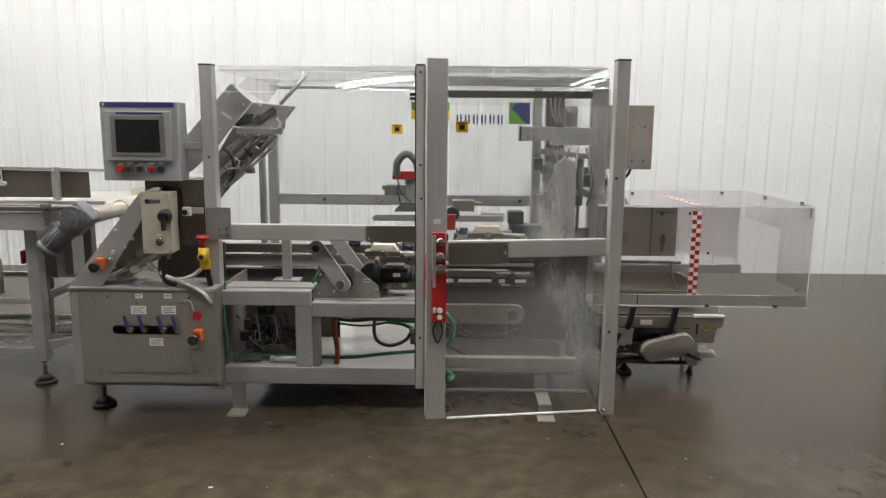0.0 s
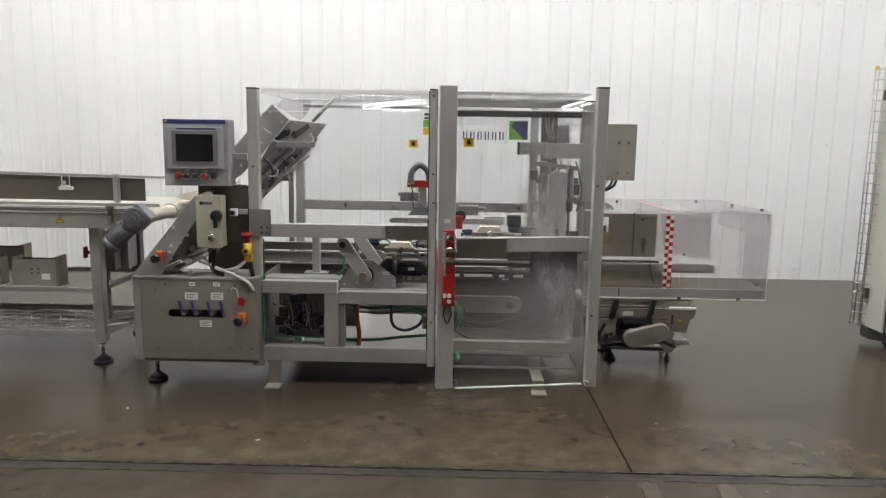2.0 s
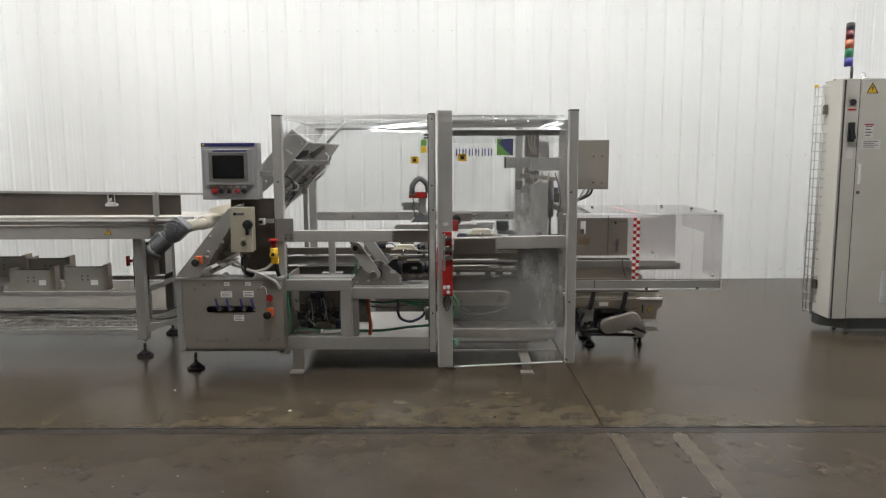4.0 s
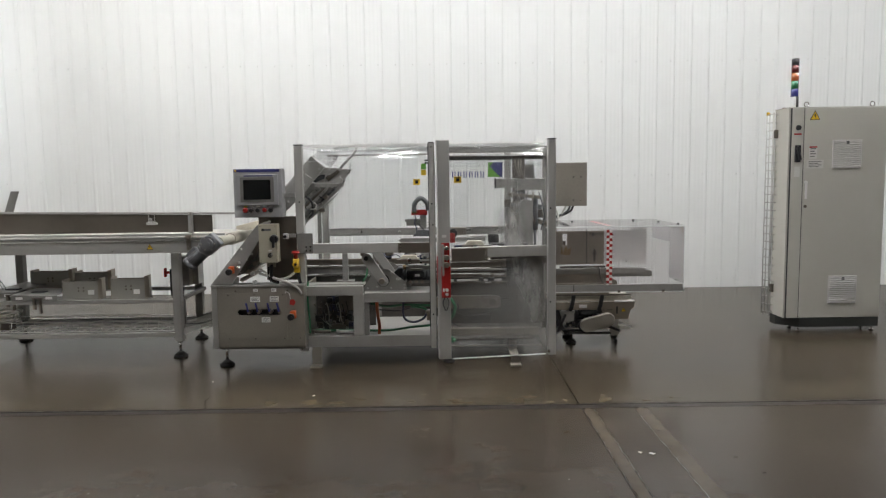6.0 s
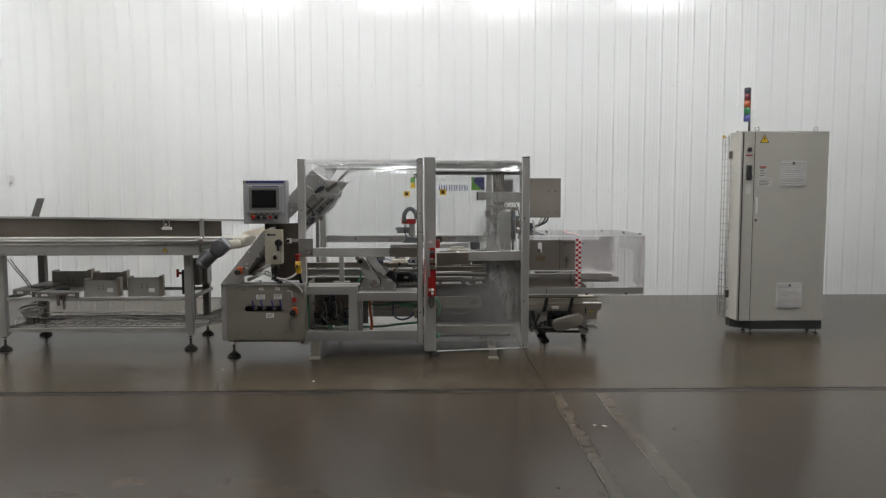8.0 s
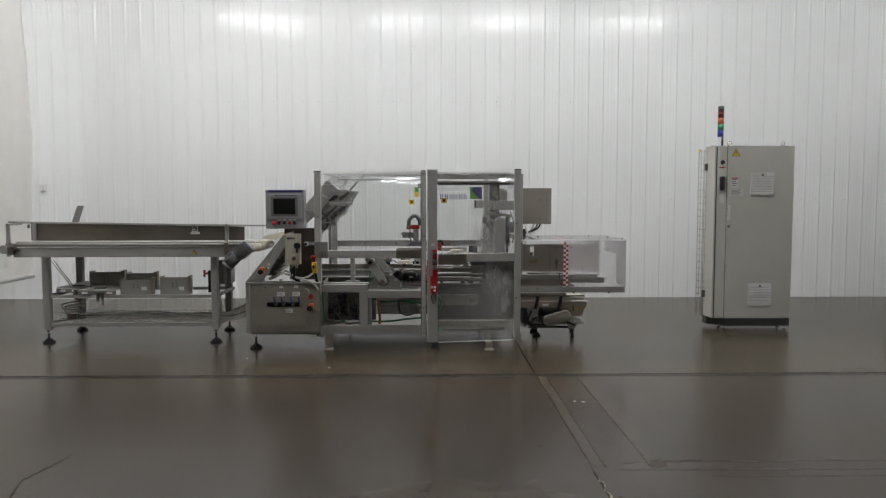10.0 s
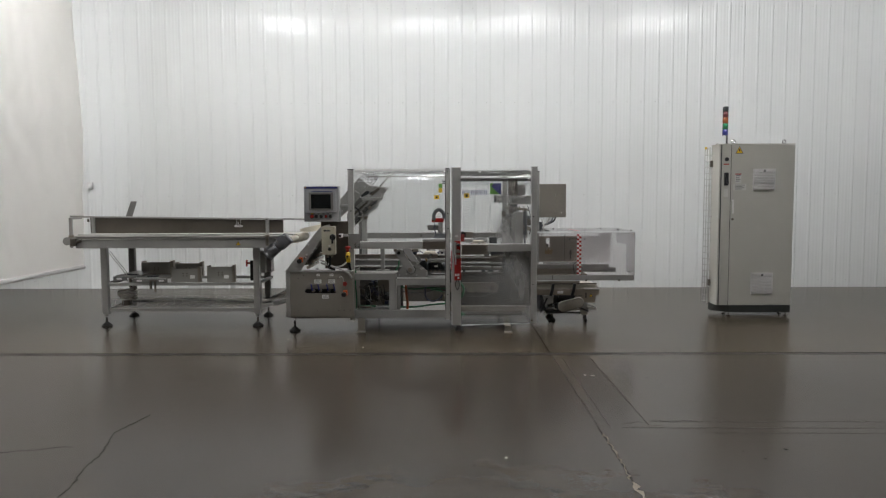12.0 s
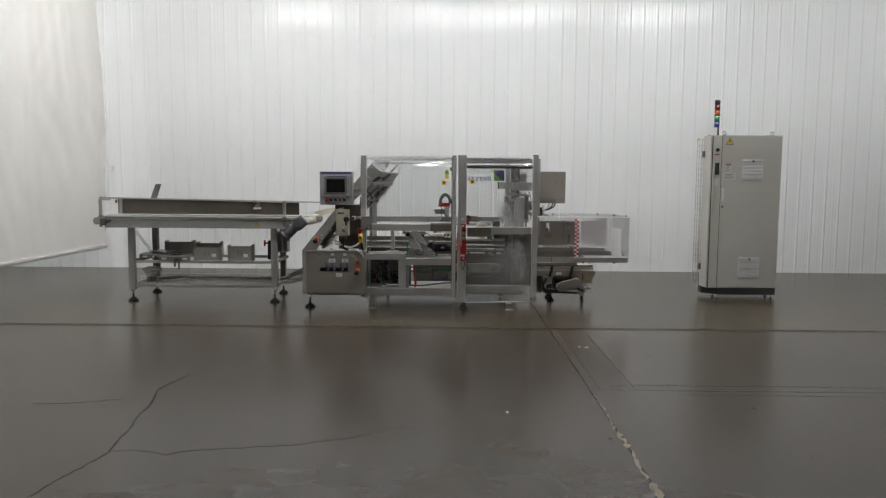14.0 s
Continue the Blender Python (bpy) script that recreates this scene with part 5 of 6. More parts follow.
part("arm_cap", box(0.460, 0.470, 4.175, 4.255, 1.438, 1.529, 0.002), M_BLACK, ar)
for x, z in ((0.51, 1.505), (0.545, 1.505), (0.51, 1.462), (0.545, 1.462)):
    part("screw", bolt(x, 4.18, z, 0.006, 0.003), M_STEEL_DARK, ar)
part("chain_guide", turned(box(0.58, 0.88, 4.14, 4.17, 1.355, 1.385, 0.003), about(0.7, 4.15, 1.37, 0, 6, 0)), M_STEEL, packer)
part("arm_cover", prism([(0.66, 0.86), (0.80, 0.83), (0.795, 1.32), (0.72, 1.34), (0.67, 1.30)], 4.10, 4.15), M_FRAME, packer)
part("cylinder", joined(rod((0.83, 4.2, 1.05), (0.83, 4.2, 1.36), 0.028, 14, None, 0.003), rod((0.83, 4.2, 0.9), (0.83, 4.2, 1.05), 0.011, 10)), M_MOTOR, packer)
part("link_arm", prism(round_bar(0.80, 1.16, 0.93, 1.10, 0.022), 4.22, 4.24), M_STEEL, packer)
part("link_arm", prism(round_bar(0.80, 0.88, 0.92, 0.76, 0.022), 4.22, 4.24), M_STEEL_DARK, packer)
part("hook_block", box(0.545, 0.60, 4.12, 4.18, 1.27, 1.34, 0.006), M_STEEL_DARK, packer)
part("side_plate", box(0.70, 0.86, 4.50, 4.51, 1.46, 1.66, 0.002), M_PANEL, packer)
part("gear_unit", joined(box(0.52, 0.72, 4.0, 4.2, 0.56, 0.80, 0.012), rod((0.62, 4.0, 0.68), (0.62, 3.95, 0.68), 0.05, 16)), M_MOTOR_DARK, packer)
# darker than the other sill: dulling through the hazy door put into its colour
part("sill", tube(-0.08, 0.78, 3.60, 3.65, 0.205, 0.268), M_BOXPAINT, packer)
# added backing sheets, dark to deepen the shade behind the door
part("dark_backing_panel", box(0.42, 0.92, 4.28, 4.29, 0.17, 0.90, 0.002), M_INSIDE_SHADE, packer)
part("dark_backing_panel", box(0.0, 0.42, 4.30, 4.31, 0.17, 0.36, 0.002), M_INSIDE_SHADE, packer)
part("door_stop", box(0.0, 0.77, 3.36, 3.37, 0.165, 0.178, 0.002), M_FRAME_DARK, packer)

rnd = random.Random(21)
for k in range(16):
    x, z, y = rnd.uniform(0.60, 0.90), rnd.uniform(1.05, 1.40), rnd.uniform(4.20, 4.32)
    w, h = rnd.uniform(0.01, 0.03), rnd.uniform(0.012, 0.04)
    part("fitting_block", box(x - w, x + w, y, y + 0.04, z - h, z + h, 0.004), rnd.choice((M_STEEL_DARK, M_MOTOR, M_MOTOR_DARK, M_STEEL)), packer)
for k in range(5):
    x = 0.66 + 0.05 * k
    part("air_line", hose([(x, 4.16, 1.40), (x + rnd.uniform(-0.03, 0.03), 4.12, 1.30), (x + rnd.uniform(-0.05, 0.05), 4.15, 1.18), (x + rnd.uniform(-0.05, 0.05), 4.2, 1.05)], 0.006, 6), rnd.choice((M_BLACK, M_HOSE, M_STEEL)), packer)
# dark colour here is interior shade
part("case_guide", box(-0.08, 0.55, 3.92, 3.93, 0.50, 0.66, 0.002), M_INSIDE_SHADE, packer)
part("cross_beam", tube(-1.14, 0.62, 4.02, 4.06, 0.60, 0.665), M_STEEL_DARK, packer)

# pneumatics in the lower left bay
rnd = random.Random(7)
for k in range(34):
    x, z, y = rnd.uniform(-1.11, -0.80), rnd.uniform(0.26, 0.55), rnd.uniform(3.62, 3.80)
    w, h = rnd.uniform(0.014, 0.035), rnd.uniform(0.012, 0.035)
    part("valve", joined(box(x - w, x + w, y, y + 0.05, z - h, z + h, 0.004), rod((x, y, z), (x, y - 0.012, z), min(w, h) * 0.6, 8)), rnd.choice((M_BLACK, M_MOTOR_DARK, M_MOTOR, M_CABLE_B, M_STEEL_DARK)), packer)
for k in range(26):
    x, z = rnd.uniform(-1.1, -0.82), rnd.uniform(0.30, 0.52)
    part("fitting", rod((x, 3.60, z), (x + rnd.uniform(-0.02, 0.02), 3.585, z + 0.02), 0.005, 8), (M_STEEL_DARK, M_STEEL, M_MOTOR_DARK, M_BRIGHT)[k % 4], packer)
for k in range(6):
    x, z = rnd.uniform(-1.05, -0.88), rnd.uniform(0.36, 0.54)
    part("air_line", hose([(x, 3.62, z), (x + rnd.uniform(-0.03, 0.03), 3.58, z - 0.05), (x + rnd.uniform(-0.03, 0.06), 3.60, z - 0.11)], 0.003, 6, 6), rnd.choice((M_BLACK, M_BLACK, M_CABLE_W)), packer)
# back of the bay, coloured dark as shade
part("bay_back", box(-1.14, -0.77, 3.86, 3.87, 0.18, 0.60, 0.002), M_INSIDE_SHADE, packer)
part("bay_plate", box(-0.90, -0.775, 3.58, 3.586, 0.44, 0.575, 0.002), M_BOXPAINT, packer, "brown-grey plate in the valve bay")
part("bay_tray", prism([(-1.02, 0.252), (-0.86, 0.252), (-0.86, 0.30), (-0.93, 0.315), (-1.0, 0.30)], 3.66, 3.672), M_BOXPAINT, packer)
part("bay_floor", box(-1.14, -0.77, 3.50, 3.86, 0.236, 0.246, 0.0), M_FRAME, packer)
for k in range(7):
    x, z = -1.05 + 0.032 * k, 0.50 - 0.012 * (k % 3)
    part("air_line", hose([(x, 3.60, z), (x + 0.02, 3.555, z + 0.02), (x + 0.035, 3.55, z - 0.06), (x + 0.02 + 0.01 * (k % 2), 3.58, z - 0.14)], 0.004, 6, 6), M_CABLE_W if k in (1, 4) else M_BLACK, packer)
for x, m in ((-1.06, M_STEEL_DARK), (-0.86, M_ALU)):
    part("silencer", joined(rod((x - 0.05, 3.53, 0.272), (x + 0.09, 3.53, 0.272), 0.014, 12), rod((x - 0.06, 3.53, 0.272), (x - 0.045, 3.53, 0.272), 0.02, 8)), m, packer)
for pts, r, m, lb in (([(-0.64, 3.62, 0.49), (-0.50, 3.64, 0.46), (-0.35, 3.62, 0.475), (-0.13, 3.60, 0.47)], 0.010, M_CABLE_G, "green hose"),
                      ([(-0.30, 3.62, 0.46), (-0.20, 3.62, 0.445), (-0.14, 3.62, 0.40), (-0.13, 3.62, 0.30)], 0.010, M_CABLE_G, "green hose"),
                      ([(-1.12, 3.58, 0.275), (-0.8, 3.58, 0.27), (-0.5, 3.60, 0.262), (-0.3, 3.60, 0.285), (-0.13, 3.60, 0.30)], 0.010, M_CABLE_G, "green hose"),
                      ([(-1.14, 3.50, 0.70), (-1.142, 3.47, 0.55), (-1.13, 3.47, 0.38), (-1.135, 3.49, 0.27)], 0.007, M_CABLE_G, "green hose"),
                      ([(0.03, 3.45, 0.56), (0.07, 3.43, 0.50), (0.06, 3.44, 0.42), (0.03, 3.5, 0.37)], 0.013, M_CABLE_G, "green hose"),
                      ([(0.03, 3.6, 0.20), (0.05, 3.58, 0.19), (0.07, 3.52, 0.185), (0.05, 3.48, 0.185)], 0.013, M_CABLE_G, "green hose"),
                      ([(-0.66, 3.64, 0.79), (-0.672, 3.62, 0.72), (-0.70, 3.60, 0.68)], 0.008, M_CABLE_G, "green hose"),
                      ([(-0.585, 3.60, 0.52), (-0.578, 3.59, 0.40), (-0.565, 3.59, 0.30), (-0.575, 3.60, 0.18)], 0.014, M_CABLE_O, "orange hose"),
                      ([(-0.36, 3.62, 0.50), (-0.365, 3.62, 0.40), (-0.34, 3.62, 0.345), (-0.27, 3.62, 0.325), (-0.19, 3.62, 0.36), (-0.15, 3.62, 0.43)], 0.010, M_CABLE_B, "blue-grey hose"),
                      ([(-0.64, 3.75, 0.42), (-0.45, 3.75, 0.40), (-0.30, 3.72, 0.43), (-0.20, 3.72, 0.47)], 0.006, M_BLACK, "black cable"),
                      ([(0.02, 3.7, 0.42), (0.15, 3.7, 0.36), (0.30, 3.7, 0.36), (0.44, 3.7, 0.41)], 0.005, M_BLACK, "black cable"),
                      ([(0.10, 3.72, 0.46), (0.12, 3.72, 0.40), (0.20, 3.72, 0.36), (0.34, 3.72, 0.37)], 0.005, M_BLACK, "black cable"),
                      ([(0.0, 3.7, 0.33), (0.15, 3.7, 0.25), (0.30, 3.7, 0.24)], 0.005, M_BLACK, "black cable")):
    part("hose", hose(pts, r, 8), m, packer, lb)
part("frl_unit", joined(rod((-0.145, 3.62, 0.34), (-0.145, 3.62, 0.40), 0.022, 12), rod((-0.145, 3.62, 0.40), (-0.145, 3.62, 0.43), 0.028, 12)), M_STEEL, packer)
part("tie_plate", box(-0.63, -0.50, 3.56, 3.60, 0.166, 0.176, 0.001), M_MOTOR_DARK, packer)

# junction box on the rear right
jb = part("junction_box", box(1.06, 1.415, 4.74, 4.88, 1.243, 1.672, 0.006), M_BOXPAINT, packer, "warm grey junction box")
for x, z in ((1.28, 1.53), (1.355, 1.53), (1.28, 1.30), (1.355, 1.30)):
    part("screw", bolt(x, 4.74, z, 0.008, 0.004), M_BRIGHT, jb)
for k, (dx, m) in enumerate(((0.0, M_HOSE), (0.03, M_BLACK), (-0.04, M_CABLE_W))):
    part("cable", hose([(1.26 + dx, 4.80, 1.245), (1.23 + dx, 4.80, 1.19), (1.15, 4.80, 1.15 - 0.01 * k), (1.05, 4.82, 1.12)], 0.010, 8), m, jb)
part("cable", hose([(1.10, 4.70, 1.22), (1.12, 4.68, 1.15), (1.11, 4.68, 1.06), (1.09, 4.70, 0.98)], 0.010, 8), M_CABLE_W, packer, "pale cable")
part("cam_switch", box(1.04, 1.09, 4.60, 4.66, 1.10, 1.19, 0.005), M_MOTOR_DARK, packer)

# ---- discharge tunnel with clear cover ----
TY0, TY1, TX1 = 3.74, 4.66, 2.05
cov = part("tunnel_cover", box(0.86, TX1, TY0, TY0 + 0.006, 0.606, 1.104, 0.0), M_POLY_SMOKE, packer, "smoky clear tunnel cover with checkered tape")
cov.visible_shadow = False
for bm, nm in ((prism([(TY0 + 0.007, 0.606), (4.12, 0.606), (4.12, 0.93), (TY1, 0.93), (TY1, 1.104), (TY0 + 0.007, 1.104)], TX1 - 0.006, TX1, "x", 0), "cover_end"),
               (box(0.90, TX1, TY0, TY1, 1.105, 1.111, 0.0), "cover_lid")):
    w = part(nm, bm, M_POLY_SMOKE, cov)
    w.visible_shadow = False
part("cover_edge", joined(box(0.86, TX1 + 0.002, TY0 - 0.003, TY0 - 0.0005, 1.098, 1.110, 0.001), box(TX1, TX1 + 0.004, TY0 - 0.003, TY0 + 0.004, 0.545, 1.11, 0.001)), M_POLY_EDGE, cov)
part("cover_rail", tube(0.86, 2.04, TY0 - 0.012, TY0 - 0.004, 0.545, 0.606), M_FRAME, cov, "grey rail under the cover")
part("cover_rail", tube(0.86, 2.04, TY1 - 0.02, TY1 + 0.02, 0.545, 0.606), M_FRAME, cov)
part("lip", box(0.86, 2.05, TY0 - 0.016, TY0 - 0.004, 0.537, 0.5445, 0.001), M_POLY_EDGE, cov)
part("rail_gap", box(1.098, 1.104, TY0 - 0.0135, TY0 - 0.0125, 0.55, 0.604, 0), M_BLACK, cov)
for x, y in ((1.20, 4.35), (1.80, 4.45), (1.95, 4.15), (2.03, 3.85)):
    part("lid_knob", rod((x, y, 1.111), (x, y, 1.122), 0.011, 8), M_BLACK, cov)
for x in (1.49, 1.87):
    part("hinge", box(x - 0.012, x + 0.012, TY0 - 0.02, TY0 - 0.012, 0.535, 0.555, 0.002), M_STEEL_DARK, cov)
part("corner_clip", box(2.022, 2.034, TY0 - 0.004, TY0 - 0.0005, 1.045, 1.095, 0.001), M_STEEL, cov)
part("cover_bolt", bolt(1.985, TY0, 0.64, 0.010, 0.006), M_BRIGHT, cov)
tape = part("checkered_tape", box(1.382, 1.432, TY0 - 0.004, TY0 - 0.001, 0.566, 1.078, 0.0), M_WHITE, cov, "red and white checkered tape")
for k in range(21):
    for j in range(2):
        if (k + j) % 2 == 0:
            x0, z0 = 1.382 + 0.025 * j, 1.078 - (k + 1) * 0.0244
            part("tape_square", box(x0, x0 + 0.025, TY0 - 0.0055, TY0 - 0.0042, z0, z0 + 0.0244, 0), M_RED, tape)
band = part("lid_tape", prism([(1.388, TY0), (1.426, TY0), (1.40, TY1 - 0.25), (1.366, TY1 - 0.25)], 1.1115, 1.113, "z", 0), M_WHITE, cov, "red and white tape over the lid")
for k in range(16):
    for j in range(2):
        if (k + j) % 2 == 0:
            x0, y0 = 1.389 + 0.018 * j - 0.0015 * k, TY0 + 0.004 + 0.041 * k
            part("tape_square", box(x0, x0 + 0.018, y0, y0 + 0.041, 1.1131, 1.114, 0), M_RED, band)
# inside the tunnel
def slot_plate():
    return joined(box(1.0, 1.120, 4.42, 4.428, 0.70, 1.018, 0.002), box(1.163, 1.515, 4.42, 4.428, 0.70, 1.018, 0.002), box(1.120, 1.163, 4.42, 4.428, 0.70, 0.885, 0.0), box(1.120, 1.163, 4.42, 4.428, 0.992, 1.018, 0.0))


ip = part("inner_plate", slot_plate(), M_STEEL_WARM, packer, "stainless inner plate with a slot")
part("slot_block", box(1.122, 1.15, 4.425, 4.45, 0.87, 0.925, 0.003), M_STEEL_DARK, ip)
part("rust_stain", prism([(1.10, 0.80), (1.19, 0.79), (1.205, 0.865), (1.165, 0.84), (1.155, 0.875), (1.125, 0.83), (1.11, 0.87)], 4.4165, 4.4195, bev=0), M_COPPER, ip, "brown dust stain")
part("plate_fold", box(1.345, 1.352, 4.412, 4.42, 0.70, 1.04, 0.001), M_STEEL_DARK, ip)
for k in range(6):
    part("vent_slit", box(1.375 + 0.022 * k, 1.389 + 0.022 * k, 4.416, 4.4195, 0.985, 0.994, 0.0), M_BRIGHT, ip)
part("latch", joined(rod((1.42, 4.41, 0.81), (1.42, 4.39, 0.81), 0.02, 12), box(1.41, 1.43, 4.39, 4.41, 0.73, 0.85, 0.004)), M_STEEL_DARK, ip)
part("pale_panel", box(1.52, 1.78, 4.44, 4.446, 0.72, 1.02, 0.002), M_PANEL, packer, "pale tunnel panel")
part("pale_panel", box(1.78, 1.93, 4.46, 4.466, 0.69, 1.06, 0.002), M_PANEL, packer, "pale tunnel panel")
for x, z in ((1.60, 0.98), (1.735, 0.72)):
    part("screw", bolt(x, 4.44, z, 0.009, 0.004), M_BLACK, packer)
part("tunnel_rail", tube(0.95, 1.855, 4.2, 4.23, 0.635, 0.69), M_FRAME, packer)
part("slide_rail", box(1.05, 1.47, 4.15, 4.18, 0.700, 0.716, 0.002), M_BRIGHT, packer)
part("lower_plate", box(0.95, 1.42, 4.24, 4.25, 0.50, 0.64, 0.002), M_STEEL_WARM, packer)
part("lower_plate", prism([(1.42, 0.50), (1.60, 0.50), (1.60, 0.56), (1.47, 0.64), (1.42, 0.64)], 4.24, 4.25), M_STEEL, packer)
part("skirt_plate", box(0.88, 1.44, 3.86, 3.87, 0.495, 0.60, 0.002), M_STEEL, packer, "stainless skirt under the tunnel")
part("ring_mark", joined(hose([(1.31 + 0.03 * math.cos(a), 4.235, 0.585 + 0.03 * math.sin(a)) for a in [2 * math.pi * k / 12 for k in range(12)]], 0.003, 6, 3)), M_STEEL, packer)
part("cable", hose([(1.42, 4.20, 0.70), (1.42, 4.15, 0.62), (1.44, 4.12, 0.56)], 0.004, 6), M_BLACK, packer)
part("round_stop", bolt(1.405, 4.40, 0.98, 0.012, 0.01), M_BLACK, packer)

# ---- discharge conveyor under the tunnel ----
out = thing("discharge_conveyor", (1.35, 4.2, 0.0), "low grey belt conveyor with cream belt under the tunnel", "conveyor")
part("belt", prism(round_bar(0.95, 0.435, 1.66, 0.435, 0.024), 4.03, 4.45), M_CREAM, out, "cream belt")
fr = part("side_frame", prism([(0.92, 0.34), (0.92, 0.405), (1.69, 0.413), (1.705, 0.385), (1.695, 0.345), (1.66, 0.33), (1.65, 0.245), (1.46, 0.245), (1.40, 0.335)], 4.0, 4.012), M_STEEL_WARM, out)
part("side_frame", prism([(0.92, 0.34), (0.92, 0.405), (1.69, 0.413), (1.705, 0.385), (1.65, 0.245), (1.46, 0.245), (1.40, 0.335)], 4.46, 4.472), M_ALU, out)
part("wear_strip", box(1.52, 1.70, 3.99, 4.02, 0.405, 0.420, 0.002), M_PANEL, out)
part("guide_strip", box(0.93, 1.67, 4.01, 4.02, 0.462, 0.480, 0.002), M_STEEL_DARK, out)
warning_label(fr, 1.60, 0.335, 0.022, 4.0)
for x0, x1, z0, z1 in ((1.535, 1.548, 0.30, 0.365), (1.39, 1.43, 0.332, 0.337), (1.45, 1.50, 0.332, 0.337)):
    part("slot", box(x0, x1, 3.998, 3.9998, z0, z1, 0), M_BLACK, fr)
for x in (1.13, 1.385):
    part("strap", prism([(x + 0.035, 0.478), (x + 0.002, 0.478), (x - 0.012, 0.40), (x - 0.03, 0.335), (x + 0.002, 0.330), (x + 0.022, 0.39)], 3.965, 3.995, bev=0.004), M_BLACK, out, "black bracket strap")
part("belt_guard", prism(round_bar(1.265, 0.205, 1.45, 0.255, 0.062), 3.93, 3.99, bev=0.006), M_BOXPAINT, out, "rounded grey drive guard")
part("paper_label", box(1.20, 1.27, 3.997, 3.9998, 0.355, 0.385, 0), M_PANEL, out)
part("motor", joined(box(1.10, 1.20, 4.05, 4.2, 0.22, 0.32, 0.01), rod((1.20, 4.12, 0.27), (1.32, 4.12, 0.27), 0.05, 16), box(1.22, 1.36, 4.0, 4.1, 0.30, 0.335, 0.005)), M_MOTOR_DARK, out)
part("bracket", box(1.05, 1.15, 3.97, 4.0, 0.24, 0.335, 0.004), M_FRAME, out)
part("leg_frame", joined(box(1.05, 1.68, 4.05, 4.09, 0.15, 0.18, 0.003), box(1.05, 1.09, 4.05, 4.09, 0.10, 0.34, 0.003), box(1.48, 1.56, 4.0, 4.05, 0.10, 0.25, 0.003)), M_ALU, out)
part("end_tray", prism([(1.55, 0.20), (1.63, 0.20), (1.68, 0.165), (1.56, 0.165)], 3.96, 4.1), M_HOPPER, out)
screw_foot(out, 1.16, 4.16, 0.045, 0.14)
screw_foot(out, 1.57, 4.16, 0.02, 0.13)
screw_foot(out, 1.16, 4.40, 0.045, 0.36)
screw_foot(out, 1.60, 4.40, 0.02, 0.36)
part("gearbox", joined(box(1.17, 1.30, 4.02, 4.16, 0.14, 0.235, 0.012), rod((1.23, 4.02, 0.19), (1.23, 3.99, 0.19), 0.04, 16)), M_MOTOR_DARK, out)
part("cross_member", box(1.0, 1.66, 4.10, 4.14, 0.235, 0.27, 0.003), M_STEEL_DARK, out)
part("cross_member", box(1.0, 1.50, 4.35, 4.39, 0.17, 0.34, 0.003), M_STEEL_DARK, out)
part("hinge_plate", prism([(1.02, 0.335), (1.16, 0.335), (1.14, 0.25), (1.10, 0.225), (1.05, 0.24)], 3.975, 3.99), M_FRAME, out)
part("tie_rod", rod((1.06, 4.0, 0.17), (1.50, 4.0, 0.165), 0.008, 8), M_STEEL, out)
part("drive_housing", joined(box(1.0, 1.20, 4.06, 4.34, 0.13, 0.33, 0.01), box(1.20, 1.46, 4.08, 4.30, 0.15, 0.33, 0.01)), M_MOTOR_DARK, out, "dark drive housing under the belt")
for x0, z0, x1, z1 in ((1.0, 0.30, 1.07, 0.13), (1.07, 0.30, 1.0, 0.14), (1.10, 0.135, 1.47, 0.13), (1.44, 0.20, 1.56, 0.15)):
    part("brace", prism(round_bar(x0, z0, x1, z1, 0.011), 3.96, 3.975), M_BLACK, out)
for k in range(14):
    rx, rz = 0.98 + 0.51 * ((k * 37) % 14) / 14, 0.14 + 0.18 * ((k * 23) % 14) / 14
    part("fitting", joined(box(rx - 0.014, rx + 0.014, 4.03, 4.06, rz - 0.012, rz + 0.012, 0.003), rod((rx, 4.03, rz), (rx, 4.02, rz), 0.007, 8)), (M_STEEL, M_MOTOR, M_BRIGHT, M_FRAME_DARK)[k % 4], out)
rnd = random.Random(3)
for k in range(5):
    part("cable", hose([(1.0, 4.05, 0.30 - 0.03 * k), (1.06, 3.99 - 0.01 * k, 0.16 + rnd.uniform(-0.03, 0.03)), (1.2, 4.02, 0.12 + 0.01 * k), (1.35, 4.05, 0.14)], 0.006, 6), M_BLACK, out)

# ---- infeed conveyor ----
inf = thing("infeed_conveyor", (-3.2, 4.2, 0.0), "long grey belt conveyor on a steel frame beside the packer", "conveyor")
for x in (-4.14, -2.35):
    for y in (3.82, 4.56):
        lx = x - (0.06 if y > 4 and x > -3 else 0.0)
        # rear legs get the shaded copy of the frame grey
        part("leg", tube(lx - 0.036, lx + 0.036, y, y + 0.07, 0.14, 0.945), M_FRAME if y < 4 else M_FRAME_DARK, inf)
        screw_foot(inf, lx, y + 0.035, 0.062, 0.16)
    part("end_bar", tube(x - 0.02, x + 0.02, 3.89, 4.56, 0.485, 0.52), M_FRAME_DARK, inf)
    part("end_bar", tube(x - 0.02, x + 0.02, 3.89, 4.56, 0.18, 0.215), M_FRAME_DARK, inf)
for y in (3.835, 4.575):
    part("shelf_bar", tube(-4.10, -2.386, y, y + 0.035, 0.482, 0.517), M_FRAME, inf)
    part("low_bar", tube(-4.10, -2.386, y, y + 0.035, 0.178, 0.218), M_FRAME, inf)
part("side_beam", box(-4.42, -2.07, 3.745, 3.765, 0.930, 1.030, 0.004), M_FRAME, inf)
part("side_beam", box(-4.42, -2.07, 4.66, 4.68, 0.930, 1.030, 0.004), M_FRAME, inf)
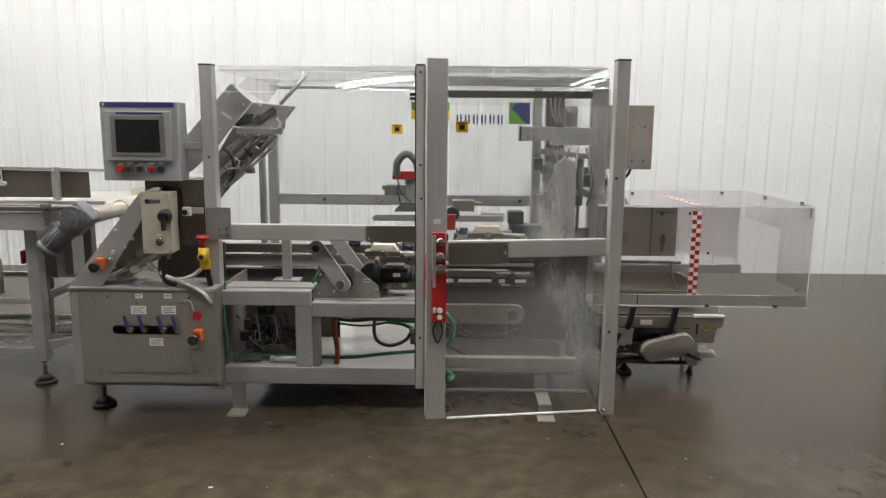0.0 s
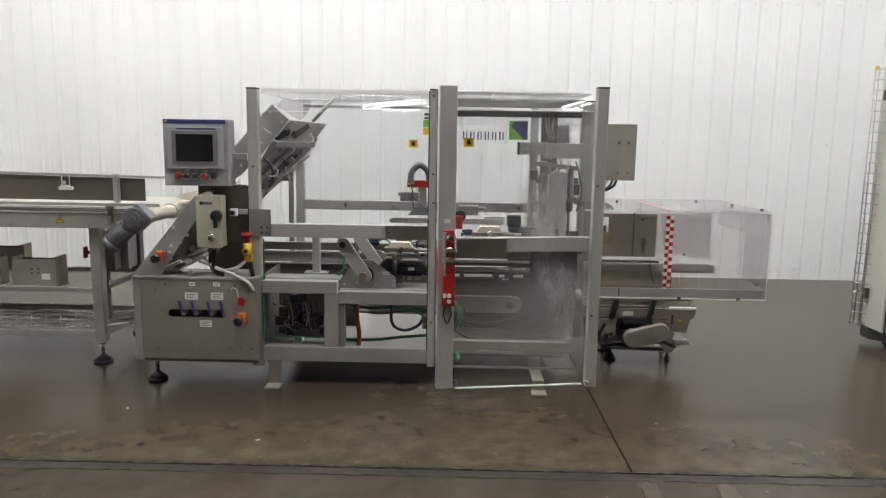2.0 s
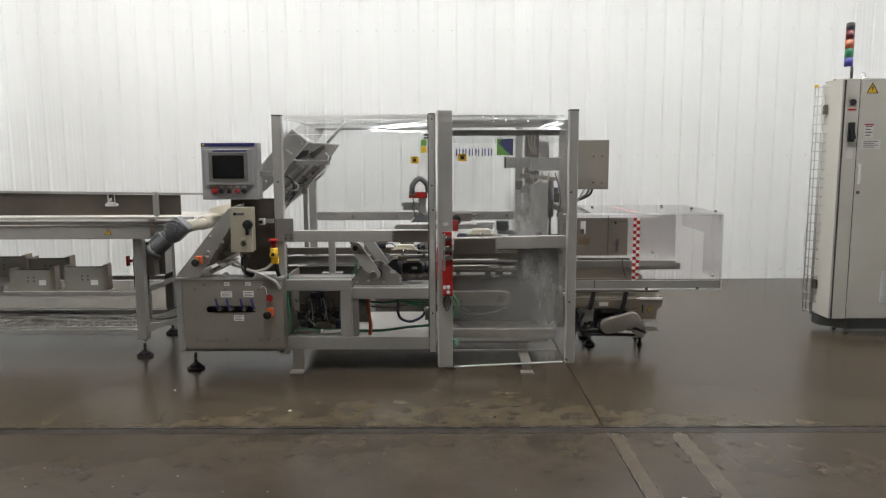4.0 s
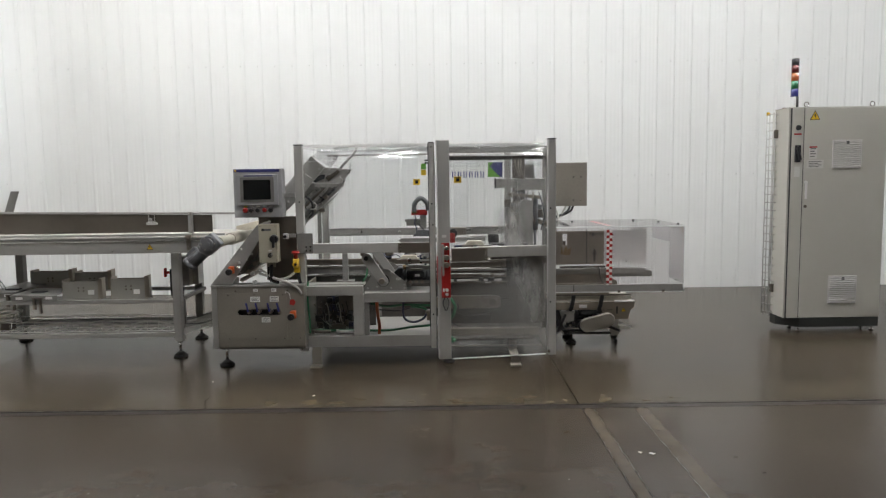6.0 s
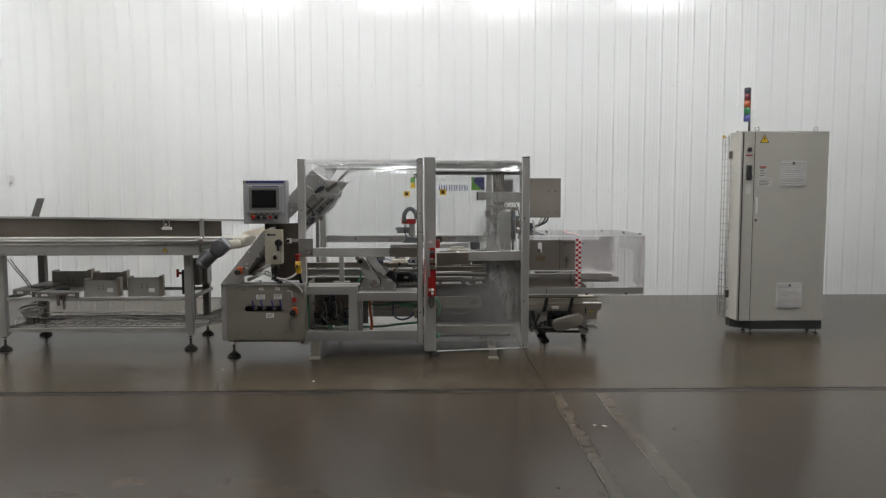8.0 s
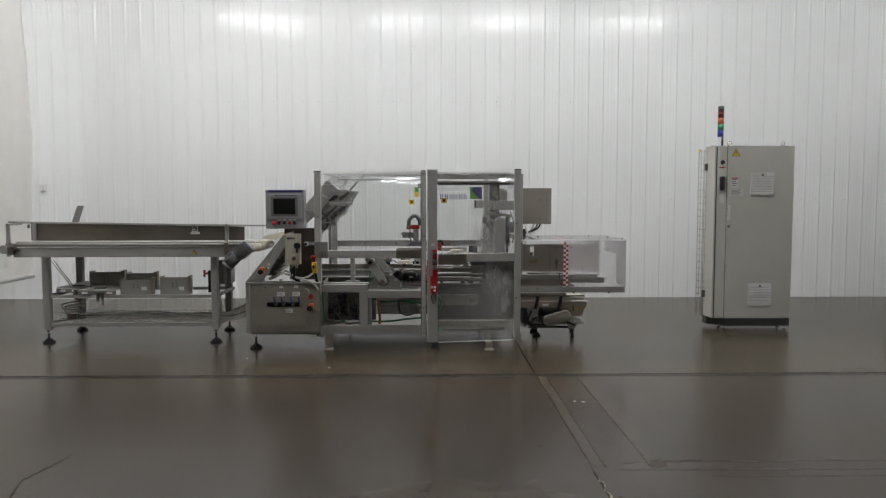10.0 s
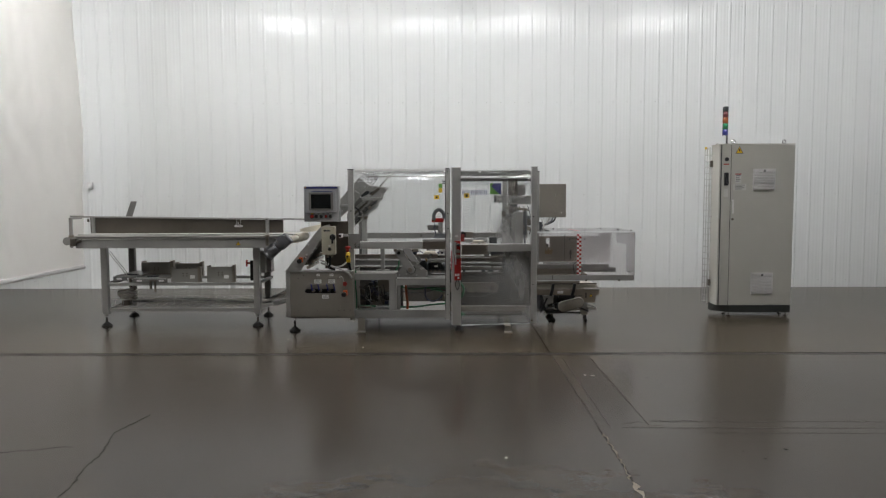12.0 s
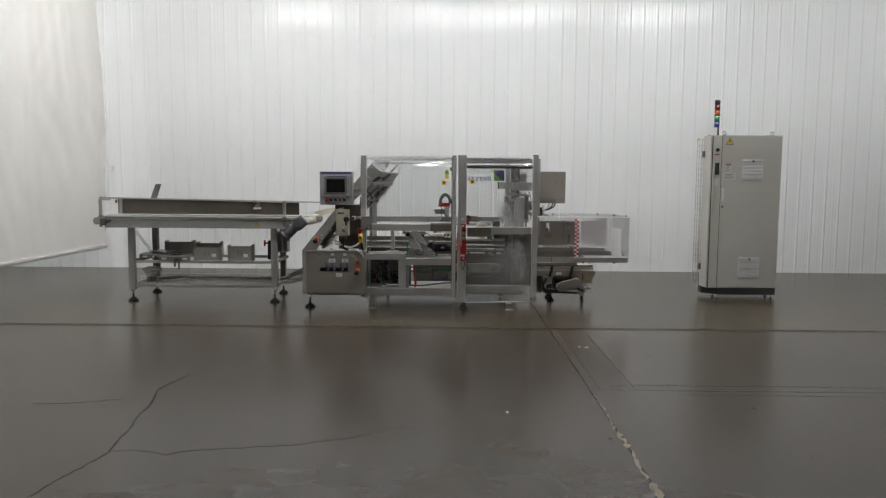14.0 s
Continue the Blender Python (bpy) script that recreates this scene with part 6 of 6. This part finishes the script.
part("side_beam", box(-4.44, -2.05, 3.735, 3.745, 1.031, 1.040, 0.002), M_BRIGHT, inf)
part("belt", prism(round_bar(-4.50, 1.030, -2.0, 1.030, 0.038), 3.78, 4.64), M_BELT, inf, "pale grey belt")
part("end_roller", joined(rod((-1.93, 3.72, 1.02), (-1.93, 4.66, 1.02), 0.043, 24, None, 0.004), rod((-1.93, 3.70, 1.02), (-1.93, 3.72, 1.02), 0.03, 16)), M_CREAM, inf, "cream end roller")
part("belt_drum", rod((-1.93, 4.06, 1.02), (-1.93, 4.64, 1.02), 0.056, 24, None, 0.006), M_CREAM, inf, "cream drum behind the end roller")
part("chute", prism([(-1.89, 1.13), (-1.75, 1.165), (-1.62, 1.19), (-1.62, 1.12), (-1.80, 1.09), (-1.89, 1.10)], 4.12, 4.62), M_CREAM_BLOCK, inf, "cream sloping transfer plate")
part("end_roller", rod((-4.50, 3.70, 1.015), (-4.50, 4.68, 1.015), 0.046, 20, None, 0.004), M_FRAME, inf)
part("guide_strip", box(-4.42, -1.90, 3.80, 3.82, 1.072, 1.092, 0.003), M_ALU, inf)
part("guide_strip", box(-4.42, -1.95, 3.755, 3.775, 1.050, 1.062, 0.002), M_FRAME_DARK, inf)
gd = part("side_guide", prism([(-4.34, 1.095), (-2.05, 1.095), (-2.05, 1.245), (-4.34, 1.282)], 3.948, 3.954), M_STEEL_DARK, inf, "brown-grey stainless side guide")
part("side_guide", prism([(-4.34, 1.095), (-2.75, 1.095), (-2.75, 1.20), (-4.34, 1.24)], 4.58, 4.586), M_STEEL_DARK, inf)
part("guide_rail", prism([(-4.57, 1.283), (-1.75, 1.246), (-1.75, 1.262), (-4.57, 1.305)], 3.93, 3.96), M_FRAME, inf)
part("guide_post", tube(-4.473, -4.437, 3.71, 3.735, 0.94, 1.285), M_FRAME, inf)
part("guide_arm", box(-4.47, -4.44, 3.71, 3.96, 1.265, 1.285, 0.003), M_FRAME, inf)
gp = part("guide_post", tube(-2.255, -2.215, 3.915, 3.947, 1.04, 1.275), M_FRAME, inf)
for z in (1.085, 1.255):
    part("bolt", bolt(-2.238, 3.915, z, 0.01, 0.008), M_BRIGHT, gp)
for x in (-4.455, -2.19):
    part("guide_clamp", joined(box(x - 0.018, x + 0.018, 3.722, 3.734, 0.955, 1.085, 0.004), *[bolt(x, 3.722, z, 0.011, 0.014) for z in (0.975, 1.005, 1.05)], box(x - 0.02, x + 0.03, 3.70, 3.73, 1.06, 1.085, 0.004)), M_STEEL, inf)
part("end_plate", box(-4.32, -4.28, 3.93, 3.95, 1.095, 1.28, 0.003), M_FRAME, inf)
part("end_fitting", joined(rod((-4.40, 3.72, 1.0), (-4.34, 3.72, 1.02), 0.016, 10), box(-4.46, -4.40, 3.70, 3.74, 0.96, 1.04, 0.004)), M_STEEL_DARK, inf)
part("guide_stud", rod((-4.36, 3.94, 1.27), (-4.36, 3.94, 1.23), 0.012, 8), M_STEEL_DARK, inf)
part("upright_plate", prism([(-4.05, 1.28), (-3.98, 1.47), (-3.905, 1.47), (-3.97, 1.28)], 4.24, 4.25), M_FRAME_DARK, inf, "grey plate leaning above the guide")
sb = part("sensor_bracket", joined(box(-2.605, -2.595, 3.93, 3.945, 1.19, 1.27, 0.001), box(-2.555, -2.545, 3.93, 3.945, 1.19, 1.27, 0.001), box(-2.61, -2.54, 3.925, 3.94, 1.185, 1.20, 0.002)), M_BRIGHT, inf, "bright sensor bracket")
part("sensor", prism(round_bar(-2.61, 1.175, -2.54, 1.175, 0.012), 3.915, 3.945), M_PANEL, sb)
part("nut", rod((-2.575, 3.92, 1.215), (-2.575, 3.91, 1.215), 0.013, 6), M_BRIGHT, sb)
warning_label(inf, -2.53, 0.985, 0.028, 3.745)
for x in (-4.05, -2.85):
    part("screw", bolt(x, 3.745, 0.955, 0.007, 0.004), M_BRIGHT, inf)
# gear motor, hung at an angle
MX, MZ = -1.985, 1.015
mo = part("gear_motor", joined(rod((MX, 3.60, MZ), (MX, 3.74, MZ), 0.072, 22, None, 0.006), turned(box(MX - 0.075, MX + 0.075, 3.62, 3.72, MZ - 0.075, MZ + 0.06, 0.014), about(MX, 3.67, MZ, 0, -42, 0)),
                               rod((MX, 3.60, MZ), (MX, 3.585, MZ), 0.045, 18), rod((MX, 3.585, MZ), (MX, 3.575, MZ), 0.02, 12)), M_MOTOR, inf, "blue-grey angled gear motor")
ux, uz = -math.sin(radians(44)), -math.cos(radians(44)) * 0.92
for a, b, r in ((0.06, 0.10, 0.062), (0.10, 0.235, 0.058), (0.235, 0.275, 0.064)):
    part("motor_can", rod((MX + ux * a, 3.67, MZ + uz * a), (MX + ux * b, 3.67, MZ + uz * b), r, 20, None, 0.004), M_MOTOR, mo)
fins = []
for k in range(10):
    t = 2 * math.pi * k / 10
    fins.append(turned(box(-0.004, 0.004, -0.0605, 0.0605, 0.105, 0.23, 0.0), Matrix.Translation((MX, 3.67, MZ)) @ Vector((ux, 0, uz)).to_track_quat("Z", "Y").to_matrix().to_4x4() @ pose(0, 0, 0, 0, 0, 18 * k)))
for f in fins:
    part("cooling_fin", f, M_MOTOR, mo)
part("terminal_box", turned(box(MX - 0.20, MX - 0.10, 3.64, 3.70, MZ - 0.10, MZ - 0.05, 0.006), about(MX - 0.15, 3.67, MZ - 0.08, 0, -44, 0)), M_MOTOR, mo)
for k in range(6):
    t = 2 * math.pi * k / 6
    part("screw", bolt(MX + 0.056 * math.cos(t), 3.60, MZ + 0.056 * math.sin(t), 0.006, 0.006), M_STEEL, mo)
# leg box with a red switch, hanging hose and air unit
lb = part("switch_box", box(-2.37, -2.27, 3.93, 4.02, 0.62, 0.88, 0.005), M_FRAME, inf, "grey switch box on the leg")
part("box_lid", box(-2.36, -2.22, 4.02, 4.16, 0.62, 0.84, 0.004), M_FRAME, lb)
part("red_handle", joined(box(-2.515, -2.498, 3.98, 4.02, 0.69, 0.77, 0.006), rod((-2.498, 4.0, 0.73), (-2.47, 4.0, 0.73), 0.012, 12)), M_RED, inf, "red isolator handle")
part("handle_box", box(-2.47, -2.39, 4.0, 4.10, 0.52, 0.76, 0.005), M_MOTOR_DARK, inf)
part("cable", hose([(-2.33, 3.96, 0.63), (-2.325, 3.93, 0.58), (-2.335, 3.93, 0.48), (-2.36, 3.93, 0.40), (-2.37, 3.95, 0.30)], 0.006, 8), M_HOSE, inf)
part("air_unit", joined(box(-2.414, -2.370, 3.93, 3.98, 0.483, 0.545, 0.006), box(-2.408, -2.376, 3.935, 3.975, 0.545, 0.559, 0.003)), M_LEVER, inf, "blue air regulator")
part("air_filter", joined(rod((-2.39, 3.955, 0.42), (-2.39, 3.955, 0.483), 0.014, 12), box(-2.405, -2.372, 3.94, 3.97, 0.33, 0.42, 0.005)), M_STEEL, inf)
ap = part("air_plate", box(-2.361, -2.318, 3.94, 3.955, 0.274, 0.50, 0.003), M_FRAME, inf)
for z in (0.295, 0.38, 0.48):
    part("screw", bolt(-2.34, 3.94, z, 0.007, 0.005), M_BLACK, ap)
part("gusset", prism([(-2.31, 0.19), (-2.31, 0.26), (-2.16, 0.28), (-2.16, 0.255)], 3.84, 3.87), M_FRAME, inf)
part("floor_rail", box(-2.31, -1.92, 4.56, 4.60, 0.175, 0.205, 0.003), M_FRAME, inf)
# wire cable tray with cables
tray = part("wire_tray", joined(*[rod((-4.09, y, z), (-2.39, y, z), 0.0035, 6) for y, z in ((3.90, 0.31), (3.90, 0.225), (4.0, 0.225), (4.1, 0.225), (4.2, 0.225), (4.2, 0.31))],
                                *[hose([(x, 3.90, 0.31), (x, 3.90, 0.226), (x, 4.2, 0.226), (x, 4.2, 0.31)], 0.003, 5, 3) for x in [-4.05 + 0.1 * k for k in range(17)]]), M_WIRE, inf, "zinc wire cable tray")
rnd = random.Random(11)
for k in range(9):
    y = 3.93 + 0.028 * k
    x0 = rnd.choice((-4.05, -3.7, -3.3))
    pts = [(x0, y, 0.245)] + [(x0 + (-2.45 - x0) * t, y + rnd.uniform(-0.03, 0.03), 0.25 + rnd.uniform(0, 0.05)) for t in (0.25, 0.5, 0.75)] + [(-2.42, y, 0.26), (-2.22, y + 0.05, 0.22 + 0.012 * k), (-2.0, y + 0.1, 0.27 + 0.02 * k)]
    part("cable", hose(pts, rnd.choice((0.005, 0.007, 0.009)), 6), rnd.choice((M_CABLE_W, M_HOSE, M_CABLE_W, M_CABLE_W)), tray)
for k in range(3):
    part("cable", hose([(-2.0, 4.1 + 0.05 * k, 0.30), (-1.95, 4.05 + 0.05 * k, 0.38), (-1.91, 4.0, 0.52), (-1.88, 3.95, 0.60)], 0.009, 8), M_CABLE_W, tray)
part("yellow_end", box(-1.945, -1.915, 3.90, 3.98, 0.54, 0.62, 0.006), M_YELLOW, tray)
part("hose_ladder", joined(*[hose([(-4.17 + d, 4.0, 0.88), (-4.10 + d, 4.0, 0.78), (-3.98 + d, 4.0, 0.62), (-3.92 + d, 4.0, 0.45)], 0.004, 6) for d in (0, 0.03)],
                           *[rod((-4.10 + 0.03 * k, 4.0, 0.78 - 0.04 * k), (-4.07 + 0.03 * k, 4.0, 0.785 - 0.04 * k), 0.003, 5) for k in range(6)]), M_FRAME_DARK, inf)

# ---- loose stainless hoppers on the conveyor's shelf ----
def hopper(name, label, x0, x1, z0, z1, y0, y1, label_x=None):
    """Open-topped folded steel hopper: front with vent holes, taller end cheek with a flange, back and floor."""
    h = thing(name, ((x0 + x1) / 2, (y0 + y1) / 2, z0), label, "metal hopper", "loose hoppers on the shelf")
    f = part("front_plate", box(x0, x1 - 0.02, y0, y0 + 0.004, z0, z1, 0.001), M_HOPPER, h)
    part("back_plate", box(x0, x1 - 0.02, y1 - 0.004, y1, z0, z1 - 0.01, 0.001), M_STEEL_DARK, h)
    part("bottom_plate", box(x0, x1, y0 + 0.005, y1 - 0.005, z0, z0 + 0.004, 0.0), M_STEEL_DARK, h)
    part("end_cheek", joined(box(x1 - 0.02, x1 - 0.014, y0 - 0.004, y1, z0, z1 + 0.02, 0.001), box(x1 - 0.014, x1 + 0.018, y0 - 0.004, y0 + 0.0, z0 + 0.01, z1 + 0.02, 0.001)), M_STEEL, h)
    part("end_cheek", box(x0 - 0.005, x0, y0, y1, z0, z1 + 0.012, 0.001), M_STEEL, h)
    cx, cz = (x0 + x1) / 2 - 0.005, (z0 + z1) / 2 + 0.01
    for i in (-1, 1):
        for k in (-1, 1):
            part("vent_hole", prism(disc(cx + 0.022 * i, cz + 0.014 * k, 0.008, 12), y0 - 0.0012, y0 - 0.0004, bev=0), M_STEEL_DARK, f)
    if label_x:
        part("label", box(label_x, label_x + 0.055, y0 - 0.0015, y0 - 0.0003, z0 + 0.045, z0 + 0.085, 0), M_WHITE, f, "white sticker")
    return h


hopper("hopper", "grey folded steel hopper with white sticker on the shelf", -2.935, -2.62, 0.518, 0.700, 3.86, 3.99, -2.74)
hopper("hopper", "grey folded steel hopper with pale sticker on the shelf", -3.36, -3.03, 0.518, 0.680, 3.86, 3.99, -3.14)
hopper("hopper", "dark stainless hopper lying behind the others", -3.52, -3.19, 0.530, 0.690, 4.40, 4.55)
hopper("hopper", "dark open stainless hopper standing at the shelf's back", -3.94, -3.56, 0.530, 0.705, 4.40, 4.55)


def flat_tray(x0, x1, z, y0, y1):
    t = thing("guide_tray", ((x0 + x1) / 2, (y0 + y1) / 2, z), "flat grey steel tray with brackets on the shelf", "metal tray", "flat trays on the shelf")
    part("deck", box(x0, x1, y0, y1, z + 0.046, z + 0.056, 0.002), M_FRAME, t)
    part("skirt", box(x0, x1, y0, y0 + 0.006, z + 0.0, z + 0.044, 0.001), M_FRAME_DARK, t)
    for x in (x0 + 0.04, x1 - 0.10):
        part("window", box(x, x + 0.06, y0 - 0.002, y0 - 0.0005, z + 0.012, z + 0.034, 0), M_PANEL, t)
    part("insert", box(x0 + 0.12, x0 + 0.24, y0 + 0.1, y0 + 0.16, z + 0.057, z + 0.066, 0.001), M_BLACK, t)
    part("bracket", joined(box(x0 + 0.20, x0 + 0.22, y0 - 0.03, y0 - 0.002, z - 0.075, z + 0.03, 0.002), box(x0 + 0.255, x0 + 0.27, y0 - 0.03, y0 - 0.002, z - 0.11, z + 0.03, 0.002), box(x0 + 0.19, x0 + 0.28, y0 - 0.02, y0 - 0.004, z + 0.018, z + 0.032, 0.002)), M_STEEL_DARK, t)
    return t


flat_tray(-3.80, -3.40, 0.518, 3.83, 4.22)
flat_tray(-4.07, -3.80, 0.535, 3.90, 4.55)
coil = thing("hose_coil", (-3.98, 4.05, 0.22), "loose white and grey pipes coiled on the lower tray", "hose")
for k in range(3):
    r = 0.06 + 0.015 * k
    part("turn", hose([(-3.97 + 1.3 * r * math.cos(a), 4.05 + r * math.sin(a), 0.32 + 0.03 * k + 0.02 * math.sin(a)) for a in [2 * math.pi * q / 10 for q in range(10)]], 0.012, 8), M_PANEL if k % 2 else M_CABLE_W, coil)
part("clamp", box(-4.02, -3.93, 3.99, 4.10, 0.225, 0.29, 0.008), M_STEEL_DARK, coil)

# ---- control cabinet ----
CX0, CXM, CX1, CY0, CY1 = 3.28, 3.422, 4.205, 4.48, 4.78
cab = thing("control_cabinet", (3.75, 4.63, 0.0), "tall pale grey electrical cabinet with vents and beacon", "electrical cabinet")
body = part("body", box(CX0, CX1, CY0 + 0.022, CY1, 0.135, 2.150, 0.006), M_CABINET, cab)
part("lid", box(CX0 - 0.004, CX1 + 0.004, CY0 + 0.004, CY1 + 0.004, 2.150, 2.158, 0.002), M_CABINET, body)
part("seam", box(CX0 + 0.016, CX0 + 0.0255, CY0 + 0.012, CY0 + 0.022, 0.138, 2.148, 0), M_BLACK, body)
part("flange_strip", box(CX0 + 0.026, CXM - 0.006, CY0 + 0.004, CY0 + 0.022, 0.138, 2.148, 0.004), M_CABINET, body)
dr = part("cabinet_door", box(CXM, CX1 - 0.001, CY0, CY0 + 0.020, 0.140, 2.147, 0.005), M_CABINET, cab)
part("seal", box(CXM - 0.0058, CXM - 0.0005, CY0 + 0.006, CY0 + 0.02, 0.14, 2.147, 0.0), M_BLACK, dr, "black door seal")
part("plinth", prism([(CXM + 0.015, CY0 + 0.003), (CX1 - 0.005, CY0 + 0.003), (CX1 - 0.005, CY1 - 0.01), (3.275, CY1 - 0.01), (3.275, 4.655)], 0.045, 0.134, "z"), M_PLINTH, cab, "dark grey plinth")
for x in (CXM + 0.03, CX1 - 0.035):
    for y in (CY0 + 0.06, CY1 - 0.06):
        part("foot", joined(rod((x, y, 0.0), (x, y, 0.012), 0.022, 12), rod((x, y, 0.012), (x, y, 0.05), 0.007, 8)), M_BRIGHT, cab)


def vent(x0, x1, z0, z1):
    v = part("vent", joined(box(x0, x0 + 0.008, CY0 - 0.014, CY0 - 0.0005, z0, z1, 0.002), box(x1 - 0.008, x1, CY0 - 0.014, CY0 - 0.0005, z0, z1, 0.002),
                            box(x0, x1, CY0 - 0.018, CY0 - 0.0005, z1 - 0.012, z1, 0.002), box(x0, x1, CY0 - 0.014, CY0 - 0.0005, z0, z0 + 0.008, 0.002)), M_PANEL, dr, "pale louvred vent")
    part("filter_mat", box(x0 + 0.008, x1 - 0.008, CY0 - 0.004, CY0 - 0.0005, z0 + 0.008, z1 - 0.012, 0), M_CABINET, v, "grey filter mat")
    n = 13
    for k in range(n):
        z = z0 + 0.018 + (z1 - z0 - 0.04) * k / (n - 1)
        part("louvre", turned(box(x0 + 0.008, x1 - 0.008, CY0 - 0.018, CY0 - 0.005, z - 0.0045, z + 0.0045, 0), about(0, CY0 - 0.012, z, 48, 0, 0)), M_PANEL, v)
    part("badge", box((x0 + x1) / 2 - 0.014, (x0 + x1) / 2 + 0.014, CY0 - 0.0185, CY0 - 0.0165, z1 - 0.04, z1 - 0.012, 0), M_PRINT, v)


vent(3.690, 3.965, 1.578, 1.846)
vent(3.695, 3.968, 0.280, 0.548)
warning_label(dr, 3.515, 2.075, 0.05, CY0)
sw = part("main_switch", joined(box(3.333, 3.383, CY0 - 0.02, CY0 + 0.004, 1.64, 1.80, 0.005), turned(box(3.348, 3.368, CY0 - 0.05, CY0 - 0.02, 1.66, 1.79, 0.005), about(3.358, CY0, 1.72, 0, -12, 0))), M_BLACK, cab, "black main switch handle")
part("switch_lock", rod((3.36, CY0 + 0.004, 1.965), (3.36, CY0 - 0.02, 1.965), 0.026, 16, 0.022, 0.003), M_BLACK, sw)
part("switch_sign", box(3.325, 3.393, CY0 + 0.001, CY0 + 0.0038, 1.897, 1.912, 0), M_RED, sw)
part("switch_sign", box(3.333, 3.387, CY0 + 0.001, CY0 + 0.0038, 1.50, 1.60, 0), M_LABEL, sw)
hd = part("door_handle", joined(rod((3.447, CY0, 1.45), (3.447, CY0 - 0.014, 1.45), 0.014, 14), box(3.438, 3.456, CY0 - 0.022, CY0 - 0.006, 1.29, 1.46, 0.006)), M_PANEL, dr, "pale swing handle")
part("lock", rod((3.447, CY0, 1.22), (3.447, CY0 - 0.012, 1.22), 0.014, 12), M_STEEL_DARK, hd)
for x0, x1, z0, z1 in ((3.47, 3.545, 1.67, 1.79), (3.45, 3.61, 1.58, 1.66)):
    paper_label(dr, x0, x1, z0, z1, CY0, 4, "label", M_LABEL)
part("sign_bar", box(3.47, 3.545, CY0 - 0.003, CY0 - 0.0017, 1.775, 1.788, 0), M_RED, dr)
for x, y in ((3.46, 4.54), (4.10, 4.56), (4.12, 4.72), (3.33, 4.72)):
    part("lifting_eye", joined(hose([(x + 0.022 * math.cos(a), y, 2.186 + 0.022 * math.sin(a)) for a in [2 * math.pi * k / 12 for k in range(13)]], 0.005, 6, 2), rod((x, y, 2.158), (x, y, 2.168), 0.014, 10)), M_BRIGHT, cab) if x < 4.05 and y < 4.7 or x > 4.05 and y < 4.7 else part("lid_bolt", rod((x, y, 2.158), (x, y, 2.175), 0.016, 8), M_STEEL, cab)
# signal beacon on the roof
bc = part("beacon", joined(rod((3.40, 4.60, 2.158), (3.40, 4.60, 2.166), 0.03, 14), rod((3.40, 4.60, 2.166), (3.40, 4.60, 2.27), 0.012, 10)), M_BLACK, cab, "signal beacon with dark, red, amber, green and blue rings")


def lens(name, col):
    m, nt, nodes, links, bsdf = make(name)
    n = noise_of(nt, 60, 2)
    r = ramp_of(nt, n.outputs["Fac"], [(0.3, [c * 0.85 for c in col]), (0.7, col)])
    links.new(r.outputs["Color"], bsdf.inputs["Base Color"])
    bsdf.inputs["Roughness"].default_value = 0.2
    bsdf.inputs["Coat Weight"].default_value = 0.5
    return m


for z0, z1, m in ((2.27, 2.345, lens("blue_lens", (0.03, 0.04, 0.22))), (2.345, 2.42, lens("green_lens", (0.015, 0.17, 0.06))), (2.42, 2.495, lens("amber_lens", (0.42, 0.10, 0.025))),
                  (2.495, 2.57, lens("red_lens", (0.13, 0.012, 0.012))), (2.57, 2.63, M_BLACK)):
    part("beacon_ring", joined(rod((3.40, 4.66, z0 + 0.002), (3.40, 4.66, z1 - 0.004), 0.035, 20), rod((3.40, 4.66, z1 - 0.004), (3.40, 4.66, z1 + 0.002), 0.032, 20)), m, bc)
# wire ladder on the cabinet's side
ld = part("wire_ladder", joined(*[rod((x, y, 0.13), (x, y, 2.13), 0.005, 6) for x, y in ((3.25, 4.735), (3.195, 4.78), (3.228, 4.79), (3.235, 4.73))],
                                *[hose([(3.276, 4.715, z - 0.004), (3.235, 4.728, z), (3.195, 4.77, z), (3.20, 4.79, z), (3.228, 4.795, z)], 0.004, 5, 3) for z in [0.16 + 0.078 * k for k in range(26)]]), M_WIRE, cab, "zinc wire cable ladder")
for z in (1.92, 0.40):
    part("ladder_clip", box(3.245, 3.2745, 4.70, 4.74, z - 0.04, z + 0.04, 0.004), M_STEEL_DARK, ld)

part("ladder_tag", box(3.190, 3.215, 4.765, 4.785, 2.105, 2.135, 0.003), M_YELLOW, ld, "yellow end tag")

# ---- litter on the floor ----
rnd = random.Random(5)
for x, y, s in ((-0.96, 2.62, 0.013), (-1.81, 3.02, 0.009), (0.237, -0.477, 0.017), (1.06, 1.47, 0.022), (1.12, 1.45, 0.0215)):
    pts = [(x + s * rnd.uniform(0.25, 1) * math.cos(a), y + 0.8 * s * rnd.uniform(0.25, 1) * math.sin(a)) for a in [2 * math.pi * k / 9 for k in range(9)]]
    ob = solid("paper_scrap", prism(pts, 0.0005, 0.003, "z", 0), M_LABEL if s > 0.021 else M_WHITE, "scrap of pale paper on the concrete floor", "litter", "scraps on the floor")
    placed(ob, (x, y, 0.0005))
for x, y in ((1.655, -0.371), (1.919, -0.338), (1.883, -1.205), (0.645, 0.471), (1.559, 1.386), (1.619, 1.170), (2.038, 1.186), (0.813, -0.959), (1.735, -0.488), (3.354, 0.820)):
    s = rnd.uniform(0.008, 0.02)
    pts = [(x + s * rnd.uniform(0.4, 1) * math.cos(a), y + 0.6 * s * rnd.uniform(0.4, 1) * math.sin(a)) for a in [2 * math.pi * k / 9 for k in range(9)]]
    part("chip_mark", prism(pts, -0.004, 0.0012, "z", 0), M_CRACK, floor)
